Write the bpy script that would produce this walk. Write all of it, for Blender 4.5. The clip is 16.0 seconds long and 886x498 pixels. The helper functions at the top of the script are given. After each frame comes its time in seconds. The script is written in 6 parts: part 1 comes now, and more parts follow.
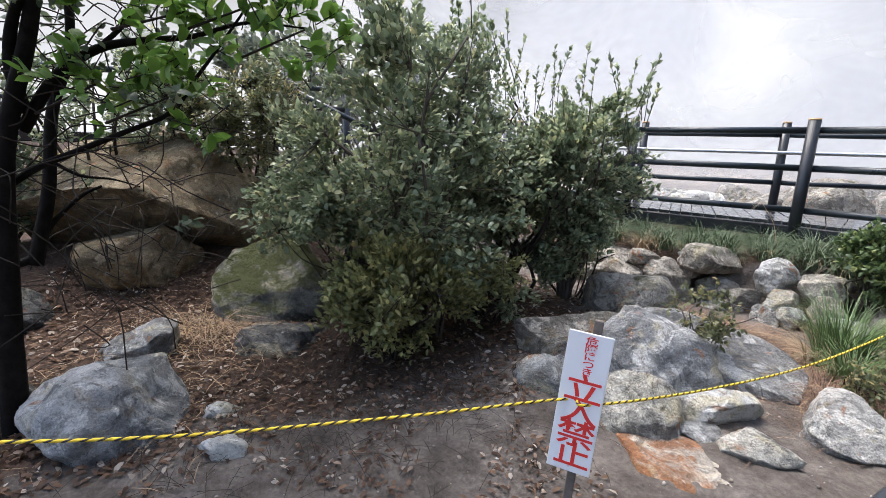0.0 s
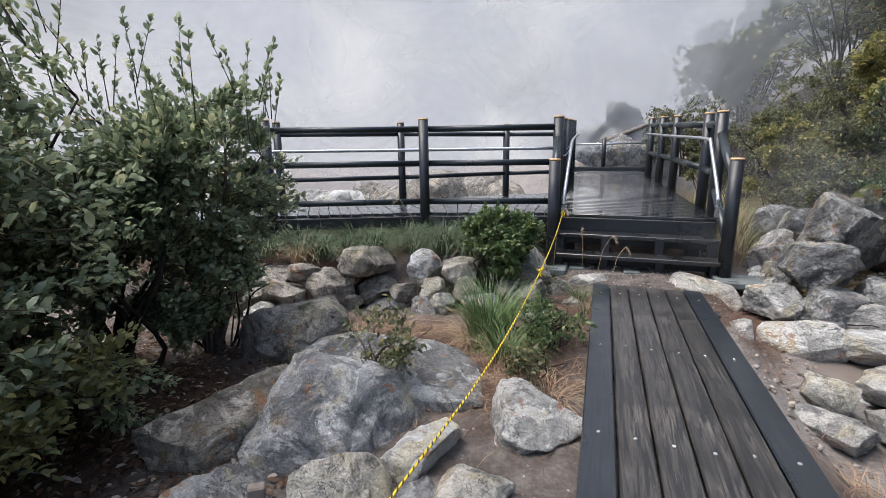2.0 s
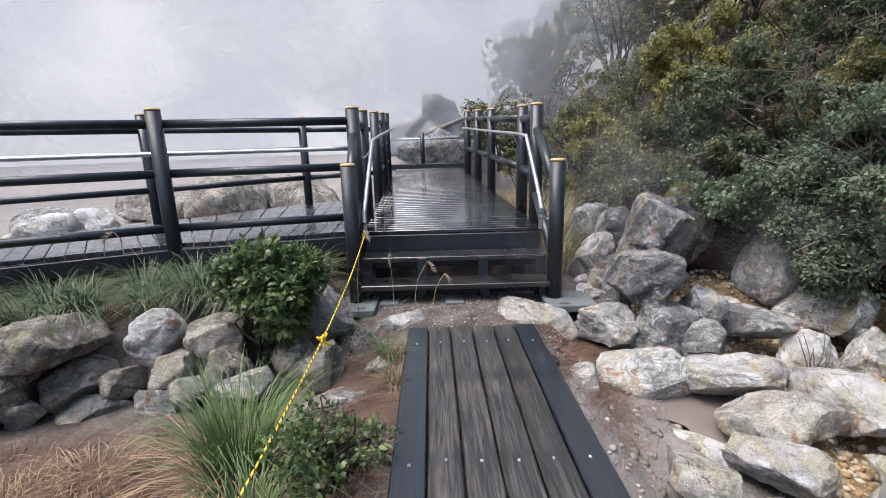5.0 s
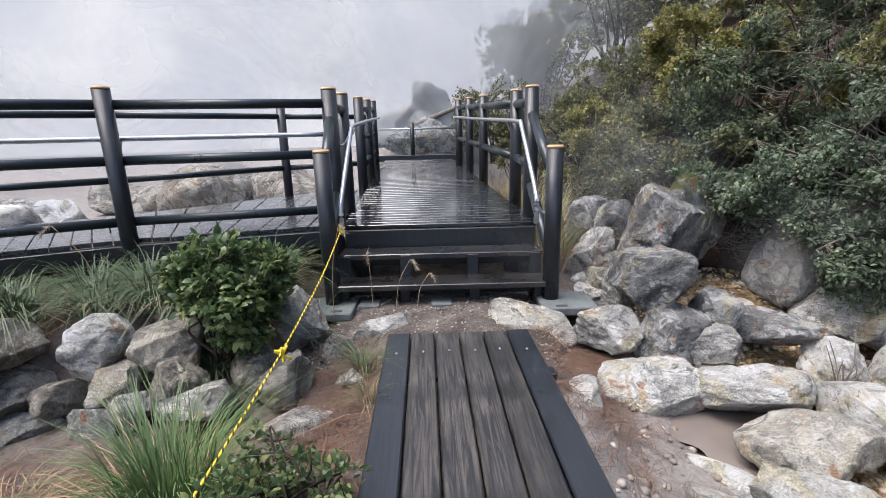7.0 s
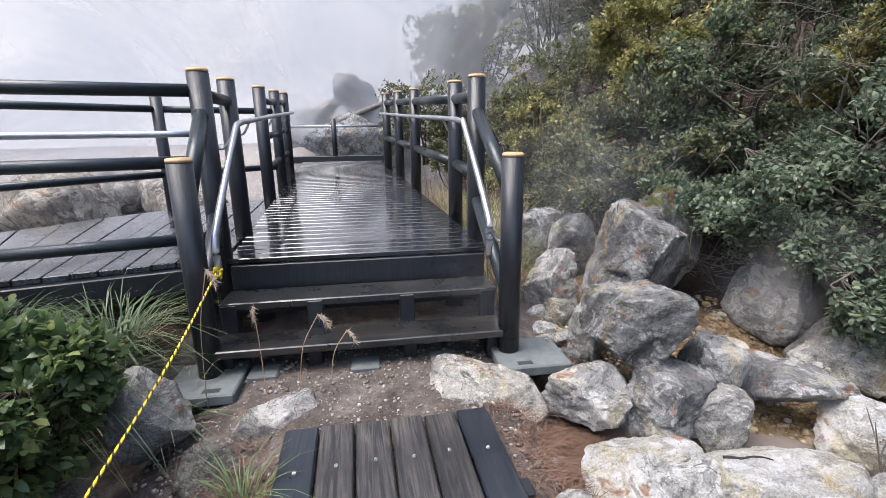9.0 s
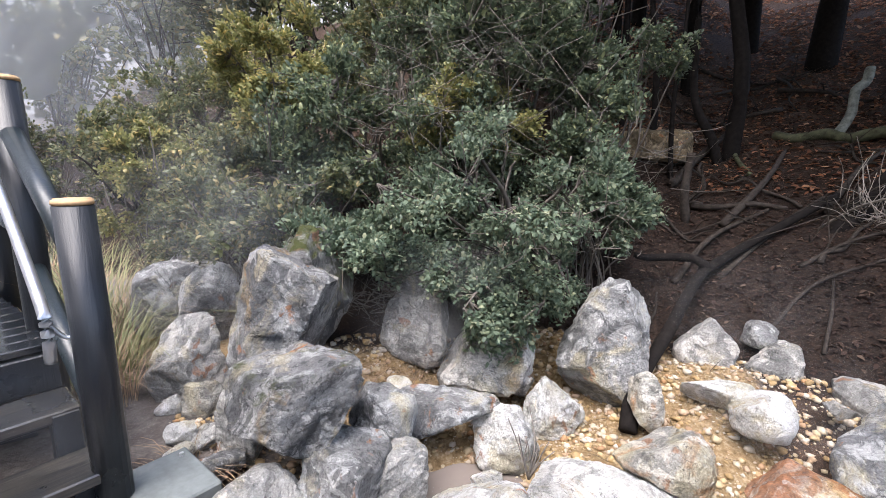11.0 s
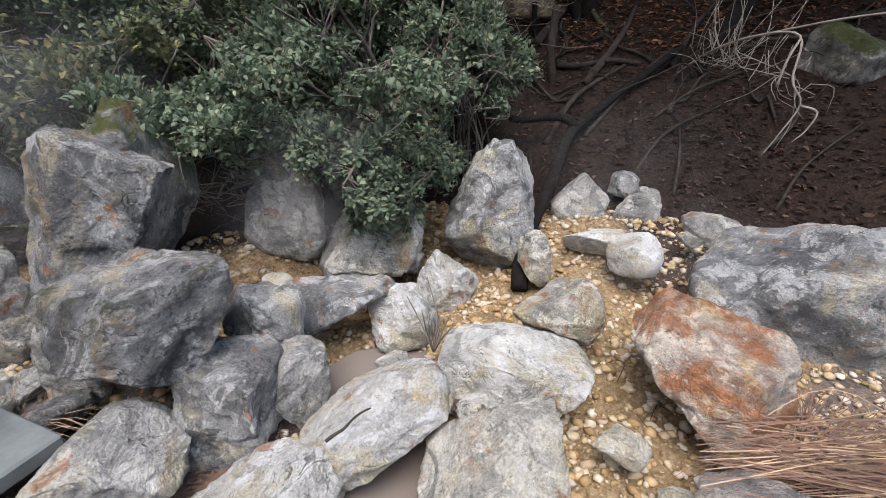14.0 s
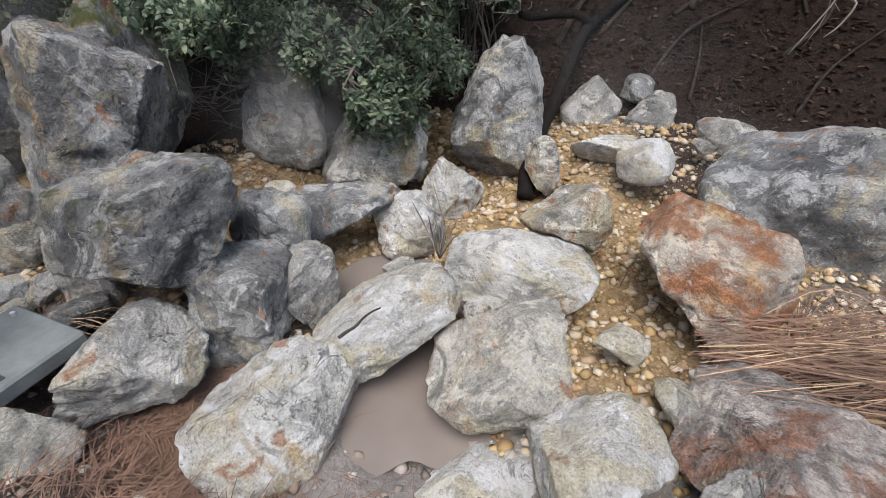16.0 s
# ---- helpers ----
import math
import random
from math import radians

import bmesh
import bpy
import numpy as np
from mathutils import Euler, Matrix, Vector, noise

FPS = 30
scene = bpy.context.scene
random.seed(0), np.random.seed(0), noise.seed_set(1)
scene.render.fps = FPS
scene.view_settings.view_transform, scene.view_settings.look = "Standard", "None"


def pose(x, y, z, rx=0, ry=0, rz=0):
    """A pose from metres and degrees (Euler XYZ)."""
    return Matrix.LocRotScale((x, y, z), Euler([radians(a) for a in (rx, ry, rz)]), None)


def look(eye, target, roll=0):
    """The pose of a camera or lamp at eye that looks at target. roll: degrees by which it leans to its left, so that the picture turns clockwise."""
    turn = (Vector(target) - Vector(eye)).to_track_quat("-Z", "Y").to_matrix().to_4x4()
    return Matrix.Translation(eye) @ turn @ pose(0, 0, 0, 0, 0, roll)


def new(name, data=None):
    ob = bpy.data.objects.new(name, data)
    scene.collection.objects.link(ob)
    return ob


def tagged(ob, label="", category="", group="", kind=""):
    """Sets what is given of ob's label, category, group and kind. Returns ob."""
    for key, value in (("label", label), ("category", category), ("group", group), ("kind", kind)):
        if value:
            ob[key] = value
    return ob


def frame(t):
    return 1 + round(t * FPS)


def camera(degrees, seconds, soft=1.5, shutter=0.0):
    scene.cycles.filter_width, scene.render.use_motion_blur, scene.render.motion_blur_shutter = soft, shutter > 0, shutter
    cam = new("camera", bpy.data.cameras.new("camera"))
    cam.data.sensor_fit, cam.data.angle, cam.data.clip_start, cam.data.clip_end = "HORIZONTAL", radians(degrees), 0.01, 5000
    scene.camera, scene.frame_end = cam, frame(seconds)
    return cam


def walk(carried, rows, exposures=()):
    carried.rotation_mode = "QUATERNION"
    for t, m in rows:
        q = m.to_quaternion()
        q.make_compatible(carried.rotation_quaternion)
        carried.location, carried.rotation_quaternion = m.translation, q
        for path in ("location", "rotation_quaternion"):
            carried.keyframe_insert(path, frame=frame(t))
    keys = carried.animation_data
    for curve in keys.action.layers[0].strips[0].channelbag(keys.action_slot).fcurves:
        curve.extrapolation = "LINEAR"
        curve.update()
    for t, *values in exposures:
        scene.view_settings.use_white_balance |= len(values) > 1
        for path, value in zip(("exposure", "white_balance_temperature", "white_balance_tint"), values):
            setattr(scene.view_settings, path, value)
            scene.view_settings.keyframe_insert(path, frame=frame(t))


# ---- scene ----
cam = camera(88.1, 16.0, soft=0.6)
PATH = [
    (0, (0.088, -0.079, 1.449), (-1.644, 0.819, 1.008), 1.7),
    (0.5, (-0.086, 0.048, 1.453), (-1.753, 1.079, 1.055), 1.6),
    (1, (-0.25, 0.223, 1.479), (-1.727, 1.521, 1.116), 1.1),
    (1.5, (-0.381, 0.403, 1.469), (-1.516, 2.006, 1.094), 0.3),
    (2, (-0.413, 0.552, 1.462), (-1.109, 2.38, 1.044), -0.8),
    (2.5, (-0.37, 0.774, 1.437), (-0.818, 2.672, 0.994), -1.4),
    (3, (-0.313, 1.04, 1.557), (-0.603, 2.969, 1.116), -1.9),
    (3.5, (-0.273, 1.158, 1.567), (-0.406, 3.103, 1.12), -1.7),
    (4, (-0.293, 1.462, 1.545), (-0.359, 3.41, 1.093), -1.8),
    (4.2, (-0.317, 1.613, 1.569), (-0.372, 3.561, 1.116), -1.8),
    (6.3, (-0.15, 2.052, 1.427), (-0.155, 3.994, 0.947), -1.5),
    (6.5, (-0.168, 2.104, 1.453), (-0.178, 4.044, 0.97), -1.5),
    (7, (-0.203, 2.261, 1.456), (-0.2, 4.201, 0.97), -1.4),
    (7.5, (-0.163, 2.535, 1.449), (-0.15, 4.473, 0.955), -1.2),
    (8, (-0.149, 2.692, 1.447), (-0.13, 4.633, 0.961), -1.2),
    (8.2, (-0.181, 2.786, 1.453), (-0.144, 4.723, 0.956), -1.1),
    (10.3, (0.048, 3.593, 1.503), (1.185, 5.19, 1.107), 0.6),
    (10.5, (0.083, 3.611, 1.491), (1.36, 5.102, 1.109), 1.0),
    (11, (0.224, 3.62, 1.497), (1.735, 4.874, 1.117), 0.3),
    (11.5, (0.292, 3.73, 1.488), (1.98, 4.716, 1.064), -0.4),
    (12, (0.329, 3.793, 1.462), (2.064, 4.655, 0.965), -1.0),
    (12.5, (0.344, 3.813, 1.412), (2.079, 4.629, 0.844), -1.1),
    (13, (0.371, 3.822, 1.367), (2.089, 4.559, 0.655), -0.8),
    (13.5, (0.394, 3.832, 1.353), (2.097, 4.546, 0.583), -0.7),
    (14, (0.394, 3.836, 1.341), (2.07, 4.526, 0.496), -0.6),
    (14.5, (0.396, 3.836, 1.336), (2.008, 4.488, 0.347), -0.6),
    (15, (0.4, 3.845, 1.317), (1.976, 4.484, 0.266), -0.8),
    (15.5, (0.392, 3.848, 1.301), (1.933, 4.48, 0.195), -0.9),
    (16, (0.379, 3.855, 1.283), (1.886, 4.486, 0.13), -0.9),
]
walk(cam, [(t, look(eye, target, roll)) for t, eye, target, roll in PATH], [(0, 1.68, 6500, 10), (0.5, 1.74, 6500, 10), (1, 1.62, 6500, 10), (1.5, 1.38, 6500, 10), (2, 1.22, 6500, 10), (3, 1.3, 6460, 11), (4, 1.34, 6430, 12), (8, 1.46, 6420, 12), (10.5, 1.78, 6370, 14), (11, 1.9, 6370, 14), (11.5, 2.1, 6370, 14), (12, 2.12, 6370, 14), (12.5, 2.06, 6370, 14), (14, 1.36, 6400, 12), (16, 1.17, 6430, 10)])

# ---- world and light ----
world = bpy.data.worlds.new("overcast_sky")
scene.world = world
world.use_nodes = True
wn = world.node_tree
sky = wn.nodes.new("ShaderNodeTexSky")
sky.sky_type, sky.sun_disc = "NISHITA", False
sky.sun_elevation, sky.sun_rotation = radians(67), radians(-105)
sky.air_density, sky.dust_density = 1.0, 3.0
bg = wn.nodes["Background"]
bg.inputs["Strength"].default_value = 0.15
wn.links.new(sky.outputs[0], bg.inputs["Color"])

sun = new("sun", bpy.data.lights.new("sun", "SUN"))
sun.data.energy, sun.data.angle, sun.data.color = 1.5, radians(40), (1.0, 0.99, 0.975)
sun.matrix_world = look((-11, 0, 28), (0, 3, 0))
scene.view_settings.exposure = 1.05


# ---- materials ----
class Nodes:
    """A small writer for node materials."""

    def __init__(self, name, rough=0.7, metal=0.0, spec=0.5):
        self.mat = bpy.data.materials.new(name)
        self.mat.use_nodes = True
        self.t = self.mat.node_tree
        self.out = self.t.nodes["Material Output"]
        self.bsdf = self.t.nodes["Principled BSDF"]
        self.bsdf.inputs["Roughness"].default_value = rough
        self.bsdf.inputs["Metallic"].default_value = metal
        self.bsdf.inputs["Specular IOR Level"].default_value = spec

    def add(self, kind, **inputs):
        n = self.t.nodes.new(kind)
        for key, value in inputs.items():
            self.set(n, key, value)
        return n

    def set(self, n, key, value):
        socket = n.inputs[key.replace("_", " ")] if isinstance(key, str) else n.inputs[key]
        if isinstance(value, bpy.types.NodeSocket):
            self.t.links.new(value, socket)
        else:
            socket.default_value = value

    def where(self, world_space=False, scale=(1, 1, 1)):
        if world_space:
            src = self.add("ShaderNodeNewGeometry").outputs["Position"]
        else:
            src = self.add("ShaderNodeTexCoord").outputs["Object"]
        m = self.add("ShaderNodeMapping")
        m.inputs["Scale"].default_value = scale
        self.t.links.new(src, m.inputs["Vector"])
        return m.outputs[0]

    def noise(self, vec, scale, detail=6.0, rough=0.6, distortion=0.0):
        return self.add("ShaderNodeTexNoise", Vector=vec, Scale=scale, Detail=detail, Roughness=rough, Distortion=distortion).outputs["Fac"]

    def ramp(self, fac, *stops):
        n = self.add("ShaderNodeValToRGB", Fac=fac)
        e = n.color_ramp.elements
        while len(e) < len(stops):
            e.new(0.5)
        for k, (p, c) in zip(e, stops):
            k.position = p
            k.color = (*c, 1) if isinstance(c, tuple) else (c, c, c, 1)
        return n.outputs["Color"]

    def mix(self, fac, a, b, blend="MIX"):
        n = self.t.nodes.new("ShaderNodeMix")
        n.data_type, n.blend_type = "RGBA", blend
        for i, v in ((0, fac), (6, a), (7, b)):
            if isinstance(v, bpy.types.NodeSocket):
                self.t.links.new(v, n.inputs[i])
            else:
                n.inputs[i].default_value = (*v, 1) if isinstance(v, tuple) else v
        return n.outputs[2]

    def math(self, op, a, b=0.0):
        n = self.t.nodes.new("ShaderNodeMath")
        n.operation = op
        for i, v in ((0, a), (1, b)):
            if isinstance(v, bpy.types.NodeSocket):
                self.t.links.new(v, n.inputs[i])
            else:
                n.inputs[i].default_value = v
        return n.outputs[0]

    def bump(self, height, strength=0.4, distance=0.02):
        n = self.add("ShaderNodeBump", Height=height, Strength=strength, Distance=distance)
        self.t.links.new(n.outputs[0], self.bsdf.inputs["Normal"])

    def done(self, colour=None, rough=None):
        if colour is not None:
            self.set(self.bsdf, "Base Color", (*colour, 1) if isinstance(colour, tuple) else colour)
        if rough is not None:
            self.set(self.bsdf, "Roughness", rough)
        return self.mat


def rock_material(name, base, light, stain, stain_amount, moss=0.0, cream=(0.56, 0.50, 0.34), creamy=0.0):
    """Weathered rock: soft grey mottling, pale crust, cream and rusty stains, dark fissures, fine grain."""
    n = Nodes(name, rough=0.8, spec=0.3)
    rnd = n.add("ShaderNodeObjectInfo").outputs["Random"]
    shift = n.add("ShaderNodeVectorMath")
    shift.operation = "ADD"
    n.t.links.new(n.where(), shift.inputs[0])
    comb = n.add("ShaderNodeCombineXYZ", X=n.math("MULTIPLY", rnd, 37.0), Y=n.math("MULTIPLY", rnd, 91.0))
    n.t.links.new(comb.outputs[0], shift.inputs[1])
    v = shift.outputs[0]
    mean = tuple((p + q) / 2 for p, q in zip(base, light))
    c = n.ramp(n.noise(v, 3.0, 7, 0.62, 0.6), (0.36, tuple(0.8 * p for p in base)), (0.47, tuple((p + q) / 2 for p, q in zip(base, mean))), (0.54, mean), (0.64, light))
    fine = n.noise(v, 30, 7, 0.7)
    crust = n.noise(v, 5.6, 8, 0.66, 0.9)
    c = n.mix(n.ramp(crust, (0.515, 0.0), (0.56, 0.72)), c, tuple(min(0.80, 1.32 * p) for p in light))
    c = n.mix(n.ramp(n.noise(v, 5.2, 8, 0.68, 1.1), (0.54, 0.0), (0.59, 0.72)), c, tuple(0.58 * p for p in base))
    c = n.mix(n.ramp(n.noise(v, 4.1, 6, 0.62, 0.7), (0.57 - creamy, 0.0), (0.68 - creamy, 0.7)), c, cream)
    st = n.noise(v, 2.6, 8, 0.68, 1.0)
    c = n.mix(n.ramp(st, (0.60 - stain_amount, 0.0), (0.70 - stain_amount, 0.85)), c, n.mix(n.ramp(n.noise(v, 11, 6, 0.7, 0.8), (0.4, 0.0), (0.6, 1.0)), stain, tuple(0.6 * p for p in stain)))
    c = n.mix(n.ramp(n.noise(v, 6.5, 5, 0.6, 0.5), (0.63, 0.0), (0.68, 0.75)), c, (0.36, 0.16, 0.07))
    c = n.mix(n.ramp(n.noise(v, 21, 3, 0.5, 0.4), (0.665, 0.0), (0.70, 0.4)), c, (0.62, 0.63, 0.58))
    c = n.mix(n.ramp(n.noise(v, 48, 4, 0.6, 0.5), (0.62, 0.0), (0.67, 0.5)), c, tuple(0.4 * p for p in base))
    c = n.mix(0.5, c, n.ramp(fine, (0.32, 0.25), (0.5, 0.5), (0.68, 0.75)), "OVERLAY")
    c = n.mix(0.4, c, n.ramp(n.noise(v, 120, 5, 0.7), (0.34, 0.22), (0.5, 0.5), (0.66, 0.78)), "OVERLAY")
    wave = n.noise(n.where(False, (1, 1, 2.2)), 2.6, 5, 0.62, 1.8)
    crackd = n.math("ABSOLUTE", n.math("SUBTRACT", wave, 0.5))
    crack = n.ramp(n.math("ADD", crackd, n.ramp(n.noise(v, 2.2, 3, 0.5), (0.42, 0.2), (0.54, 0.0))), (0.0, 0.0), (0.010, 1.0))
    c = n.mix(n.math("MULTIPLY", n.math("SUBTRACT", 1.0, crack), 0.75), c, tuple(0.22 * p for p in base))
    if moss:
        up = n.add("ShaderNodeSeparateXYZ", Vector=n.add("ShaderNodeNewGeometry").outputs["Normal"]).outputs["Z"]
        m = n.math("MULTIPLY", n.ramp(up, (0.2, 0.0), (0.65, 1.0)), n.ramp(n.noise(v, 4.5, 6, 0.65), (0.62 - 0.25 * moss, 0.0), (0.74 - 0.25 * moss, 1.0)))
        c = n.mix(m, c, n.mix(fine, (0.032, 0.042, 0.011), (0.10, 0.108, 0.027)))
    h = n.math("ADD", n.noise(v, 9, 9, 0.68, 0.8), n.math("MULTIPLY", n.noise(v, 40, 7, 0.7), 0.42))
    h = n.math("ADD", h, n.math("MULTIPLY", crack, 0.16))
    n.bump(h, 1.0, 0.09)
    return n.done(c, n.ramp(fine, (0.3, 0.62), (0.7, 0.9)))


ROCK = {
    "grey": rock_material("grey_andesite", (0.174, 0.174, 0.173), (0.446, 0.446, 0.435), (0.38, 0.27, 0.13), -0.01, creamy=0.02),
    "pale": rock_material("pale_andesite", (0.282, 0.280, 0.268), (0.564, 0.544, 0.505), (0.38, 0.27, 0.13), -0.01, creamy=0.02),
    "white": rock_material("bleached_rock", (0.52, 0.51, 0.475), (0.80, 0.785, 0.735), (0.52, 0.37, 0.17), 0.0, creamy=0.06),
    "ochre": rock_material("ochre_stained_rock", (0.324, 0.315, 0.286), (0.572, 0.544, 0.477), (0.50, 0.25, 0.10), 0.06, creamy=0.06),
    "orange": rock_material("orange_stained_rock", (0.38, 0.34, 0.30), (0.60, 0.53, 0.44), (0.42, 0.16, 0.055), 0.155, cream=(0.60, 0.40, 0.16), creamy=0.06),
    "rust": rock_material("rusty_pink_rock", (0.26, 0.24, 0.225), (0.50, 0.45, 0.41), (0.36, 0.17, 0.10), 0.08),
    "brown": rock_material("brown_weathered_rock", (0.180, 0.164, 0.140), (0.423, 0.387, 0.333), (0.30, 0.22, 0.11), 0.03, 0.12),
    "mossy": rock_material("mossy_rock", (0.12, 0.12, 0.108), (0.29, 0.28, 0.25), (0.22, 0.17, 0.08), 0.0, 1.0),
    "umber": rock_material("umber_boulder_rock", (0.17, 0.128, 0.076), (0.33, 0.26, 0.165), (0.27, 0.165, 0.065), 0.08, 0.2, cream=(0.30, 0.24, 0.15)),
    "blue": rock_material("blue_grey_rock", (0.192, 0.198, 0.206), (0.455, 0.46, 0.46), (0.44, 0.28, 0.12), 0.01, creamy=0.02),
    "slate": rock_material("slate_andesite", (0.121, 0.122, 0.124), (0.345, 0.343, 0.333), (0.40, 0.27, 0.13), 0.04, 0.3, cream=(0.46, 0.40, 0.27), creamy=0.02),
    "capped": rock_material("moss_capped_andesite", (0.123, 0.125, 0.125), (0.347, 0.342, 0.325), (0.34, 0.25, 0.12), -0.06, 1.0, cream=(0.30, 0.29, 0.22), creamy=-0.04),
    "dark": rock_material("dark_rock", (0.05, 0.052, 0.055), (0.16, 0.16, 0.155), (0.15, 0.12, 0.07), -0.04),
}


def ground_material():
    n = Nodes("forest_soil", rough=0.9, spec=0.25)
    p = n.where(True)
    a = n.add("ShaderNodeVertexColor")
    a.layer_name = "zone"
    s = n.add("ShaderNodeSeparateColor", Color=a.outputs["Color"])
    fine = n.noise(p, 40, 8, 0.75)
    mid = n.noise(p, 5, 6, 0.65)
    soil = n.ramp(mid, (0.3, (0.058, 0.047, 0.040)), (0.5, (0.125, 0.105, 0.091)), (0.7, (0.22, 0.19, 0.168)))
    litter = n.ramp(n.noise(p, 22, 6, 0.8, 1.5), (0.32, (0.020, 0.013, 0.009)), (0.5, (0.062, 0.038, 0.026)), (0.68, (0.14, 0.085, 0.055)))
    # bank litter: wet soil, darkened further with the trees' shade in its colour
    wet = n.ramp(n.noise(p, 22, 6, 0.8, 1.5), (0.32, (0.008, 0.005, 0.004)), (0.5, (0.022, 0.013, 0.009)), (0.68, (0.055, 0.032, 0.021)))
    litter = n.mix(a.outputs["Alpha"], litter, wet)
    gravel = n.ramp(n.noise(p, 30, 5, 0.8), (0.3, (0.12, 0.078, 0.04)), (0.5, (0.27, 0.185, 0.095)), (0.7, (0.42, 0.34, 0.23)))
    clay = n.ramp(mid, (0.3, (0.20, 0.18, 0.165)), (0.7, (0.30, 0.275, 0.255)))
    wob = n.math("SUBTRACT", mid, 0.5)

    def mask(i):
        return n.ramp(n.math("ADD", s.outputs[i], n.math("MULTIPLY", wob, 0.8)), (0.38, 0.0), (0.62, 1.0))
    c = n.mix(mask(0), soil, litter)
    c = n.mix(mask(1), c, gravel)
    c = n.mix(mask(2), c, clay)
    c = n.mix(0.5, c, n.ramp(fine, (0.3, 0.3), (0.7, 0.72)), "OVERLAY")
    n.bump(n.math("ADD", fine, n.math("MULTIPLY", mid, 1.5)), 0.8, 0.03)
    return n.done(c)


def paint_wood(name, dark, light, wet, grain_axis="Y", grain=1.0, relief=0.35, film=0.0):
    n = Nodes(name, rough=wet, spec=0.5)
    sc = {"X": (2, 40, 40), "Y": (40, 2, 40), "Z": (40, 40, 2)}[grain_axis]
    p = n.where(False, sc)
    rnd = n.add("ShaderNodeObjectInfo").outputs["Random"]
    off = n.add("ShaderNodeVectorMath")
    n.t.links.new(p, off.inputs[0])
    off.inputs[1].default_value = (0, 0, 0)
    n.t.links.new(n.add("ShaderNodeCombineXYZ", X=n.math("MULTIPLY", rnd, 53), Y=n.math("MULTIPLY", rnd, 17), Z=n.math("MULTIPLY", rnd, 29)).outputs[0], off.inputs[1])
    g = n.noise(off.outputs[0], 1.0, 6, 0.65, 1.6)
    worn = n.noise(n.where(), 3.0, 5, 0.6)
    f = n.math("MULTIPLY", n.ramp(g, (0.42, 0.0), (0.62, 1.0)), n.ramp(worn, (0.35, 0.15), (0.65, 1.0)))
    c = n.mix(n.math("MULTIPLY", f, grain), dark, light)
    tone = n.ramp(rnd, (0.0, 0.62), (1.0, 1.25))
    c = n.mix(0.6, c, tone, "MULTIPLY")
    n.bump(g, relief, 0.006)
    n.bsdf.inputs["Coat Weight"].default_value = film
    n.bsdf.inputs["Coat Roughness"].default_value = 0.1
    return n.done(c, n.ramp(worn, (0.3, wet * 0.6), (0.7, min(1.0, wet * 1.35))))


M_POST = paint_wood("black_painted_post", (0.012, 0.014, 0.018), (0.035, 0.038, 0.042), 0.42, "Z", 0.5)
M_RAIL = paint_wood("black_green_rail", (0.012, 0.018, 0.022), (0.03, 0.042, 0.048), 0.38, "X", 0.5)
M_DECK = paint_wood("wet_black_decking", (0.010, 0.012, 0.015), (0.04, 0.044, 0.05), 0.16, "X", 0.7, 0.1, 1.0)
M_DECK_GREY = paint_wood("worn_grey_decking", (0.013, 0.015, 0.018), (0.11, 0.115, 0.125), 0.26, "Y", 0.9, 0.25, 0.5)
M_BOARD_DARK = paint_wood("boardwalk_blue_black", (0.008, 0.011, 0.016), (0.026, 0.031, 0.038), 0.36, "Y", 0.7, 0.3, 0.35)
M_BOARD_WORN = paint_wood("boardwalk_worn_brown", (0.011, 0.011, 0.011), (0.10, 0.088, 0.076), 0.4, "Y", 1.0, 0.4, 0.2)
M_STEP = paint_wood("step_tread_wood", (0.013, 0.014, 0.016), (0.075, 0.065, 0.05), 0.32, "X", 0.8, 0.2, 0.6)


def simple(name, colour, rough=0.6, metal=0.0, vary=0.25, scale=12.0, bump=0.2, spec=0.5):
    n = Nodes(name, rough=rough, metal=metal, spec=spec)
    f = n.noise(n.where(), scale, 6, 0.65)
    c = n.ramp(f, (0.3, tuple(a * (1 - vary) for a in colour)), (0.7, tuple(min(1, a * (1 + vary)) for a in colour)))
    if bump:
        n.bump(f, bump, 0.01)
    return n.done(c)


M_CAP = simple("bare_wood_cap", (0.52, 0.33, 0.17), 0.7, 0, 0.2, 30)
M_STEEL = simple("galvanised_handrail", (0.46, 0.47, 0.49), 0.34, 0.8, 0.15, 20, 0.05)
M_SCREW = simple("zinc_screw", (0.62, 0.62, 0.62), 0.35, 0.8, 0.1, 40, 0)
M_CONCRETE = simple("greenish_concrete", (0.115, 0.128, 0.125), 0.8, 0, 0.3, 9)
M_WHITE = simple("white_sign_panel", (0.70, 0.71, 0.73), 0.45, 0, 0.04, 6, 0)
M_RED = simple("red_lettering", (0.62, 0.03, 0.025), 0.5, 0, 0.06, 10, 0)
M_PAPER = simple("weathered_notice", (0.62, 0.63, 0.62), 0.6, 0, 0.08, 8, 0)
M_BLACK = simple("black_lettering", (0.03, 0.03, 0.035), 0.6, 0, 0.1, 10, 0)
M_STAKE = simple("weathered_stake", (0.12, 0.10, 0.085), 0.85, 0, 0.35, 25)
M_NOTICE = simple("grey_weathered_board", (0.27, 0.265, 0.25), 0.85, 0, 0.3, 14)
M_ROPE_Y = simple("yellow_rope", (0.74, 0.53, 0.03), 0.6, 0, 0.15, 60)
M_ROPE_K = simple("black_rope", (0.02, 0.02, 0.02), 0.7, 0, 0.2, 60)
M_BARK = simple("dark_bark", (0.035, 0.028, 0.023), 0.9, 0, 0.5, 22, 0.6, 0.2)
M_BARK_WET = simple("wet_black_bark", (0.011, 0.009, 0.008), 0.92, 0, 0.5, 22, 0.6, 0.12)
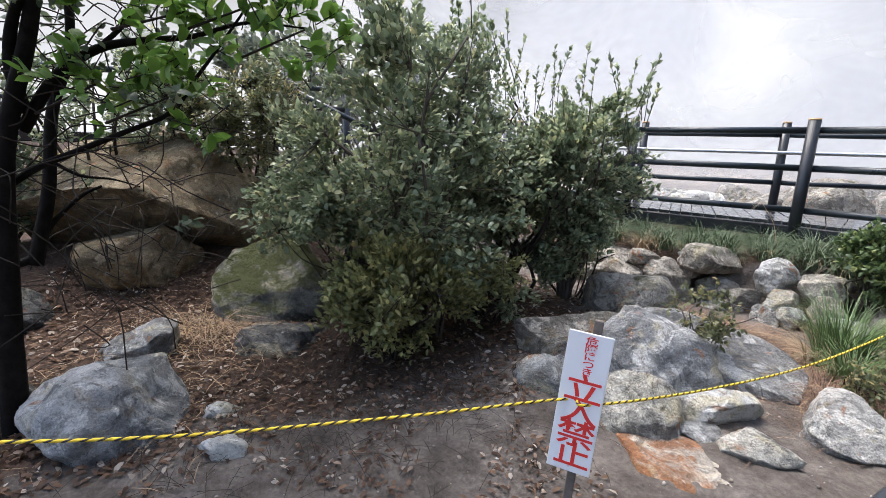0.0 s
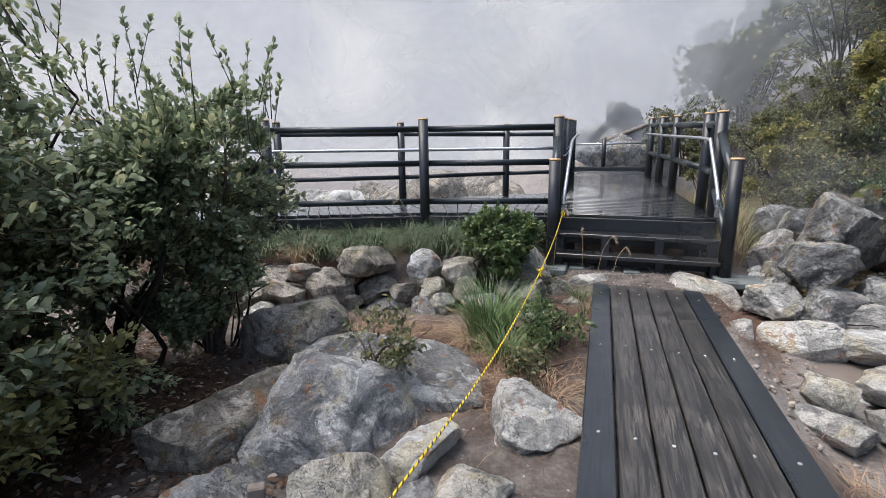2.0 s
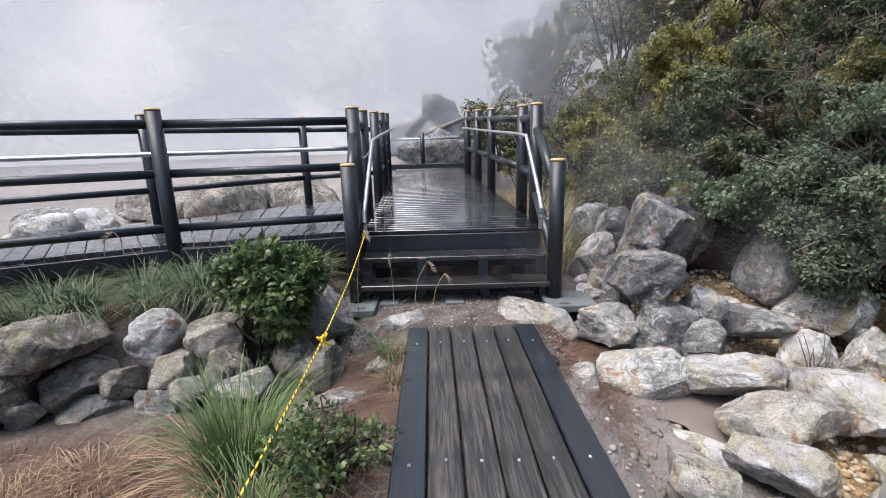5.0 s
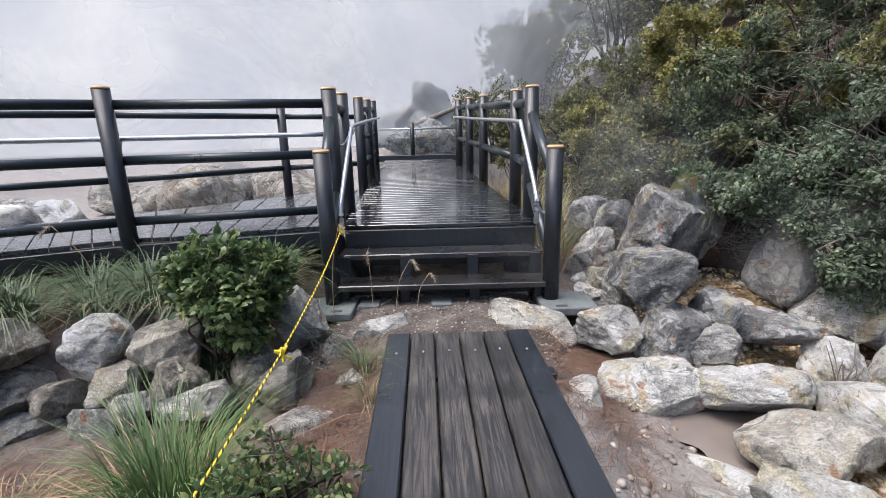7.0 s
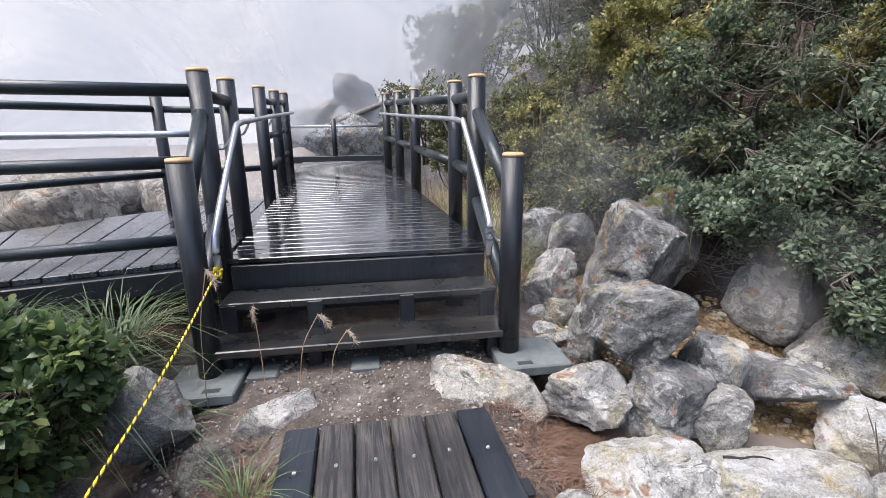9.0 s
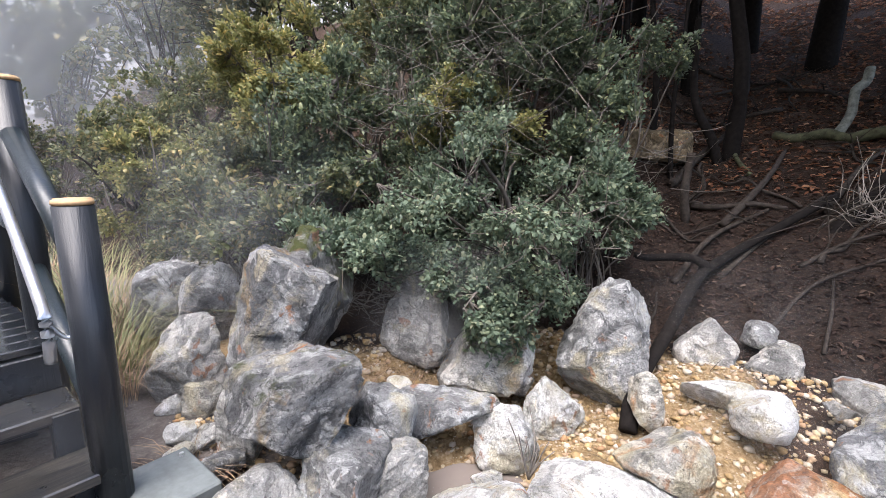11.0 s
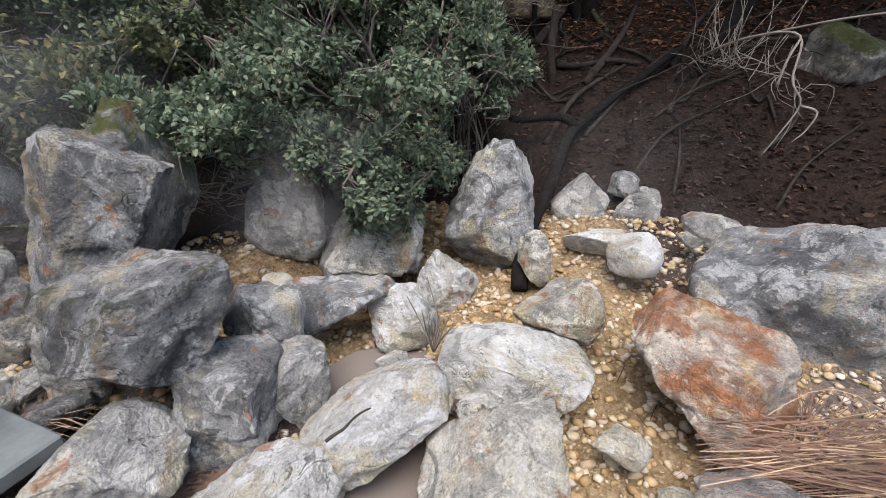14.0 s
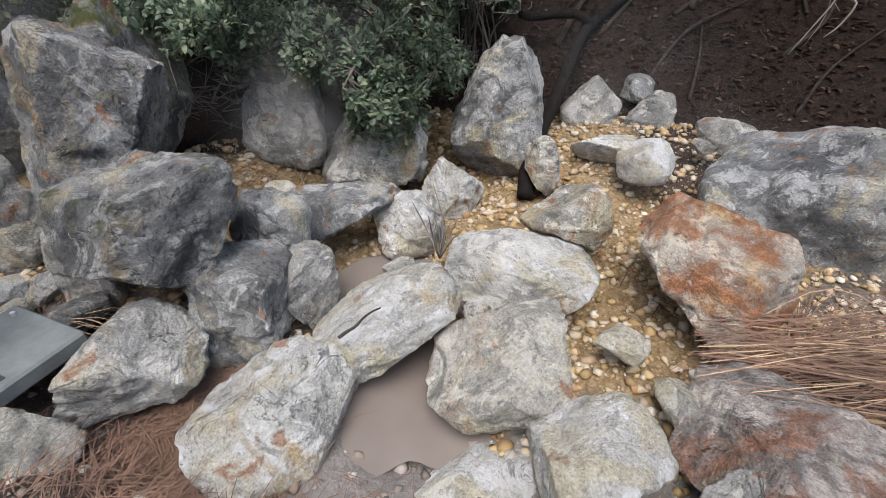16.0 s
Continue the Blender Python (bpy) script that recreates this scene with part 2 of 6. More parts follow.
M_TWIG = simple("bleached_twig", (0.20, 0.175, 0.15), 0.9, 0, 0.35, 30, 0.3)
M_GRASS = simple("green_grass", (0.11, 0.175, 0.06), 0.55, 0, 0.45, 3, 0)
M_SEDGE = simple("dark_sedge", (0.080, 0.115, 0.055), 0.5, 0, 0.45, 3, 0)
M_STRAW = simple("dry_straw", (0.34, 0.235, 0.145), 0.85, 0, 0.35, 4, 0)
M_STRAW_RED = simple("rusty_needles", (0.135, 0.078, 0.052), 0.85, 0, 0.4, 4, 0)
M_SOIL = ground_material()


def leaf_material(name, dark, light, tip, rough=0.32):
    n = Nodes(name, rough=rough + 0.12, spec=0.4)
    g = n.add("ShaderNodeNewGeometry").outputs["Random Per Island"]
    c = n.ramp(g, (0.0, dark), (0.5, tuple((a + b) / 2 for a, b in zip(dark, light))), (0.8, light), (0.95, tip))
    big = n.noise(n.where(), 1.6, 3, 0.5)
    c = n.mix(0.5, c, n.ramp(big, (0.3, 0.35), (0.7, 0.7)), "OVERLAY")
    n.set(n.bsdf, "Base Color", c)
    tr = n.add("ShaderNodeBsdfTranslucent", Color=c)
    m = n.add("ShaderNodeMixShader", Fac=0.45)
    n.t.links.new(n.bsdf.outputs[0], m.inputs[1])
    n.t.links.new(tr.outputs[0], m.inputs[2])
    n.t.links.new(m.outputs[0], n.out.inputs["Surface"])
    return n.mat


L_DARK = leaf_material("dark_evergreen_leaf", (0.052, 0.074, 0.046), (0.155, 0.195, 0.12), (0.29, 0.31, 0.16))
L_START = leaf_material("grey_green_evergreen_leaf", (0.118, 0.155, 0.09), (0.34, 0.40, 0.255), (0.50, 0.50, 0.29), 0.22)
L_WARM = leaf_material("warm_olive_leaf", (0.14, 0.155, 0.065), (0.33, 0.335, 0.145), (0.48, 0.42, 0.18), 0.25)
L_GLOSS = leaf_material("glossy_green_leaf", (0.05, 0.085, 0.035), (0.13, 0.19, 0.075), (0.26, 0.29, 0.11), 0.25)
L_OLIVE = leaf_material("olive_leaf", (0.075, 0.09, 0.045), (0.18, 0.19, 0.095), (0.33, 0.27, 0.12))
L_YELLOW = leaf_material("yellow_green_leaf", (0.13, 0.14, 0.05), (0.30, 0.29, 0.11), (0.46, 0.36, 0.14))
L_BRIGHT = leaf_material("bright_green_leaf", (0.09, 0.19, 0.03), (0.20, 0.36, 0.07), (0.32, 0.46, 0.12))
L_BLUE = leaf_material("blue_green_leaf", (0.07, 0.10, 0.068), (0.185, 0.24, 0.155), (0.28, 0.30, 0.19), 0.4)
# haze is painted into this leaf colour: paler and greyer with distance
L_FAR = leaf_material("haze_tinted_far_leaf", (0.11, 0.13, 0.10), (0.21, 0.235, 0.18), (0.28, 0.27, 0.18), 0.7)
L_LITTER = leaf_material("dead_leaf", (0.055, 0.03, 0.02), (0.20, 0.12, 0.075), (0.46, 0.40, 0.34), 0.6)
# darker copy of the dead leaf, with the bank's tree shade in the colour
L_BANK = leaf_material("damp_shaded_dead_leaf", (0.016, 0.009, 0.007), (0.06, 0.030, 0.019), (0.14, 0.095, 0.066), 0.6)


# ---- mesh helpers ----
def mesh_of(name, verts, faces, mat, smooth=False):
    me = bpy.data.meshes.new(name)
    me.from_pydata([tuple(v) for v in verts], [], faces)
    for m in (mat if isinstance(mat, (list, tuple)) else [mat]):
        me.materials.append(m)
    if smooth:
        me.polygons.foreach_set("use_smooth", [True] * len(me.polygons))
    me.update()
    return me


def part(name, bm, mat, parent, label="", smooth=False):
    me = bpy.data.meshes.new(name)
    bm.to_mesh(me)
    bm.free()
    me.materials.append(mat)
    if smooth:
        me.polygons.foreach_set("use_smooth", [True] * len(me.polygons))
    ob = new(name, me)
    if parent is not None:
        ob.parent = parent
    if label:
        ob["label"] = label
    return ob


def thing(name, label, category, x=0.0, y=0.0, z=0.0, rz=0.0, group="", kind=""):
    ob = new(name)
    ob.empty_display_size = 0.1
    ob.matrix_world = pose(x, y, z, 0, 0, rz)
    return tagged(ob, label, category, group, kind)


def box(sx, sy, sz, at=(0, 0, 0), bevel=0.004, turn=None):
    bm = bmesh.new()
    bmesh.ops.create_cube(bm, size=1.0, matrix=Matrix.Diagonal((sx, sy, sz, 1)))
    if bevel:
        bmesh.ops.bevel(bm, geom=bm.edges[:], offset=bevel, segments=1, affect="EDGES")
    m = Matrix.Translation(at)
    if turn is not None:
        m = m @ turn
    bmesh.ops.transform(bm, matrix=m, verts=bm.verts)
    return bm


def pole(a, b, r0, r1=None, n=14, bevel=0.004):
    """A round pole from a to b, with softened ends."""
    a, b = Vector(a), Vector(b)
    r1 = r0 if r1 is None else r1
    bm = bmesh.new()
    bmesh.ops.create_cone(bm, cap_ends=True, segments=n, radius1=r0, radius2=r1, depth=(b - a).length)
    if bevel:
        rim = [e for e in bm.edges if len(e.link_faces) == 2 and any(len(f.verts) > 4 for f in e.link_faces)]
        bmesh.ops.bevel(bm, geom=rim, offset=bevel, segments=2, affect="EDGES")
    turn = (b - a).to_track_quat("Z", "Y").to_matrix().to_4x4()
    bmesh.ops.transform(bm, matrix=Matrix.Translation((a + b) / 2) @ turn, verts=bm.verts)
    return bm


def tube_arrays(points, radii, n=6):
    """Vertices and faces of a tube along points."""
    points = [Vector(p) for p in points]
    vs, fs = [], []
    for i, p in enumerate(points):
        d = points[min(i + 1, len(points) - 1)] - points[max(i - 1, 0)]
        q = d.to_track_quat("Z", "Y") if d.length > 1e-6 else Vector((0, 0, 1)).to_track_quat("Z", "Y")
        for k in range(n):
            a = 2 * math.pi * k / n
            vs.append(p + q @ Vector((math.cos(a) * radii[i], math.sin(a) * radii[i], 0)))
    for i in range(len(points) - 1):
        for k in range(n):
            fs.append((i * n + k, i * n + (k + 1) % n, (i + 1) * n + (k + 1) % n, (i + 1) * n + k))
    fs.append(tuple(range(n))[::-1])
    fs.append(tuple((len(points) - 1) * n + k for k in range(n)))
    return vs, fs


def spline(points, steps=8):
    """A smooth line through points."""
    p = [Vector(q) for q in points]
    p = [2 * p[0] - p[1]] + p + [2 * p[-1] - p[-2]]
    out = []
    for i in range(1, len(p) - 2):
        for k in range(steps):
            t = k / steps
            out.append(0.5 * (2 * p[i] + (p[i + 1] - p[i - 1]) * t + (2 * p[i - 1] - 5 * p[i] + 4 * p[i + 1] - p[i + 2]) * t ** 2 + (3 * p[i] - p[i - 1] - 3 * p[i + 1] + p[i + 2]) * t ** 3))
    return out + [p[-2]]


def tubes(name, lines, mat, parent=None, n=6):
    """Several tubes (points, radii) joined into one mesh."""
    V, Fc = [], []
    for pts, rad in lines:
        v, f = tube_arrays(pts, rad, n)
        o = len(V)
        V += v
        Fc += [tuple(i + o for i in q) for q in f]
    ob = new(name, mesh_of(name, V, Fc, mat, True))
    if parent is not None:
        ob.parent = parent
    return ob


# ---- terrain ----
def smooth(a, b, x):
    t = min(1.0, max(0.0, (x - a) / (b - a)))
    return t * t * (3 - 2 * t)


def foot(y):
    """Where the wooded bank begins, across the path."""
    return 3.5 - 1.9 * smooth(4.6, 7.0, y) + 0.6 * smooth(12, 30, y) - 0.6 * smooth(3.5, 1.5, y)


POOLS = ((1.30, 4.36, 0.42), (1.78, 4.80, 0.5), (3.05, 3.45, 0.5))


def height(x, y):
    z = 0.10
    z += 0.10 * smooth(4.7, 5.4, y) * smooth(1.2, 0.4, abs(x + 0.2))
    z -= 0.20 * smooth(0.45, 0.75, x) * smooth(3.4, 2.6, x) * smooth(6.0, 5.0, y) * smooth(1.5, 3.0, y)
    z += 0.12 * smooth(1.6, 3.4, x) * smooth(5.5, 4.0, y)
    u = x - foot(y)
    z += 0.52 * max(0.0, u - 0.2) * smooth(0.0, 0.8, u) * (1 - 0.35 * smooth(8, 30, u))
    z += 0.12 * smooth(-0.7, 0.1, u) * smooth(4.5, 5.5, y)
    wall = 4.95 + 0.565 * (x + 2.15)
    z += 0.26 * smooth(-0.1, 0.25, y - wall) * smooth(-1.0, -1.5, x) * smooth(9.5, 7.5, y)
    z -= 0.16 * smooth(-0.9, -1.5, x) * smooth(3.0, 3.6, y) * smooth(0.3, -0.1, y - wall)
    z += 0.10 * smooth(-2.0, -3.6, x) * smooth(3.2, 1.5, y)
    z += 0.35 * smooth(-3.4, -4.6, x) * smooth(2.5, 0.5, y)
    z += 0.9 * smooth(11.9, 13.2, y) * smooth(-4, -1.8, x) + 0.5 * smooth(13, 17, y) * smooth(-5, -2, x)
    for px, py, pr in POOLS:
        z -= 0.10 * smooth(1.0, 0.3, math.hypot(x - px, y - py) / pr)
    z += 0.035 * noise.noise(Vector((x * 1.7, y * 1.7, 0))) + 0.015 * noise.noise(Vector((x * 6, y * 6, 3)))
    return z


MUD = (3.45, 3.30)


def build_ground():
    def axis(lo, hi, fine_lo, fine_hi, step):
        a = list(np.arange(fine_lo, fine_hi + 1e-6, step))
        k, s = fine_hi, step
        while k < hi:
            s *= 1.22
            k += s
            a.append(min(k, hi))
        k, s = fine_lo, step
        while k > lo:
            s *= 1.22
            k -= s
            a.insert(0, max(k, lo))
        return a
    xs, ys = axis(-900, 900, -5.0, 5.5, 0.07), axis(-900, 900, -2.0, 8.0, 0.07)
    V = [(x, y, height(x, y)) for y in ys for x in xs]
    nx = len(xs)
    Fc = [(j * nx + i, j * nx + i + 1, (j + 1) * nx + i + 1, (j + 1) * nx + i) for j in range(len(ys) - 1) for i in range(nx - 1)]
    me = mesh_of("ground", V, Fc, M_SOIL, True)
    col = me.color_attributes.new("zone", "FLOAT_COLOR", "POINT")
    buf = np.zeros((len(V), 4), dtype=np.float32)
    for i, (x, y, z) in enumerate(V):
        x, y = x + 0.45 * noise.noise(Vector((x * 0.9, y * 0.9, 5))), y + 0.6 * noise.noise(Vector((x * 0.9, y * 0.9, 9)))
        u = x - foot(y)
        litter = smooth(-0.5, 0.5, u)
        litter = max(litter, smooth(-1.9, -2.5, x) * smooth(3.2, 2.0, y))
        # below the walkway: dark soil, with the deck's shade put into its colour
        litter = max(litter, smooth(-0.1, 0.3, y - 4.95 - 0.565 * (x + 2.15)) * smooth(-1.0, -1.5, x) * smooth(7.2, 6.4, y))
        gravel = smooth(0.9, 1.6, x) * smooth(0.4, -0.3, u) * smooth(2.4, 3.2, y) * 0.9
        clay = smooth(7.0, 8.5, y) * smooth(0.5, -0.5, u)
        clay = max(clay, 0.9 * smooth(0.55, 0.25, math.hypot(x - 0.98, (y - 4.0) * 0.45)))
        mud = smooth(0.62, 0.38, math.hypot((x - MUD[0]) * 0.8, y - MUD[1]))
        # alpha: wet, shade-darkened litter on the near bank, fading up the slope
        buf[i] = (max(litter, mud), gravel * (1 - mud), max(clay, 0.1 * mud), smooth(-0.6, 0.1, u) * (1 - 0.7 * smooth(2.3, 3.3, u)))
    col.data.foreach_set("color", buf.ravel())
    return tagged(new("ground", me), "brown forest soil with leaf litter, ochre gravel and grey mud", "ground", kind="structure")


build_ground()

# ---- rocks ----
ROCK_LABEL = {
    "grey": "grey andesite boulder with weathered pale patches", "pale": "pale grey rough boulder in the stone bed",
    "white": "bleached whitish boulder with faint ochre stains", "ochre": "grey boulder with ochre sulphur stains",
    "orange": "pale boulder streaked with bright orange stains", "rust": "pinkish grey boulder with rusty patches",
    "brown": "brown weathered stone of the dry terrace wall", "mossy": "dark boulder with green moss on top",
    "slate": "dark slate-grey leaning boulder with ochre patches", "umber": "umber brown boulder under the bushes", "capped": "dark grey boulder capped with green moss", "dark": "dark stone on the leaf litter", "blue": "bluish grey boulder with orange-brown patches",
}
rock_count = [0]


def rock_mesh(sx, sy, sz, seed, cuts=12, detail=5, rough=1.0, square=2.6, planes=()):
    """A boulder: a squarish ball cut by split faces (planes: direction and distance), its edges chipped and its skin roughened."""
    rng = np.random.RandomState(seed)
    bm = bmesh.new()
    bmesh.ops.create_icosphere(bm, subdivisions=detail, radius=1.0)
    v = np.array([q.co for q in bm.verts])
    v = v / (np.abs(v) ** square).sum(1, keepdims=True) ** (1 / square)

    def split(v, d, lim):
        over = v @ d - lim
        return np.where(over[:, None] > 0, v - over[:, None] * d * 0.985, v)
    for dx, dy, dz, lim in planes:
        d = np.array((dx, dy, dz), float)
        v = split(v, d / np.linalg.norm(d), lim)
    for _ in range(cuts):
        d = rng.normal(size=3)
        d /= np.linalg.norm(d)
        v = split(v, d, rng.uniform(0.48, 0.86) * (1 if square < 4 else 1.22))
    for _ in range(16):
        d = rng.normal(size=3)
        d /= np.linalg.norm(d)
        v = split(v, d, (v @ d).max() * rng.uniform(0.90, 0.975))
    lo, hi = v.min(0), v.max(0)
    v = (v - (lo + hi) / 2) / ((hi - lo) / 2)
    size = np.array([sx, sy, sz]) / 2
    v = v * size
    off = Vector(rng.uniform(-50, 50, 3))
    s = min(sx, sy, sz)
    out = []
    for p in v:
        q = Vector(p)
        k = 0.040 * noise.fractal(q * (2.6 / s) + off, 0.62, 2.1, 7) * s
        r = abs(noise.noise(q * (3.4 / s) + off * 0.7)) * 0.055 * s
        pit = max(0.0, noise.noise(q * (7.0 / s) + off * 1.3) - 0.25) * 0.06 * s
        ledge = 0.008 * s * math.sin(16 * q.z / s + 5 * noise.noise(q * (1.5 / s) + off))
        out.append(q + q.normalized() * (k - r - pit + ledge) * rough)
    for b, q in zip(bm.verts, out):
        b.co = q
    return bm


def rock(kind, x, y, z, sx, sy, sz, rz, tilt=None, cuts=12, square=0.0, planes=()):
    rock_count[0] += 1
    seed = rock_count[0] * 7 + 3
    rng = random.Random(seed)
    bm = rock_mesh(sx * 1.02, sy * 1.02, sz * 1.03, seed, cuts, 6 if max(sx, sz) > 0.36 and 0.8 < x < 3 and 3 < y < 6.3 else 5 if max(sx, sz) > 0.3 and y < 9 else 4, 1.0, square or rng.uniform(2.2, 3.2), planes)
    ob = part("rock", bm, ROCK[kind], None, "", True)
    a, b = tilt if tilt else (rng.uniform(-6, 6), rng.uniform(-6, 6))
    ob.matrix_world = pose(x, y, z, a, b, rz)
    return tagged(ob, ROCK_LABEL[kind], "rock", "boulders and stones")


# the stone bed beside the boardwalk, from the stairs to the wooded bank
rock("slate", 1.26, 5.33, 0.41, 0.56, 0.46, 0.48, -22, (4, -10), 0, 6.0, ((0, 0.1, 1, 0.82), (0.1, -1, 0.05, 0.82), (0.75, -0.3, -0.65, 0.74), (-0.75, -0.35, -0.65, 0.66), (-0.85, -0.2, 0.6, 0.88), (0.9, 0.4, 0.5, 1.0)))
rock("slate", 1.53, 5.84, 0.62, 0.54, 0.46, 0.76, -26, (4, 14), 2, 4.0, ((-0.2, -1, 0.25, 0.55), (0.85, -0.5, -0.2, 0.5), (0.3, -0.4, -0.9, 0.62), (-1, -0.2, 0.1, 0.8), (0.2, 0, 1, 0.8)))
rock("capped", 1.86, 6.14, 0.66, 0.70, 0.58, 0.84, -28, (8, 12), 5, 3.4, ((0.75, -0.3, 0.6, 0.55), (-0.2, -0.9, -0.3, 0.6)))
rock("grey", 1.63, 5.18, 0.26, 0.34, 0.27, 0.24, -58, (4, 6), 5, 3.6)
rock("grey", 1.99, 5.09, 0.12, 0.62, 0.30, 0.23, -70, (0, -5), 2, 3.6, ((0.75, -0.3, -0.6, 0.42), (0.1, -0.1, 1, 0.7), (0.85, -0.6, 0.1, 0.72)))
rock("grey", 1.32, 5.08, 0.08, 0.40, 0.42, 0.44, -42, (-4, 8), 2, 3.8, ((0.75, -0.6, 0.15, 0.62), (-0.5, -0.75, 0.25, 0.7), (0.1, -0.2, 1, 0.82), (0.6, -0.3, -0.7, 0.78)))
rock("pale", 1.55, 4.96, 0.06, 0.24, 0.32, 0.34, -50, (0, 6), 5, 2.6)
rock("pale", 0.92, 5.20, 0.14, 0.46, 0.34, 0.30, -26, (0, 3), 3, 3.0, ((0.6, -0.6, 0.5, 0.62), (-0.2, -0.2, 1, 0.8)))
rock("white", 1.02, 4.71, -0.05, 0.58, 0.44, 0.34, -36, (0, -8), 4, 3.0, ((-0.35, -0.5, 0.8, 0.6), (0.5, -0.6, 0.5, 0.7)))
rock("white", 1.52, 4.58, 0.02, 0.60, 0.47, 0.28, -40, (-4, -12), 3, 2.5, ((0.0, -0.35, 0.9, 0.72),))
rock("white", 2.18, 4.79, 0.01, 0.36, 0.30, 0.36, -58, (0, 2), 5, 2.5)
rock("white", 2.55, 4.71, 0.03, 0.35, 0.34, 0.41, -60, (0, 0), 4, 2.3)
rock("pale", 2.53, 5.18, 0.20, 0.56, 0.42, 0.56, -66, (4, 10), 4, 3.2, ((-0.75, -0.2, 0.6, 0.62), (0.1, -0.8, 0.5, 0.66)))
rock("pale", 2.50, 5.68, 0.42, 0.52, 0.36, 0.66, -66, (0, 24), 3, 3.4, ((-0.3, -0.9, 0.2, 0.62), (0.8, 0, 0.5, 0.6)))
rock("white", 1.94, 4.16, 0.06, 0.63, 0.46, 0.27, -78, (-2, 4), 3, 3.2, ((0.8, -0.3, -0.3, 0.8), (0, -0.3, 1, 0.75)))
rock("ochre", 1.45, 4.10, 0.02, 0.54, 0.44, 0.27, -64, (-4, -16), 4, 2.9, ((-0.5, -0.3, 0.8, 0.66), (0.6, -0.6, 0.4, 0.7)))
rock("white", 1.24, 3.73, 0.01, 0.38, 0.38, 0.28, -70, (0, 3), 6, 2.8)
rock("rust", 1.33, 3.22, 0.02, 0.70, 0.56, 0.30, -112, (0, 6), 6, 2.9, ((-0.6, 0, 0.7, 0.7),))
rock("ochre", 2.28, 4.03, 0.17, 0.41, 0.35, 0.30, -85, (0, 0), 4, 2.5)
rock("orange", 2.08, 3.46, 0.13, 0.64, 0.52, 0.42, -108, (0, 6), 1, 3.4, ((-0.62, -0.35, -0.65, 0.28), (0.1, -0.15, 1, 0.7), (0.15, -0.9, 0.45, 0.62), (-0.85, -0.2, 0.5, 0.82), (0.9, -0.35, 0.2, 0.8)))
rock("blue", 2.86, 2.88, 0.18, 1.06, 0.92, 0.70, -118, (0, 4), 4, 2.2, ((-0.55, -0.3, 0.75, 0.72), (-0.2, -0.8, 0.5, 0.8)))
rock("grey", 2.93, 4.56, 0.40, 0.52, 0.46, 0.78, -76, (0, 4), 2, 3.2, ((-0.85, -0.1, 0.55, 0.72), (0.3, -0.9, 0.3, 0.6), (-0.2, -0.6, -0.8, 0.8), (0.85, -0.2, 0.5, 0.78)))
rock("ochre", 2.73, 4.24, 0.20, 0.19, 0.17, 0.34, -80, (0, -8), 6)
rock("pale", 3.54, 4.10, 0.32, 0.37, 0.30, 0.36, -87, (0, 6), 2, 3.6, ((-0.75, 0, 0.65, 0.45), (0.3, -0.9, 0.2, 0.6)))
rock("grey", 3.76, 3.84, 0.36, 0.20, 0.17, 0.20, -90)
rock("pale", 3.59, 3.73, 0.26, 0.30, 0.25, 0.29, -93, (0, -6), 3, 3.0, ((-0.7, 0, 0.7, 0.6),))
rock("white", 3.08, 3.95, 0.22, 0.36, 0.26, 0.15, -88, (0, 0), 4, 3.2)
rock("white", 2.92, 3.73, 0.22, 0.29, 0.25, 0.24, -94, (0, 4), 3, 3.0, ((-0.6, 0, 0.75, 0.5),))
rock("pale", 3.46, 3.30, 0.22, 0.35, 0.29, 0.20, -101, (0, -3), 6)
rock("pale", 3.20, 3.42, 0.24, 0.15, 0.13, 0.11, -99)
rock("pale", 1.21, 6.42, 0.30, 0.44, 0.38, 0.60, -10, (0, 6), 4, 2.8, ((-0.6, -0.2, 0.75, 0.6), (0.4, -0.8, 0.3, 0.66)))
rock("grey", 1.58, 6.86, 0.47, 0.42, 0.36, 0.60, -20, (0, 4), 5, 3.0)
rock("grey", 1.42, 7.22, 0.48, 0.46, 0.40, 0.56, -18, (0, 10), 6, 3.2)
rock("ochre", 1.18, 6.14, 0.18, 0.22, 0.19, 0.22, -19)
rock("pale", 1.19, 5.72, 0.22, 0.24, 0.28, 0.44, -22, (0, 6), 6)
rock("grey", 1.02, 5.62, 0.10, 0.23, 0.17, 0.14, -31)
rock("white", 0.98, 5.95, 0.14, 0.15, 0.12, 0.13, -16)
rock("white", 0.92, 5.80, 0.13, 0.14, 0.11, 0.10, -16)
rock("white", 1.08, 5.86, 0.12, 0.17, 0.14, 0.10, -19)
rock("ochre", 0.42, 5.36, 0.10, 0.66, 0.46, 0.26, -12, (0, 6), 5, 2.8, ((-0.1, -0.3, 1, 0.7),))
rock("pale", 0.54, 4.45, 0.05, 0.21, 0.30, 0.24, -21)
rock("ochre", 0.82, 3.64, 0.02, 0.34, 0.34, 0.30, -42, (0, 0), 9)
rock("pale", 0.74, 3.33, -0.02, 0.36, 0.30, 0.19, -29)
rock("pale", 1.08, 3.36, 0.02, 0.40, 0.32, 0.20, -34)
rock("white", 1.86, 4.70, -0.02, 0.16, 0.14, 0.09, -58)
rock("pale", 1.70, 4.26, -0.02, 0.12, 0.10, 0.10, -67)
rock("rust", 1.76, 4.34, -0.04, 0.15, 0.12, 0.08, -74)
rock("white", 1.72, 3.70, 0.02, 0.19, 0.14, 0.10, -94)
rock("pale", 1.52, 3.50, 0.00, 0.20, 0.17, 0.13, -105)
rock("white", 2.02, 5.46, 0.16, 0.17, 0.13, 0.11, -60)
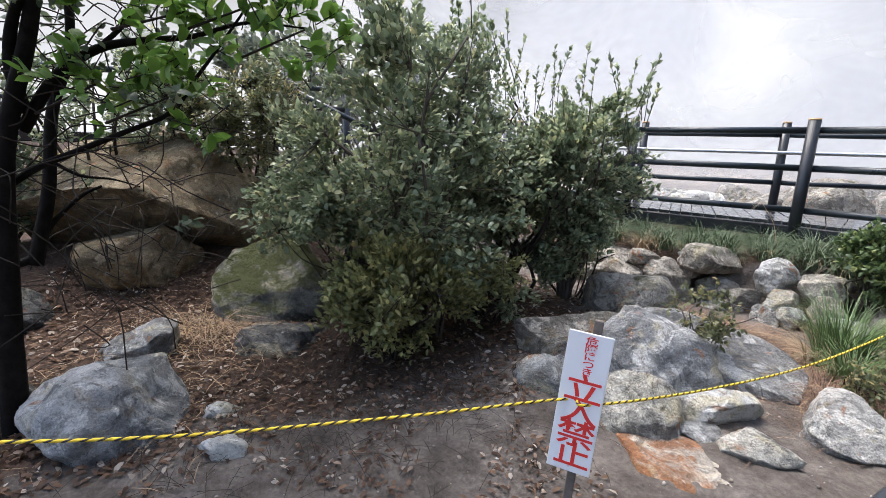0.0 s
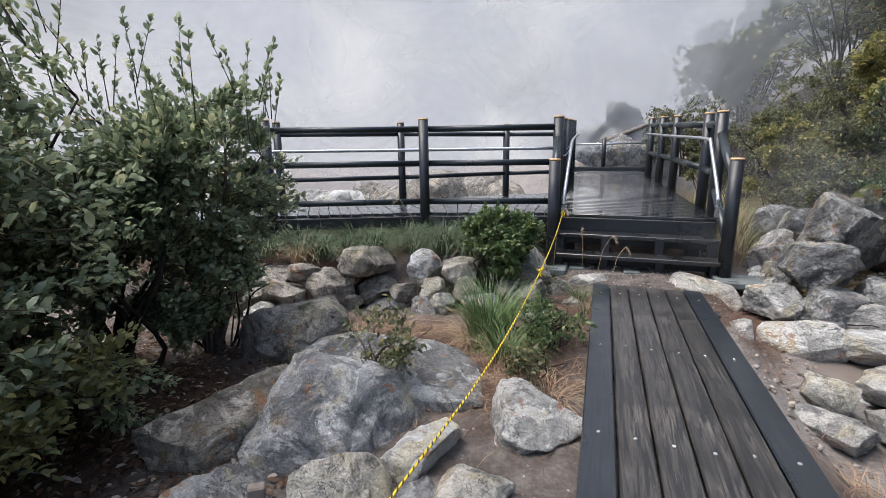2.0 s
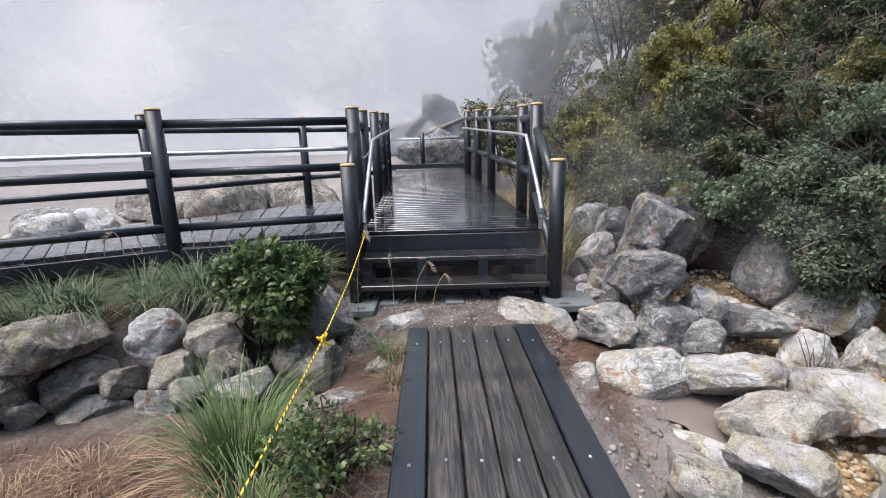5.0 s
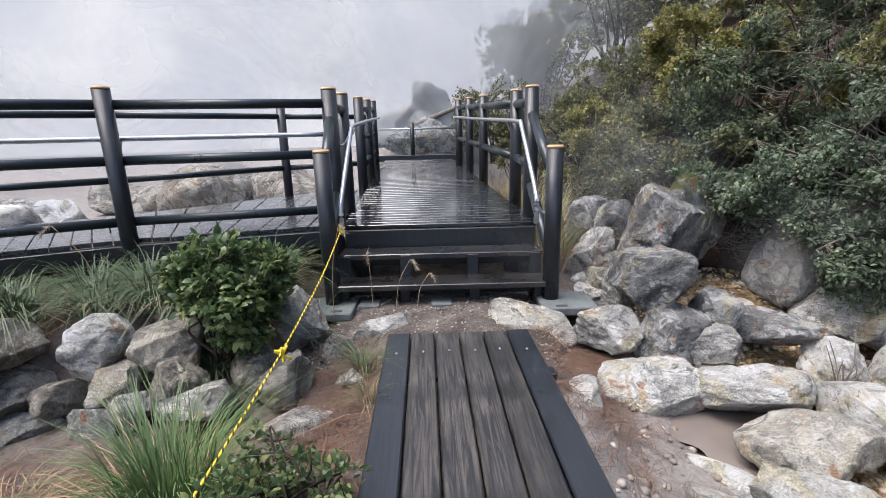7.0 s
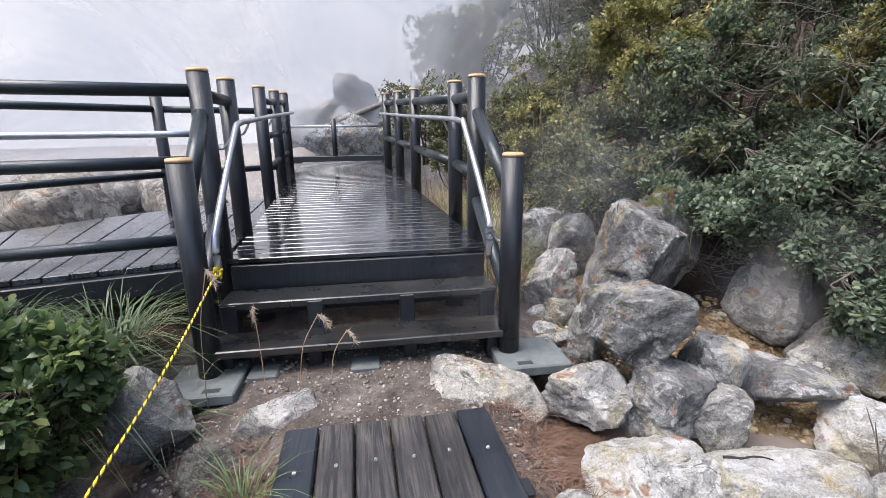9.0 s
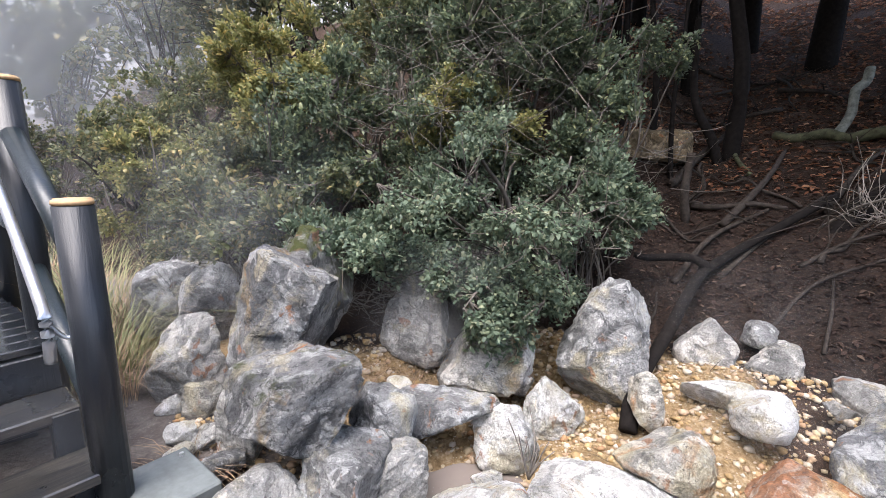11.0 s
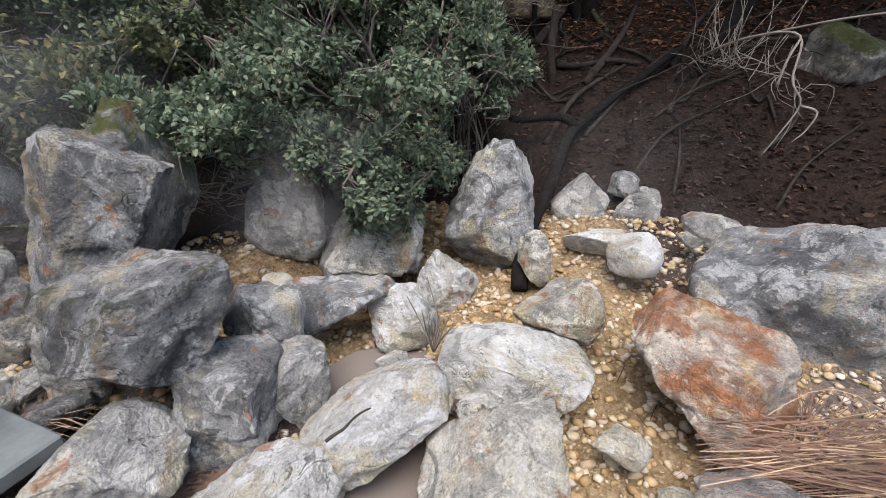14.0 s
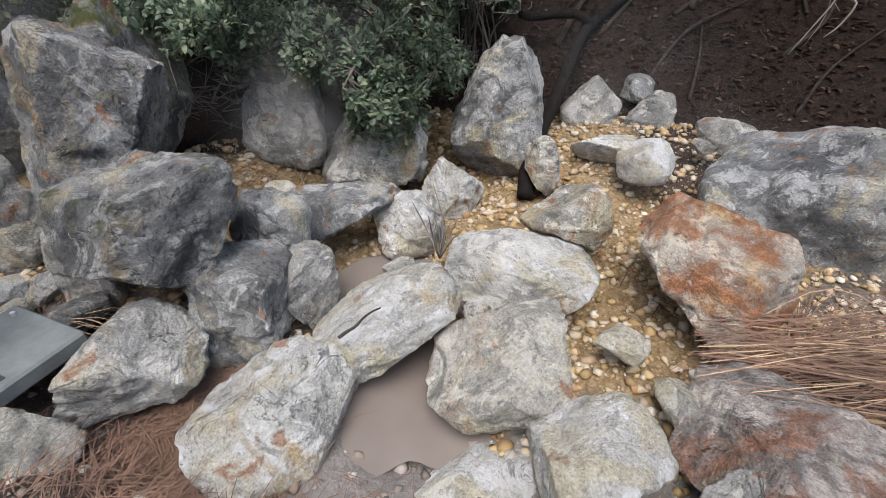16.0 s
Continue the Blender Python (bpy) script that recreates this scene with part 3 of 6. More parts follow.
rock("ochre", 2.26, 5.08, 0.06, 0.12, 0.1, 0.1, -60)
rock("pale", 2.62, 4.98, 0.10, 0.2, 0.16, 0.16, -60)
rock("white", 1.06, 6.30, 0.14, 0.16, 0.13, 0.12, -19)
rock("ochre", 3.30, 5.80, 0.62, 0.60, 0.48, 0.60, -56)
rock("ochre", 2.95, 5.55, 0.55, 0.46, 0.40, 0.52, -60)
rock("umber", 6.1, 5.30, 1.66, 0.90, 0.70, 0.42, -78, (0, 0), 3, 4.0)
# umber boulder drawn in darker mossy rock to carry the bank's shade
rock("mossy", 5.0, 2.36, 1.10, 0.74, 0.56, 0.60, -107)
# the dry-stone terrace under the walkway
rock("brown", -2.76, 4.56, 0.34, 0.60, 0.48, 0.34, 37, (0, 6), 8)
rock("white", -2.22, 4.75, 0.29, 0.38, 0.32, 0.38, 32, (0, 0), 7)
rock("brown", -3.09, 4.32, 0.14, 0.48, 0.42, 0.40, 40, (0, -4), 8)
rock("brown", -2.66, 4.62, 0.07, 0.48, 0.40, 0.27, 37)
rock("ochre", -2.07, 4.60, 0.13, 0.28, 0.23, 0.20, 28)
rock("pale", -2.10, 4.44, -0.03, 0.24, 0.21, 0.25, 33)
rock("brown", -1.84, 4.76, 0.26, 0.37, 0.32, 0.32, 22)
rock("pale", -2.58, 4.50, -0.10, 0.48, 0.30, 0.22, 30)
rock("pale", -3.10, 4.24, -0.08, 0.40, 0.30, 0.20, 40)
rock("brown", -3.42, 4.00, 0.12, 0.46, 0.38, 0.30, 45)
rock("brown", -3.70, 4.16, 0.22, 0.52, 0.40, 0.20, 46)
rock("brown", -3.72, 3.88, 0.06, 0.44, 0.34, 0.20, 48)
rock("brown", -4.05, 3.78, 0.08, 0.40, 0.34, 0.24, 52)
rock("pale", -2.86, 4.36, -0.02, 0.22, 0.18, 0.2, 38)
rock("grey", -2.98, 4.58, 0.36, 0.30, 0.26, 0.16, 38)
rock("brown", -1.95, 5.02, 0.24, 0.34, 0.28, 0.22, 22)
rock("brown", -1.09, 4.50, 0.19, 0.31, 0.25, 0.28, 12)
rock("brown", -0.87, 4.90, 0.10, 0.27, 0.22, 0.30, 10)
rock("pale", -0.97, 4.28, 0.03, 0.48, 0.32, 0.25, 3)
rock("pale", -0.64, 5.22, 0.12, 0.43, 0.31, 0.22, 4)
rock("pale", -1.16, 5.14, 0.28, 0.32, 0.28, 0.46, 23)
rock("pale", -1.50, 4.42, 0.08, 0.42, 0.34, 0.22, 38)
rock("brown", -1.70, 4.60, 0.14, 0.30, 0.26, 0.26, 30)
rock("brown", -1.28, 4.66, 0.14, 0.30, 0.25, 0.30, 23)
rock("brown", -2.40, 4.60, 0.06, 0.30, 0.26, 0.24, 30)
rock("pale", -1.92, 4.48, 0.02, 0.24, 0.20, 0.22, 28)
rock("brown", -2.92, 4.44, 0.20, 0.26, 0.22, 0.22, 40)
rock("brown", -3.28, 4.20, 0.30, 0.34, 0.26, 0.20, 42)
rock("pale", -3.52, 3.80, -0.02, 0.30, 0.24, 0.20, 46)
rock("brown", -0.74, 4.62, 0.08, 0.20, 0.18, 0.18, 10)
rock("white", 1.12, 4.07, -0.13, 0.40, 0.24, 0.12, -60, (0, 0), 6)
rock("pale", -0.82, 3.85, 0.06, 0.20, 0.16, 0.12, 10)
# the slabs beside the start
rock("brown", -2.44, 2.98, 0.22, 0.74, 0.64, 0.50, 42, (4, -6), 6, 3.0, ((-0.1, -0.8, 0.5, 0.7),))
rock("blue", -1.62, 2.22, 0.16, 0.80, 0.62, 0.58, 12, (0, 6), 3, 3.2, ((-0.45, -0.5, 0.7, 0.62), (0.5, -0.45, 0.7, 0.64), (0.1, -0.95, 0.2, 0.72)))
rock("brown", -2.10, 2.06, 0.18, 0.74, 0.34, 0.40, 74, (-12, -8), 2, 3.6, ((0.1, -0.5, 0.85, 0.55), (0.2, 0.5, 0.85, 0.6)))
rock("grey", -1.80, 1.68, 0.10, 0.46, 0.36, 0.34, 45, (0, -8), 5, 3.4)
rock("ochre", -1.34, 1.82, 0.12, 0.42, 0.38, 0.46, 35, (0, -6), 3, 3.6, ((-0.3, -0.6, 0.7, 0.66),))
rock("white", -1.18, 2.22, 0.12, 0.42, 0.32, 0.24, 28, (0, -4), 5)
rock("grey", -1.64, 2.86, 0.12, 1.16, 0.66, 0.34, 9, (-4, 3), 4, 4.0, ((0.1, -0.3, 0.95, 0.66),))
rock("grey", -1.12, 2.02, 0.06, 0.30, 0.26, 0.16, 28)
rock("ochre", -0.90, 2.10, 0.10, 0.36, 0.26, 0.18, 30)
rock("orange", -1.00, 1.72, 0.00, 0.72, 0.56, 0.26, 24, (0, 4), 5)
rock("pale", -0.72, 2.66, 0.10, 0.52, 0.48, 0.34, 16, (0, 6), 4, 3.2, ((0.3, -0.6, 0.7, 0.66),))
rock("pale", -1.22, 0.90, 0.02, 0.39, 0.30, 0.16, 55)
rock("pale", -1.05, 0.98, 0.04, 0.20, 0.16, 0.12, 40)
rock("blue", -2.34, -0.56, 0.14, 0.66, 0.58, 0.50, -252, (0, 8), 5, 2.8, ((0.6, -0.4, 0.6, 0.7),))
rock("grey", -3.06, -0.52, 0.20, 0.44, 0.36, 0.34, -258)
rock("white", -2.23, -0.10, 0.10, 0.22, 0.17, 0.12, -267)
rock("white", -1.92, -0.10, 0.10, 0.20, 0.17, 0.16, -269)
rock("mossy", -3.46, 0.32, 0.36, 0.80, 0.68, 0.70, 86, (0, 0), 4, 2.8, ((-0.3, -0.4, 0.85, 0.72),))
rock("umber", -4.16, -0.58, 0.52, 0.86, 0.66, 0.48, 97, (0, 4), 4, 3.0)
rock("umber", -4.62, -0.42, 0.92, 2.0, 1.25, 1.22, 97, (0, 0), 0, 5.0, ((-0.42, -0.30, 0.86, 0.52), (0.58, -0.66, 0.48, 0.56), (-0.45, -0.55, -0.72, 0.50), (0.1, -1, 0.1, 0.88), (0.8, 0.1, 0.6, 0.78)))
# mossy slab in the dark stone colour, which holds its shade under the tree
rock("dark", -2.92, 0.33, 0.06, 0.66, 0.52, 0.34, 85)
rock("dark", -3.61, -1.23, 0.30, 0.40, 0.34, 0.47, -253)
rock("dark", -2.55, -1.05, 0.25, 0.36, 0.30, 0.40, -253)
# the pale stony ground beyond the walkways
rock("pale", 1.91, 7.74, 0.45, 0.61, 0.52, 0.50, -22)
rock("brown", -5.03, 12.55, 0.40, 2.03, 1.73, 1.20, 26)
rock("brown", -5.19, 10.15, 0.30, 1.18, 1.01, 0.85, 34)
rock("white", -5.21, 8.23, 0.45, 0.62, 0.50, 0.60, 42)
rock("brown", -3.52, 12.11, 0.40, 1.38, 1.17, 0.95, 20)
rock("white", -4.74, 6.91, 0.45, 0.83, 0.70, 0.80, 35)
rock("brown", -3.74, 9.16, 0.55, 1.30, 1.11, 1.10, 22)
rock("brown", -2.6, 9.9, 0.45, 1.0, 0.8, 0.85, 12)
rock("brown", -6.4, 11.4, 0.35, 1.3, 1.0, 0.8, 30)
rock("pale", -6.6, 9.0, 0.3, 0.9, 0.8, 0.7, 40)
rock("slate", -0.37, 12.85, 1.96, 0.96, 0.82, 1.16, -0, (4, 8), 3, 3.4, ((-0.6, -0.2, 0.75, 0.6), (0.75, -0.2, 0.6, 0.6)))
rock("slate", -0.88, 12.64, 1.70, 0.63, 0.54, 0.80, 2)
rock("blue", 0.26, 13.43, 1.80, 0.79, 0.67, 0.80, -3)
rock("blue", -1.39, 12.71, 1.52, 0.65, 0.55, 0.70, 5)
rock("grey", -0.51, 13.25, 1.40, 2.73, 2.32, 1.25, 0)


# ---- stairs, decks and railings ----
DECK_Z, SLOPE = 0.72, 0.048


def deck_z(y):
    return DECK_Z + SLOPE * max(0.0, y - 6.4)


def post(parent, x, y, z0, z1, r=0.062):
    p = part("post", pole((x, y, z0), (x, y, z1 - 0.022), r, r * 0.98, 18, 0.003), M_POST, parent, "", True)
    part("post_cap", pole((x, y, z1 - 0.024), (x, y, z1), r * 1.0, r * 0.93, 18, 0.005), M_CAP, p, "bare pale wooden post cap", True)
    return p


def rail(parent, a, b, r=0.034):
    return part("rail", pole(a, b, r, r, 12, 0.002), M_RAIL, parent, "", True)


# stairs: two treads below the deck
stairs = thing("staircase", "short wet black wooden staircase up to the deck", "stairs", -0.22, 5.6, 0.0)
for k, (yy, zz) in enumerate(((0.06, 0.36), (0.30, 0.54))):
    part("tread", box(1.62, 0.24, 0.045, (0, yy, zz - 0.022), 0.006), M_STEP, stairs, "worn wet black stair tread")
    part("riser", box(1.58, 0.03, 0.10, (0, yy + 0.11, zz - 0.10), 0.003), M_POST, stairs)
for xx in (-0.76, -0.28, 0.26, 0.76):
    part("stringer", box(0.09, 0.09, 0.46, (xx, 0.22, 0.30), 0.006), M_POST, stairs)
    part("stringer", box(0.08, 0.08, 0.25, (xx, 0.06, 0.21), 0.006), M_POST, stairs)
part("header", box(1.62, 0.05, 0.16, (0, 0.50, 0.60), 0.005), M_POST, stairs)
for xx in (-0.55, 0.0, 0.45):
    pad = part("concrete_pad", box(0.16, 0.14, 0.05, (-0.22 + xx, 5.58, 0.19), 0.008), M_CONCRETE, None)
    tagged(pad, "small flat concrete pad under the stairs", "pad", "pads")
for xx, w, slot in ((0.72, 0.40, 1), (-1.05, 0.36, -1)):
    pad = thing("concrete_footing", "greenish concrete footing slab under a newel post", "footing", xx, 5.53, 0.16, group="footings")
    part("slab", box(w, 0.36, 0.06, (0, 0, 0.03), 0.008), M_CONCRETE, pad)
    # the slot's shaded inside is drawn as a thin black plate on top
    part("slot", box(0.085, 0.035, 0.004, (-0.06 * slot, -0.13, 0.0605), 0.001), M_BLACK, pad, "thin black plate drawn for the dark lifting slot")
    for bx in (-0.5, 0.5):
        part("bolt", pole((bx * (w - 0.08), 0.12, 0.058), (bx * (w - 0.08), 0.12, 0.072), 0.010, 0.009, 8, 0), M_SCREW, pad)

# main deck: boards across, sloping gently up
deck = thing("deck", "wet black boarded deck with a gentle upward slope", "deck", 0, 0, 0)


def left_x(y):
    return -1.06 - 0.045 * (y - 6.1)


def right_x(y):
    return 0.62 - 0.105 * (y - 6.2)


board_y, n_board = 6.10, 0
while board_y < 11.7:
    w = 0.105
    xl, xr = left_x(board_y), right_x(board_y)
    bm = box(xr - xl, w, 0.034, (0, 0, 0), 0.005)
    b = part("deck_board", bm, M_DECK, deck)
    b.matrix_world = pose((xl + xr) / 2, board_y + w / 2, deck_z(board_y) - 0.017, math.degrees(math.atan(SLOPE)) if board_y > 6.4 else 0, 0, 0)
    board_y += 0.117
for xx in (-0.95, -0.2, 0.4):
    a, b = Vector((xx, 6.15, DECK_Z - 0.11)), Vector((xx - 0.25, 11.6, deck_z(11.6) - 0.11))
    part("joist", box(0.08, (b - a).length, 0.14, (a + b) / 2, 0.004, (b - a).to_track_quat("Y", "Z").to_matrix().to_4x4()), M_POST, deck)
part("end_beam", box(1.9, 0.09, 0.12, (-0.72, 11.72, deck_z(11.7) + 0.03), 0.008), M_POST, deck)
for xx, yy in ((-0.95, 6.5), (0.45, 6.5), (-1.0, 8.6), (0.35, 8.6), (-1.1, 11.2), (0.1, 11.2)):
    part("pier", box(0.14, 0.14, 0.75, (xx, yy, 0.24), 0.008), M_POST, deck)

right_rail = thing("railing", "black painted post and rail fence beside the stairs and deck", "railing", group="railings")
post(right_rail, 0.617, 5.58, 0.20, 1.365)
RP = [(0.60, 6.39), (0.585, 7.12), (0.40, 8.75), (0.27, 9.7), (0.14, 10.6)]
for x, y in RP:
    post(right_rail, x, y, deck_z(y) - 0.25 if y > 6.4 else 0.3, deck_z(y) + 1.125)
for (xa, ya), (xb, yb) in zip(RP, RP[1:]):
    for hh in (0.98, 0.45):
        rail(right_rail, (xa, ya, deck_z(ya) + hh), (xb, yb, deck_z(yb) + hh), 0.042)
rail(right_rail, (0.60, 6.36, 1.60), (0.617, 5.62, 1.15), 0.042)
rail(right_rail, (0.60, 6.36, 1.00), (0.617, 5.62, 0.55), 0.042)

left_rail = thing("railing", "black painted post and rail fence along the deck edge", "railing", group="railings")
post(left_rail, -1.045, 5.58, 0.18, 1.37)
post(left_rail, -1.087, 6.14, 0.25, 1.842)
LP = [(-1.12, 6.80), (-1.20, 8.2), (-1.26, 9.3), (-1.30, 10.2)]
post(left_rail, -1.12, 6.80, 0.5, 1.86)
for x, y in LP[1:]:
    post(left_rail, x, y, deck_z(y) - 0.25, deck_z(y) + 1.125)
for (xa, ya), (xb, yb) in zip(LP[1:], LP[2:]):
    for hh in (0.98, 0.62, 0.3):
        rail(left_rail, (xa, ya, deck_z(ya) + hh), (xb, yb, deck_z(yb) + hh))
rail(left_rail, (-1.087, 6.12, 1.60), (-1.047, 5.62, 1.15), 0.042)
rail(left_rail, (-1.087, 6.12, 1.00), (-1.047, 5.62, 0.55), 0.042)
rail(left_rail, (-1.12, 6.8, 1.70), (-1.087, 6.14, 1.70), 0.038)

end_rail = thing("railing", "low end railing with one post and a steel rail", "railing", group="railings")
part("post", pole((-0.75, 11.72, deck_z(11.7)), (-0.75, 11.72, deck_z(11.7) + 0.72), 0.045, None, 12), M_POST, end_rail, "", True)
part("top_rail", pole((-1.55, 11.72, deck_z(11.7) + 0.60), (0.15, 11.72, deck_z(11.7) + 0.60), 0.02, None, 10), M_STEEL, end_rail, "thin steel rail", True)


def handrail(points, brackets, label):
    h = thing("handrail", label, "handrail", group="steel handrails")
    line = spline(points, 6)
    v, f = tube_arrays(line, [0.019] * len(line), 12)
    bar = new("bar", mesh_of("bar", v, f, M_STEEL, True))
    bar.parent = h
    for (a, b) in brackets:
        a, b = Vector(a), Vector(b)
        m = (a + b) / 2 + Vector((0, 0, -0.06))
        l = spline([a, m, b], 5)
        v, f = tube_arrays(l, [0.008] * len(l), 8)
        k = new("bracket", mesh_of("bracket", v, f, M_STEEL, True))
        k.parent = h
    return h


handrail([(0.50, 5.62, 0.80), (0.50, 5.60, 0.92), (0.50, 5.68, 1.05), (0.50, 6.30, 1.50), (0.50, 6.44, 1.545), (0.48, 7.1, 1.58), (0.30, 8.75, 1.65), (0.17, 9.7, 1.70), (0.05, 10.5, 1.74)],
         [((0.50, 6.39, 1.52), (0.60, 6.39, 1.47)), ((0.48, 7.12, 1.57), (0.58, 7.12, 1.5)), ((0.30, 8.75, 1.65), (0.39, 8.75, 1.6)), ((0.17, 9.7, 1.7), (0.26, 9.7, 1.64)), ((0.50, 5.63, 0.95), (0.61, 5.6, 0.92))],
         "galvanised steel handrail curving down the stairs")
handrail([(-0.94, 5.60, 0.80), (-0.94, 5.60, 0.94), (-0.94, 5.70, 1.06), (-0.95, 6.22, 1.47), (-0.96, 6.40, 1.54), (-1.0, 6.9, 1.57), (-1.09, 8.2, 1.64), (-1.15, 9.3, 1.70), (-1.19, 10.2, 1.75)],
         [((-0.95, 6.2, 1.47), (-1.08, 6.16, 1.43)), ((-1.0, 6.85, 1.56), (-1.11, 6.82, 1.5)), ((-1.09, 8.2, 1.64), (-1.19, 8.2, 1.58)), ((-1.15, 9.3, 1.70), (-1.25, 9.3, 1.64))],
         "galvanised steel handrail curving down the stairs")

# side walkway: bends away in straight stretches
FRONT = [(-1.087, 6.14), (-2.61, 5.75), (-4.26, 4.96), (-5.6, 3.9)]
BACK = [(-1.25, 9.0), (-2.2, 8.3), (-3.5, 6.95), (-4.95, 5.95), (-6.5, 4.75)]
walkway = thing("side_walkway", "worn grey boarded walkway beside the deck", "walkway")


def lay_boards(f0, f1, b0, b1):
    """Boards from the front edge to the back edge, each tapering with the bend."""
    f0, f1, b0, b1 = (Vector((*p, 0)) for p in (f0, f1, b0, b1))
    n = max(1, int(round((f1 - f0).length / 0.135)))
    for k in range(n):
        u0, u1 = k / n, (k + 1) / n - 0.007 / (f1 - f0).length
        q = [f0.lerp(f1, u0), f0.lerp(f1, u1), b0.lerp(b1, u1), b0.lerp(b1, u0)]
        c = sum(q, Vector()) / 4
        d = ((q[2] + q[3]) - (q[0] + q[1])).normalized()
        turn = Matrix.Rotation(math.atan2(d.y, d.x) - math.pi / 2, 4, "Z")
        bm = bmesh.new()
        low = [bm.verts.new(turn.inverted() @ (p - c) + Vector((0, 0, -0.018))) for p in q]
        top = [bm.verts.new(v.co + Vector((0, 0, 0.036))) for v in low]
        bm.faces.new(top)
        bm.faces.new(low[::-1])
        for i in range(4):
            bm.faces.new((low[i], low[(i + 1) % 4], top[(i + 1) % 4], top[i]))
        bmesh.ops.recalc_face_normals(bm, faces=bm.faces[:])
        bmesh.ops.bevel(bm, geom=bm.edges[:], offset=0.004, segments=1, affect="EDGES")
        b = part("walkway_board", bm, M_DECK_GREY, walkway)
        b.matrix_world = Matrix.Translation(c + Vector((0, 0, DECK_Z - 0.018 + 0.002 * (k % 3)))) @ turn


lay_boards(FRONT[0], (-1.85, 5.94), (-1.22, 8.9), BACK[1])
lay_boards((-1.85, 5.94), FRONT[1], BACK[1], BACK[2])
lay_boards(FRONT[1], FRONT[2], BACK[2], BACK[3])
lay_boards(FRONT[2], FRONT[3], BACK[3], BACK[4])
for (xa, ya), (xb, yb) in zip(FRONT, FRONT[1:]):
    a, b = Vector((xa, ya - 0.03, DECK_Z - 0.10)), Vector((xb, yb - 0.03, DECK_Z - 0.10))
    part("edge_beam", box(0.07, (b - a).length, 0.13, (a + b) / 2, 0.006, (b - a).to_track_quat("Y", "Z").to_matrix().to_4x4()), M_POST, walkway)
for (xa, ya), (xb, yb) in zip(BACK[1:], BACK[2:]):
    a, b = Vector((xa, ya + 0.02, DECK_Z - 0.10)), Vector((xb, yb + 0.02, DECK_Z - 0.10))
    part("edge_beam", box(0.07, (b - a).length, 0.13, (a + b) / 2, 0.006, (b - a).to_track_quat("Y", "Z").to_matrix().to_4x4()), M_POST, walkway)

front_rail = thing("railing", "black painted railing on the near side of the walkway", "railing", group="railings")
back_rail = thing("railing", "black painted railing on the far side of the walkway", "railing", group="railings")
for x, y in FRONT[1:]:
    post(front_rail, x, y - 0.03, 0.15, 1.845, 0.06)
for x, y in BACK[1:]:
    post(back_rail, x, y, 0.2, 1.895, 0.055)
for par, line, rr in ((front_rail, FRONT, 0.036), (back_rail, BACK, 0.034)):
    for (xa, ya), (xb, yb) in zip(line, line[1:]):
        for hh in ((1.0, 0.60, 0.14) if par is front_rail else (1.0, 0.36)):
            rail(par, (xa, ya, DECK_Z + hh), (xb, yb, DECK_Z + hh), rr)
for line in (FRONT, BACK[1:]):
    off = 0.09 if line is FRONT else -0.09
    handrail([(x, y + off, DECK_Z + 0.76) for x, y in line], [((x, y + off, DECK_Z + 0.75), (x, y, DECK_Z + 0.7)) for x, y in line[1:]], "slim steel handrail inside the walkway railing")

# boardwalk of six long boards
boardwalk = thing("boardwalk", "low boardwalk of six long dark weathered planks", "boardwalk", 0, 0, 0)
BW_A, BW_B = Vector((0.02, 0.75, 0.19)), Vector((-0.11, 5.06, 0.19))
ang = math.degrees(math.atan2(BW_B.y - BW_A.y, BW_B.x - BW_A.x)) - 90
for k in range(6):
    offx = (k - 2.5) * 0.1565
    long = (BW_B - BW_A).length + random.uniform(-0.01, 0.015)
    worn = k in (1, 2, 3, 4)
    b = part("plank", box(0.148, long, 0.04, (0, 0, 0), 0.007), M_BOARD_WORN if worn else M_BOARD_DARK, boardwalk, "" if worn else "edge plank still painted blue-black")
    b.matrix_world = Matrix.Translation((BW_A + BW_B) / 2 + Vector((0, 0, -0.02))) @ pose(0, 0, 0, 0, 0, ang) @ pose(offx, 0, random.uniform(-0.002, 0.002))
    for yy in (-1.35, -0.33, 0.69, 1.87):
        s = part("screw", pole((offx + random.uniform(-0.008, 0.008), yy, 0.018), (offx, yy, 0.0235), 0.009, 0.008, 10, 0), M_SCREW, b, "shiny zinc screw head")
        s.matrix_parent_inverse = Matrix.Identity(4)
        s.matrix_basis = pose(-offx, random.uniform(-0.02, 0.02), 0)
for yy in (1.0, 2.1, 3.3, 4.6):
    part("bearer", box(0.92, 0.09, 0.09, (-0.04, yy, 0.105), 0.006), M_POST, boardwalk)

M_TWIG2 = simple("grey_brown_twig", (0.105, 0.09, 0.075), 0.9, 0, 0.35, 30, 0.3)
M_PALEGRASS = simple("pale_green_grass", (0.24, 0.25, 0.11), 0.7, 0, 0.35, 4, 0)


# ---- plants: builders ----
def leaf_arrays(base, axis, side, length, width, fold=0.25):
    """Oval cupped leaves of four triangles: arrays of points, directions and sizes to vertices and faces."""
    n = len(base)
    up = np.cross(side, axis)
    L, W = length[:, None], width[:, None]
    tip = base + axis * L - up * L * 0.12
    low, high = base + axis * L * 0.30 + up * W * fold * 0.7, base + axis * L * 0.72 + up * W * fold * 0.4
    V = np.stack([base, low + side * W * 0.48, high + side * W * 0.40, tip, high - side * W * 0.40, low - side * W * 0.48], 1).reshape(-1, 3)
    o = np.arange(n)[:, None] * 6
    Fc = np.stack([o + [0, 1, 5], o + [1, 2, 5], o + [2, 4, 5], o + [2, 3, 4]], 1).reshape(-1, 3)
    return V, Fc


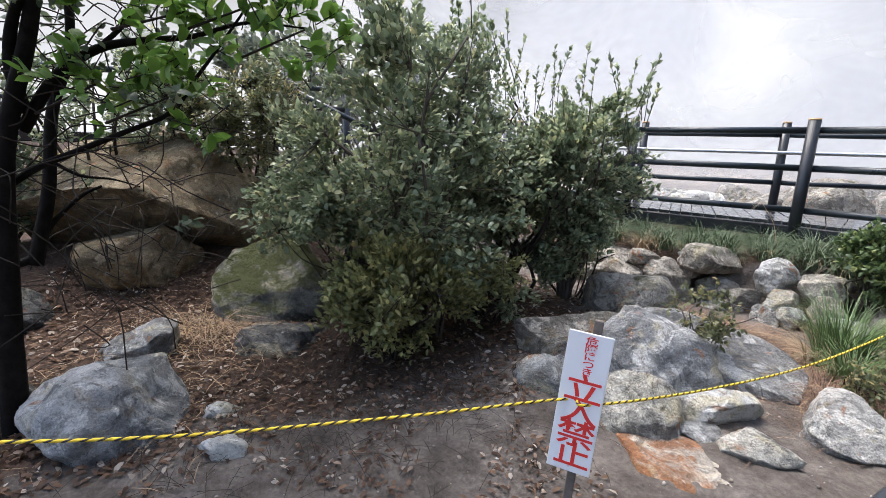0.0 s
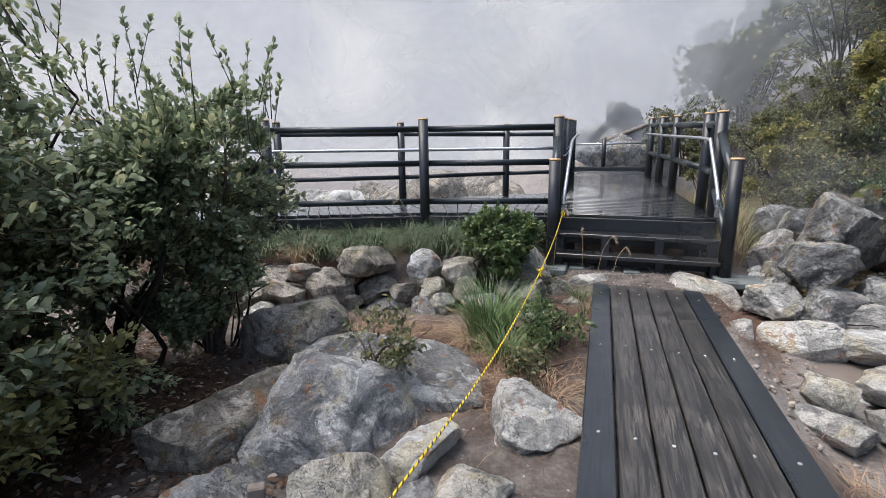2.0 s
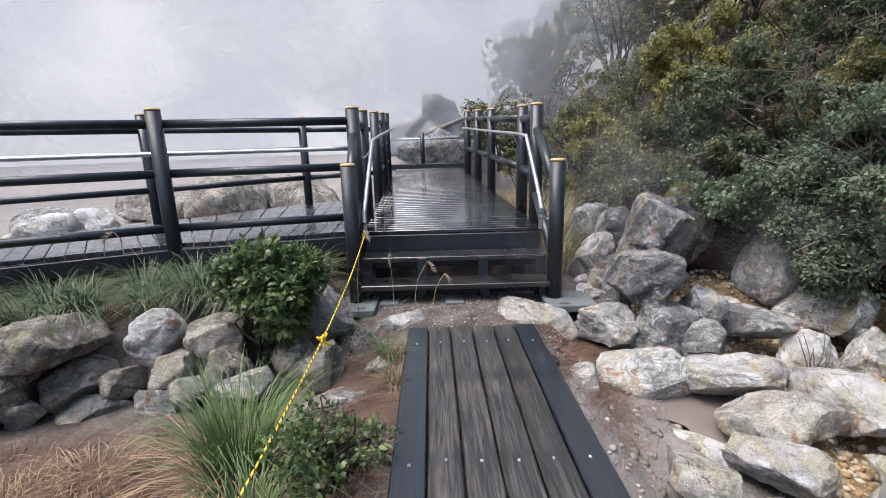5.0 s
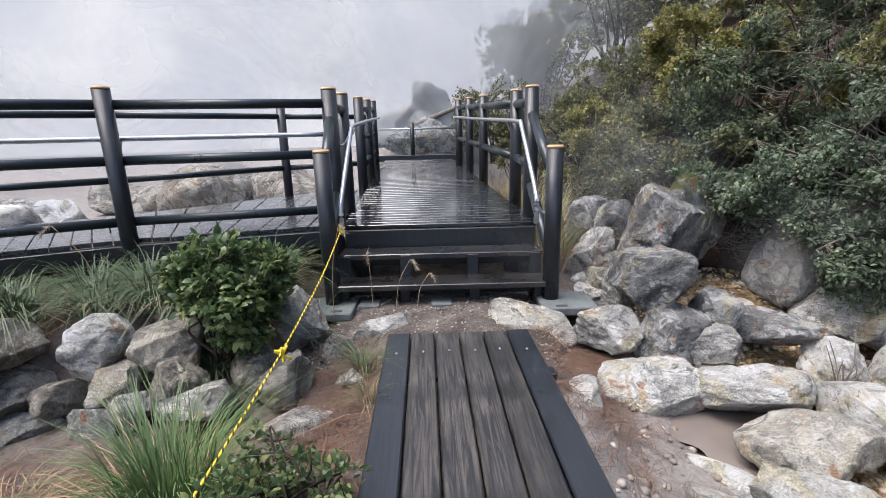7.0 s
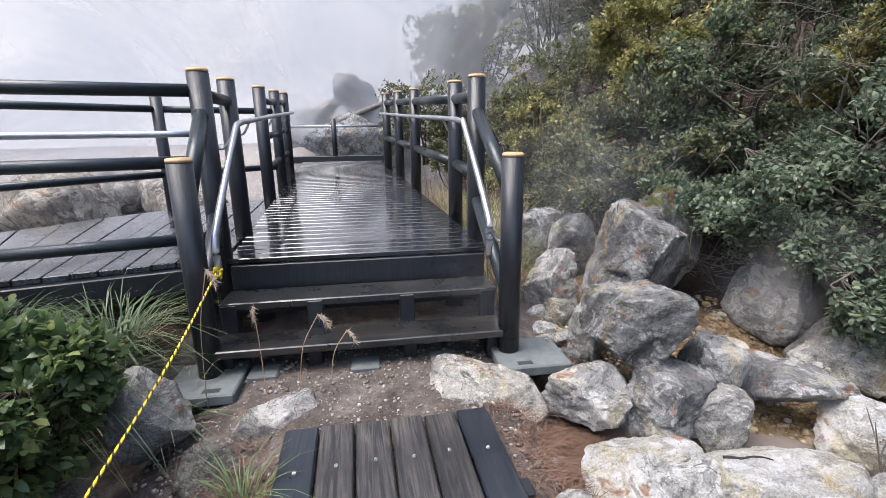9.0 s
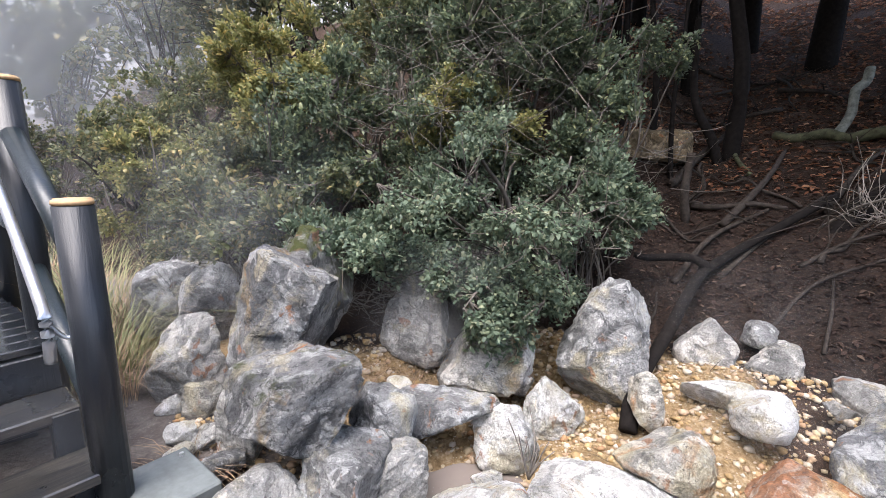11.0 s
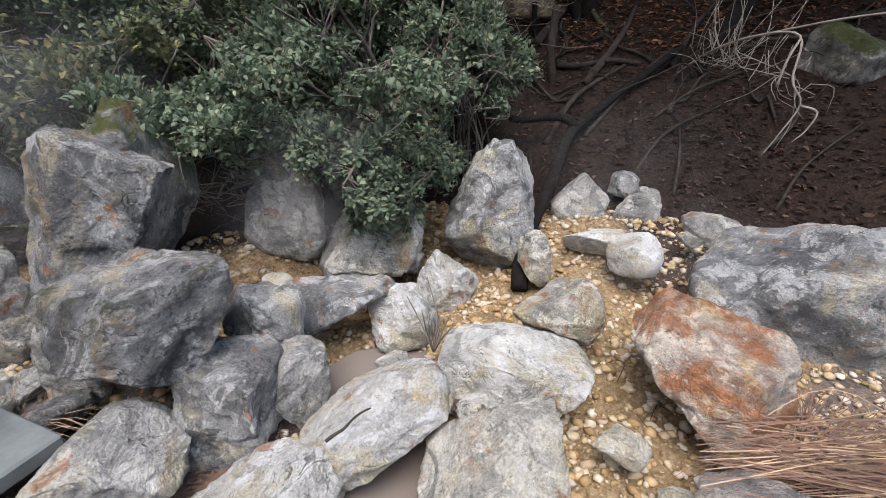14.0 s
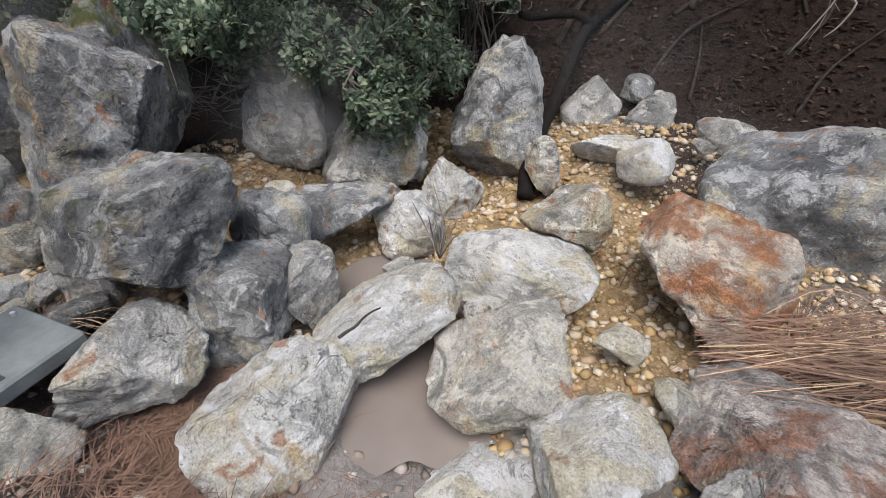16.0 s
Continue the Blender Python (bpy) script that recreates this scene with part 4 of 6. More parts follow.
def tri_mesh(name, V, Fc, mat):
    me = bpy.data.meshes.new(name)
    V, Fc = np.asarray(V, dtype=np.float32), np.asarray(Fc, dtype=np.int32)
    me.vertices.add(len(V))
    me.vertices.foreach_set("co", V.ravel())
    me.loops.add(Fc.size)
    me.loops.foreach_set("vertex_index", Fc.ravel())
    me.polygons.add(len(Fc))
    me.polygons.foreach_set("loop_start", np.arange(0, Fc.size, Fc.shape[1], dtype=np.int32))
    me.materials.append(mat)
    me.update(calc_edges=True)
    me.validate()
    return me


def unit(a):
    return a / np.maximum(np.linalg.norm(a, axis=-1, keepdims=True), 1e-9)


def leaves_on(rng, starts, ends, per, leaf, spread, upward):
    """Leaves along straight twigs, denser to their tips."""
    n = len(starts)
    t = np.sqrt(rng.uniform(0.08, 1.0, (n, per)))
    d = unit(ends - starts)
    base = starts[:, None] + (ends - starts)[:, None] * t[..., None]
    base = base + rng.normal(size=base.shape) * spread * 0.25
    out = rng.normal(size=base.shape)
    out -= (out * d[:, None]).sum(-1, keepdims=True) * d[:, None]
    ax = unit(unit(out) * 0.8 + d[:, None] * 0.75 + np.array([0, 0, upward]) + rng.normal(size=base.shape) * 0.25)
    base, ax = base.reshape(-1, 3), ax.reshape(-1, 3)
    sd = unit(np.cross(ax, rng.normal(size=ax.shape) * 0.55 + np.array([0, 0, 1.0])))
    ln = leaf * rng.uniform(0.6, 1.25, len(base))
    return leaf_arrays(base, ax, sd, ln, ln * rng.uniform(0.42, 0.58, len(base)))


def shrub(name, label, category, root, centre, radii, stems, twigs, per, leaf, mat, seed, bark=None, upward=0.35, spikes=0, hollow=0.35, twig_len=0.3, low=-0.9, group="", clump=0.8):
    """A bush: stems from the root, twigs off them, leaves on the twigs; spikes are long upright shoots on top."""
    bark = bark or M_BARK
    rng = np.random.RandomState(seed)
    root, centre, radii = np.array(root, float), np.array(centre, float), np.array(radii, float) * 1.2
    plant = thing(name, label, category, *root, group=group)
    inner = unit(rng.normal(size=(stems, 3)))
    inner[:, 2] = np.abs(inner[:, 2]) * 0.9 - 0.1
    heads = centre + inner * radii * rng.uniform(0.45, 0.85, (stems, 1))
    lines, pts = [], []
    for h in heads:
        start = root + np.array([rng.normal() * 0.05, rng.normal() * 0.05, -0.05])
        m1 = start * 0.66 + h * 0.34 + rng.normal(size=3) * 0.07 + np.array([0, 0, 0.06])
        m2 = start * 0.3 + h * 0.7 + rng.normal(size=3) * 0.07 + np.array([0, 0, 0.04])
        sp = spline([start, m1, m2, h], 4)
        r0 = min(0.032, 0.002 + 0.024 * radii.max() * rng.uniform(0.5, 1.1))
        lines.append(([p - Vector(root) for p in sp], [r0 * (1 - 0.8 * i / len(sp)) for i in range(len(sp))]))
        pts += [np.array(p) for p in sp[3:]]
    pts = np.array(pts)
    lobes = max(10, int(twigs / 45))
    lobe = unit(rng.normal(size=(lobes * 3, 3)))
    lobe = lobe[lobe[:, 2] > low][:lobes]
    lobe_r = rng.uniform(0.24, 0.50, (len(lobe), 1)) * clump
    lobe_c = lobe * (rng.uniform(0.45, 1.0, (len(lobe), 1)) * (1.08 - lobe_r))
    pick = rng.randint(0, len(lobe), twigs)
    d = unit(rng.normal(size=(twigs, 3)))
    ends = centre + radii * (lobe_c[pick] + d * lobe_r[pick] * (hollow + (1 - hollow) * rng.uniform(0, 1, (twigs, 1)) ** 0.4))
    ends = ends[ends[:, 2] > (root[2] + 0.03 if low > -0.93 else 0.25)]
    near = pts[np.argmin(((ends[:, None] - pts[None]) ** 2).sum(-1), axis=1)]
    gap = ends - near
    dist = np.linalg.norm(gap, axis=1, keepdims=True)
    starts = ends - gap * np.minimum(1.0, twig_len / np.maximum(dist, 1e-6))
    ends = ends + rng.normal(size=ends.shape) * 0.03
    for s, e, q in zip(starts[::3], ends[::3], near[::3]):
        k = (q * 0.5 + s * 0.5) + np.array([0, 0, -0.02])
        lines.append(([Vector(q - root), Vector(k - root), Vector(s - root), Vector(e - root)], [0.006, 0.005, 0.004, 0.002]))
    if spikes:
        top = centre + unit(np.c_[rng.normal(size=(spikes, 2)) * 0.8, np.ones(spikes)]) * radii * 0.88
        tips = top + np.c_[rng.normal(size=(spikes, 2)) * 0.06, rng.uniform(0.2, 0.46, spikes)]
        for s, e in zip(top, tips):
            lines.append(([Vector(s - root), Vector(e - root)], [0.004, 0.002]))
    tubes("branchwork", lines, bark, plant, 3)
    V, Fc = leaves_on(rng, starts - root, ends - root, per, leaf, 0.06, upward)
    if spikes:
        V2, F2 = leaves_on(rng, top - root, tips - root, 15, leaf * 0.95, 0.0, 0.5)
        Fc = np.r_[Fc, F2 + len(V)]
        V = np.r_[V, V2]
    crown = new("crown", tri_mesh("crown", V, Fc, mat))
    crown.parent = plant
    return plant


def blades(rng, n, root, spread, length, width, droop, lean=(0, 0)):
    """Grass blades as arched tapering strips."""
    V, Fc = [], []
    for _ in range(n):
        a = rng.uniform(0, 2 * math.pi)
        r = spread * math.sqrt(rng.uniform(0, 1))
        p = Vector((root[0] + r * math.cos(a), root[1] + r * math.sin(a), root[2]))
        h = length * rng.uniform(0.55, 1.15)
        out = Vector((math.cos(a + rng.normal() * 0.5) + lean[0], math.sin(a + rng.normal() * 0.5) + lean[1], 0))
        side = Vector((-out.y, out.x, 0)).normalized() if out.length > 0.01 else Vector((1, 0, 0))
        dr = droop * rng.uniform(0.4, 1.3)
        o = len(V)
        for i in range(5):
            t = i / 4
            q = p + out * (h * dr * t * t * 0.8 + 0.06 * h * t) + Vector((0, 0, h * (t - 0.55 * dr * t * t * t)))
            w = width * (1 - t) ** 0.7 * 0.5 + 0.0004
            V += [q + side * w, q - side * w]
        for i in range(4):
            k = o + 2 * i
            Fc.append((k, k + 1, k + 3, k + 2))
    return V, Fc


def tuft(name, label, x, y, n, spread, length, width, droop, mat, seed, dry=0, z=None, lean=(0, 0), category="grass"):
    rng = np.random.RandomState(seed)
    g = thing(name, label, category, x, y, height(x, y) if z is None else z, group="grass tufts")
    V, Fc = blades(rng, n, (0, 0, -0.02), spread, length, width, droop, lean)
    ob = new("grass_foliage", mesh_of("grass_foliage", V, Fc, mat))
    ob.parent = g
    if dry:
        V, Fc = blades(rng, dry, (0, 0, -0.02), spread * 1.3, length * 0.75, width, 1.5, lean)
        ob = new("dry_foliage", mesh_of("dry_foliage", V, Fc, M_STRAW))
        ob.parent = g
        ob["label"] = "dry straw-coloured lower blades"
    return g


# ---- the bushes beside the start ----
BUSH = "dense evergreen bush with small glossy dark leaves"
shrub("bush", BUSH, "bush", (-2.85, 1.15, 0.1), (-2.88, 1.08, 1.38), (0.80, 0.92, 1.12), 18, 1350, 14, 0.052, L_START, 11, upward=0.65, spikes=30, low=-0.85, bark=M_TWIG2, clump=0.7)
shrub("bush", "low olive-green bush spreading over the ground", "bush", (-2.6, 1.2, 0.1), (-2.52, 1.2, 0.55), (0.48, 0.72, 0.45), 12, 900, 14, 0.046, L_WARM, 12, upward=0.6, low=-0.7, bark=M_TWIG2)
shrub("bush", "slender evergreen bush with upright shoots", "bush", (-2.95, 2.75, 0.1), (-2.90, 2.78, 1.20), (0.54, 0.56, 0.72), 16, 1000, 15, 0.05, L_START, 13, upward=0.65, spikes=24, low=-0.6, bark=M_TWIG2)
shrub("bush", BUSH, "bush", (-3.5, 1.9, 0.1), (-3.5, 1.9, 1.35), (0.6, 0.65, 0.95), 12, 800, 15, 0.052, L_START, 14, upward=0.65, spikes=14)
shrub("bush", "sprig of low evergreen leaves at the bush foot", "bush", (-2.75, 1.8, 0.1), (-2.75, 1.8, 0.35), (0.35, 0.4, 0.25), 8, 230, 13, 0.045, L_START, 15, low=-0.5)
shrub("bush", "grey-green shrub behind the umber boulder", "bush", (-4.9, 0.3, 0.4), (-4.75, 0.2, 1.65), (0.6, 0.75, 0.55), 12, 800, 15, 0.04, L_OLIVE, 16)
shrub("bush", "grey-green shrub behind the umber boulder", "bush", (-4.9, -0.9, 0.4), (-4.9, -0.8, 1.8), (0.6, 0.9, 0.6), 12, 500, 13, 0.045, L_START, 17)


shrub("bush", BUSH, "bush", (-3.15, 2.2, 0.1), (-3.15, 2.2, 0.95), (0.55, 0.6, 0.85), 12, 800, 15, 0.05, L_START, 18, upward=0.65, spikes=10)
shrub("bush", "leafy undergrowth below the slender bush", "bush", (-2.95, 2.85, 0.08), (-2.92, 2.85, 0.55), (0.46, 0.46, 0.46), 10, 460, 13, 0.042, L_START, 19, low=-0.8)


shrub("bush", "dark shrub behind the crooked tree", "bush", (-4.7, -1.7, 0.4), (-4.65, -1.7, 1.25), (0.6, 0.6, 0.75), 12, 420, 14, 0.05, L_DARK, 414, low=-0.9)
shrub("bush", "dark shrub behind the crooked tree", "bush", (-5.2, -0.5, 0.5), (-5.2, -0.6, 1.1), (0.6, 0.8, 0.6), 10, 420, 14, 0.05, L_OLIVE, 415, low=-0.9)
shrub("bush", "leafy sprays reaching over the mossy boulder", "bush", (-2.85, 0.85, 0.12), (-2.72, 0.45, 0.98), (0.26, 0.3, 0.22), 8, 220, 13, 0.05, L_START, 411, upward=0.6, low=-0.9)
# shrub added to fill the dark hollow
shrub("bush", "shrub filling the dark hollow under the walkway", "bush", (-4.1, 1.1, 0.3), (-4.1, 1.0, 0.95), (0.5, 0.65, 0.55), 10, 420, 14, 0.045, L_OLIVE, 412, low=-0.9)
shrub("bush", "low olive-green bush spreading over the ground", "bush", (-2.5, 0.95, 0.1), (-2.4, 0.85, 0.62), (0.32, 0.36, 0.34), 9, 330, 14, 0.046, L_WARM, 413, upward=0.6, low=-0.8)


# ---- the dark tree over the start ----
def start_tree():
    tree = thing("tree", "dark crooked evergreen tree with bright new leaves", "tree", -2.45, -0.95, 0.1)
    o = Vector((-2.45, -0.95, 0.1))
    limbs = [
        ([(-2.45, -0.95, 0.0), (-2.42, -0.9, 0.5), (-2.42, -0.86, 0.9), (-2.44, -0.8, 1.4), (-2.5, -0.66, 1.95), (-2.5, -0.6, 2.5)], 0.055, 0.022),
        ([(-2.52, -0.76, 1.46), (-2.50, -0.62, 1.68), (-2.46, -0.45, 1.81), (-2.42, -0.26, 1.86), (-2.37, -0.08, 1.89), (-2.30, 0.14, 1.96), (-2.21, 0.37, 1.95)], 0.026, 0.004),
        ([(-2.48, -0.88, 1.19), (-2.48, -0.73, 1.30), (-2.46, -0.59, 1.37), (-2.44, -0.40, 1.46), (-2.41, -0.20, 1.56), (-2.40, -0.09, 1.71), (-2.33, 0.01, 1.84), (-2.24, 0.12, 1.99)], 0.017, 0.005),
        ([(-2.65, -0.83, 0.84), (-2.72, -0.75, 1.20), (-2.79, -0.71, 1.55), (-2.84, -0.62, 1.84), (-2.87, -0.59, 2.22)], 0.032, 0.018),
        ([(-2.53, -0.75, 1.53), (-2.51, -0.76, 1.73), (-2.49, -0.72, 1.91), (-2.47, -0.63, 2.10)], 0.03, 0.015),
        ([(-2.61, -0.96, 0.84), (-2.65, -0.83, 0.88), (-2.70, -0.76, 1.02), (-2.74, -0.64, 1.15), (-2.76, -0.55, 1.20)], 0.022, 0.006),
        ([(-2.64, -0.70, 1.32), (-2.65, -0.61, 1.26), (-2.67, -0.49, 1.24), (-2.69, -0.38, 1.20)], 0.009, 0.003),
        ([(-2.46, -0.45, 1.81), (-2.45, -0.32, 1.95), (-2.43, -0.26, 2.09)], 0.012, 0.005),
    ]
    for k, (pts, r0, r1) in enumerate(limbs):
        sp = spline([Vector(p) - o for p in pts], 7)
        v, f = tube_arrays(sp, [r0 + (r1 - r0) * i / (len(sp) - 1) for i in range(len(sp))], 9)
        b = new("trunk" if k == 0 else "limb", mesh_of("limb", v, f, M_BARK_WET, True))
        b.parent = tree
    rng = np.random.RandomState(5)
    spots = np.array([(-2.1, 0.35, 1.92), (-2.15, 0.15, 2.0), (-2.2, -0.1, 1.95), (-2.25, -0.35, 2.05), (-2.05, 0.25, 2.15), (-2.3, -0.45, 1.65), (-2.35, -0.2, 1.62), (-2.3, -0.75, 2.0)])
    S, E = [], []
    for c in spots:
        for _ in range(18):
            s = c + rng.normal(size=3) * (0.11, 0.13, 0.09)
            S.append(s)
            E.append(s + unit(rng.normal(size=3) + np.array([0, 0.2, 0.3])) * 0.10)
    S, E = np.array(S) - np.array(o), np.array(E) - np.array(o)
    V, Fc = leaves_on(rng, S, E, 6, 0.085, 0.02, 0.3)
    c = new("crown", tri_mesh("crown", V, Fc, L_BRIGHT))
    c.parent = tree
    c["label"] = "bright green young leaves"
    tw = [([Vector(a), Vector(b)], [0.003, 0.002]) for a, b in zip(S, E)]
    for c0 in spots:
        tw.append(([Vector(c0) - o, Vector(c0) - o + Vector((rng.normal() * 0.1, -0.25, -0.12))], [0.004, 0.006]))
    tubes("twigwork", tw, M_BARK, tree, 4)["kind"] = "stuff"
    S = np.array([(-2.7, -0.9, 2.3)]) + rng.normal(size=(330, 3)) * (0.45, 0.6, 0.4) - np.array(o)
    E = S + unit(rng.normal(size=S.shape)) * 0.16
    V, Fc = leaves_on(rng, S, E, 9, 0.055, 0.03, 0.2)
    c = new("crown", tri_mesh("crown", V, Fc, L_DARK))
    c.parent = tree
    # unseen upper crown, added above the view to shade the bush and ground
    S = np.array([(-2.9, -0.2, 3.1)]) + rng.normal(size=(330, 3)) * (0.8, 0.8, 0.28) - np.array(o)
    E = S + unit(rng.normal(size=S.shape)) * 0.2
    V, Fc = leaves_on(rng, S, E, 9, 0.09, 0.04, 0.2)
    c = new("crown", tri_mesh("crown", V, Fc, L_DARK))
    c.parent = tree
    lines = []
    for _ in range(190):
        p = Vector((rng.uniform(-3.2, -2.2), rng.uniform(-1.2, -0.1), rng.uniform(0.6, 2.3))) - o
        q = p + Vector((rng.normal() * 0.15, rng.normal() * 0.22, rng.normal() * 0.2))
        lines.append((spline([p, (p + q) / 2 + Vector((rng.normal() * 0.05, rng.normal() * 0.05, rng.normal() * 0.05)), q], 3), [0.003] * 7))
    tubes("bare_twigwork", lines, M_BARK, tree, 4)["kind"] = "stuff"


start_tree()

# ---- the bush and grasses before the walkway ----
shrub("bush", "rounded glossy evergreen bush before the stairs", "bush", (-1.45, 4.75, 0.25), (-1.40, 4.72, 0.58), (0.34, 0.32, 0.35), 14, 560, 13, 0.056, L_GLOSS, 21, low=-0.9, hollow=0.3, clump=0.75)
shrub("small_plant", "small leafy sapling growing between the slabs", "plant", (-1.55, 2.62, 0.18), (-1.55, 2.62, 0.45), (0.22, 0.22, 0.22), 7, 60, 9, 0.04, L_OLIVE, 22, M_STAKE, hollow=0.2)
shrub("small_plant", "grey-green low plant beside the boardwalk", "plant", (-0.80, 3.55, 0.08), (-0.80, 3.55, 0.30), (0.24, 0.30, 0.24), 9, 170, 10, 0.034, L_GLOSS, 23)
shrub("small_plant", "low leafy plant at the boardwalk edge", "plant", (-0.85, 3.15, 0.08), (-0.85, 3.1, 0.18), (0.16, 0.16, 0.12), 6, 60, 9, 0.032, L_OLIVE, 24)
tuft("grass_tuft", "large tuft of fine green grass with dry base", -1.25, 3.72, 520, 0.14, 0.62, 0.006, 0.55, M_GRASS, 31, 160)
tuft("grass_tuft", "clump of green grass beside the rope", -1.05, 3.35, 200, 0.10, 0.35, 0.005, 0.8, M_GRASS, 32, 90)
for k, (x, y, n, l) in enumerate(((-1.85, 5.30, 330, 0.60), (-2.15, 5.22, 300, 0.55), (-2.9, 4.95, 240, 0.45), (-3.4, 4.65, 220, 0.45), (-3.9, 4.4, 200, 0.42), (-1.6, 5.35, 260, 0.55), (-2.5, 5.12, 180, 0.42), (-1.2, 5.35, 120, 0.42), (-1.75, 5.05, 200, 0.5), (-3.15, 4.8, 160, 0.38), (-2.05, 5.55, 260, 0.5), (-2.7, 5.38, 260, 0.48), (-3.25, 5.12, 260, 0.48), (-3.8, 4.85, 240, 0.46), (-4.35, 4.5, 240, 0.46), (-4.9, 4.1, 220, 0.45), (-2.35, 5.4, 220, 0.45), (-1.5, 5.6, 220, 0.5))):
    tuft("sedge_clump", "arching dark green sedge under the walkway edge", x, y, n, 0.12, l, 0.008, 1.2, M_SEDGE, 40 + k, 20)
tuft("sedge_clump", "yellowed sedge clump by the terrace wall", -3.55, 4.45, 90, 0.10, 0.32, 0.009, 1.2, M_STRAW, 55)
tuft("grass_tuft", "thin green grass at the boardwalk end", -0.68, 4.72, 60, 0.06, 0.28, 0.005, 0.9, M_GRASS, 56)
tuft("grass_tuft", "thin green grass at the boardwalk end", -0.60, 4.4, 40, 0.05, 0.22, 0.004, 0.9, M_GRASS, 57, 20)
for k, (x, y, l, n) in enumerate(((1.05, 2.55, 0.26, 160), (1.35, 2.75, 0.28, 200), (0.75, 2.75, 0.2, 120), (2.02, 3.08, 0.36, 200), (1.65, 2.6, 0.4, 200), (-1.0, 3.05, 0.22, 140), (-0.72, 2.95, 0.2, 120), (-1.75, 3.55, 0.2, 150), (-2.3, 3.6, 0.2, 160), (-2.75, 3.5, 0.18, 130), (-2.05, 3.85, 0.16, 130), (-2.6, 3.95, 0.16, 120), (-1.45, 3.95, 0.2, 120), (-3.2, -0.15, 0.30, 60), (-3.3, -0.3, 0.26, 50), (0.95, 5.75, 0.22, 100))):
    tuft("dry_grass", "dry straw-brown grass lying on the soil", x, y, n, 0.16, l, 0.004, 1.8, M_STRAW if k % 2 == 0 or k > 12 else M_STRAW_RED, 60 + k)


def plume(x, y, z, hgt, lean, seed):
    """A pampas stalk with a feathery head."""
    rng = np.random.RandomState(seed)
    p = thing("pampas_stalk", "thin pampas grass stalk with a pale feathery head", "grass", x, y, z, group="pampas stalks")
    pts = spline([(0, 0, 0), (lean[0] * 0.3, lean[1] * 0.3, hgt * 0.6), (lean[0], lean[1], hgt)], 6)
    tubes("stem", [(pts, [0.0025] * len(pts))], M_STRAW, p, 4)
    V, Fc = [], []
    for _ in range(110):
        t = rng.uniform(0, 1)
        q = pts[-1] + Vector((lean[0], lean[1], -0.03)) * (0.35 * t) + Vector((0, 0, -0.06 * t * t))
        e = q + Vector(rng.normal(size=3) * 0.016) + Vector((lean[0], lean[1], -0.1)) * 0.14
        s = Vector((0.0012, 0.0012, 0))
        o = len(V)
        V += [q - s, q + s, e]
        Fc.append((o, o + 1, o + 2))
    h = new("head", mesh_of("head", V, Fc, M_PLUME))
    h.parent = p


M_PLUME = simple("pampas_head", (0.50, 0.40, 0.30), 0.9, 0, 0.2, 10, 0)
for k, (x, y, hh, lean) in enumerate(((-1.75, 5.1, 0.50, (-0.18, -0.1)), (-1.55, 5.15, 0.62, (0.1, -0.1)), (-1.9, 5.05, 0.42, (0.12, -0.15)), (-1.0, 5.35, 0.75, (0.10, -0.04)), (-0.55, 5.35, 0.42, (0.12, 0.0)), (-0.70, 5.3, 0.5, (-0.02, 0.02)), (-0.4, 5.4, 0.3, (0.1, 0.0)), (-2.45, 5.15, 0.6, (-0.2, -0.05)))):
    plume(x, y, height(x, y), hh, lean, 90 + k)

# ---- the wooded bank ----
for k, (c, r) in enumerate((((2.56, 5.12, 0.60), (0.24, 0.2, 0.2)), ((2.42, 5.42, 0.80), (0.28, 0.22, 0.17)), ((2.12, 5.72, 0.92), (0.24, 0.2, 0.13)), ((2.75, 4.9, 0.72), (0.22, 0.2, 0.2)), ((2.35, 5.75, 0.78), (0.2, 0.2, 0.16)))):
    shrub("branch", "leafy evergreen branch hanging over the boulders", "branch", (3.25, 5.45, 0.75), c, r, 5, 110, 13, 0.038, L_BLUE, 420 + k, low=-0.95, group="hanging branches")
HILL = "spreading evergreen shrub on the wooded bank"
shrub("bush", "broad evergreen bush overhanging the boulders", "bush", (3.6, 5.7, 0.7), (3.1, 5.5, 1.15), (1.15, 0.85, 0.68), 30, 1250, 13, 0.040, L_BLUE, 101, low=-0.85, hollow=0.0, twig_len=0.5, clump=0.46, bark=M_TWIG2, upward=0.15)
shrub("bush", "low evergreen branches drooping over the boulders", "bush", (3.3, 5.3, 0.75), (2.9, 5.05, 0.68), (0.72, 0.34, 0.38), 14, 560, 13, 0.042, L_BLUE, 111, low=-0.95, clump=0.48, bark=M_TWIG2)
shrub("bush", "leafy branch reaching over the stone bed", "bush", (2.5, 6.3, 0.7), (2.2, 6.15, 0.95), (0.55, 0.35, 0.22), 8, 260, 13, 0.045, L_BLUE, 112)
shrub("bush", HILL, "bush", (3.3, 7.0, 1.1), (3.1, 6.9, 1.55), (1.0, 0.8, 0.8), 16, 1000, 15, 0.05, L_DARK, 102, clump=0.52, bark=M_TWIG2)
shrub("bush", HILL, "bush", (4.6, 6.3, 1.4), (4.3, 6.0, 2.3), (1.1, 0.9, 0.95), 16, 1100, 15, 0.055, L_DARK, 103, clump=0.52, bark=M_TWIG2)
shrub("bush", "yellow-green shrub on the wooded bank", "bush", (3.2, 8.4, 1.3), (3.0, 8.2, 2.35), (0.85, 0.8, 0.65), 14, 750, 15, 0.05, L_YELLOW, 104, clump=0.52, bark=M_TWIG2)
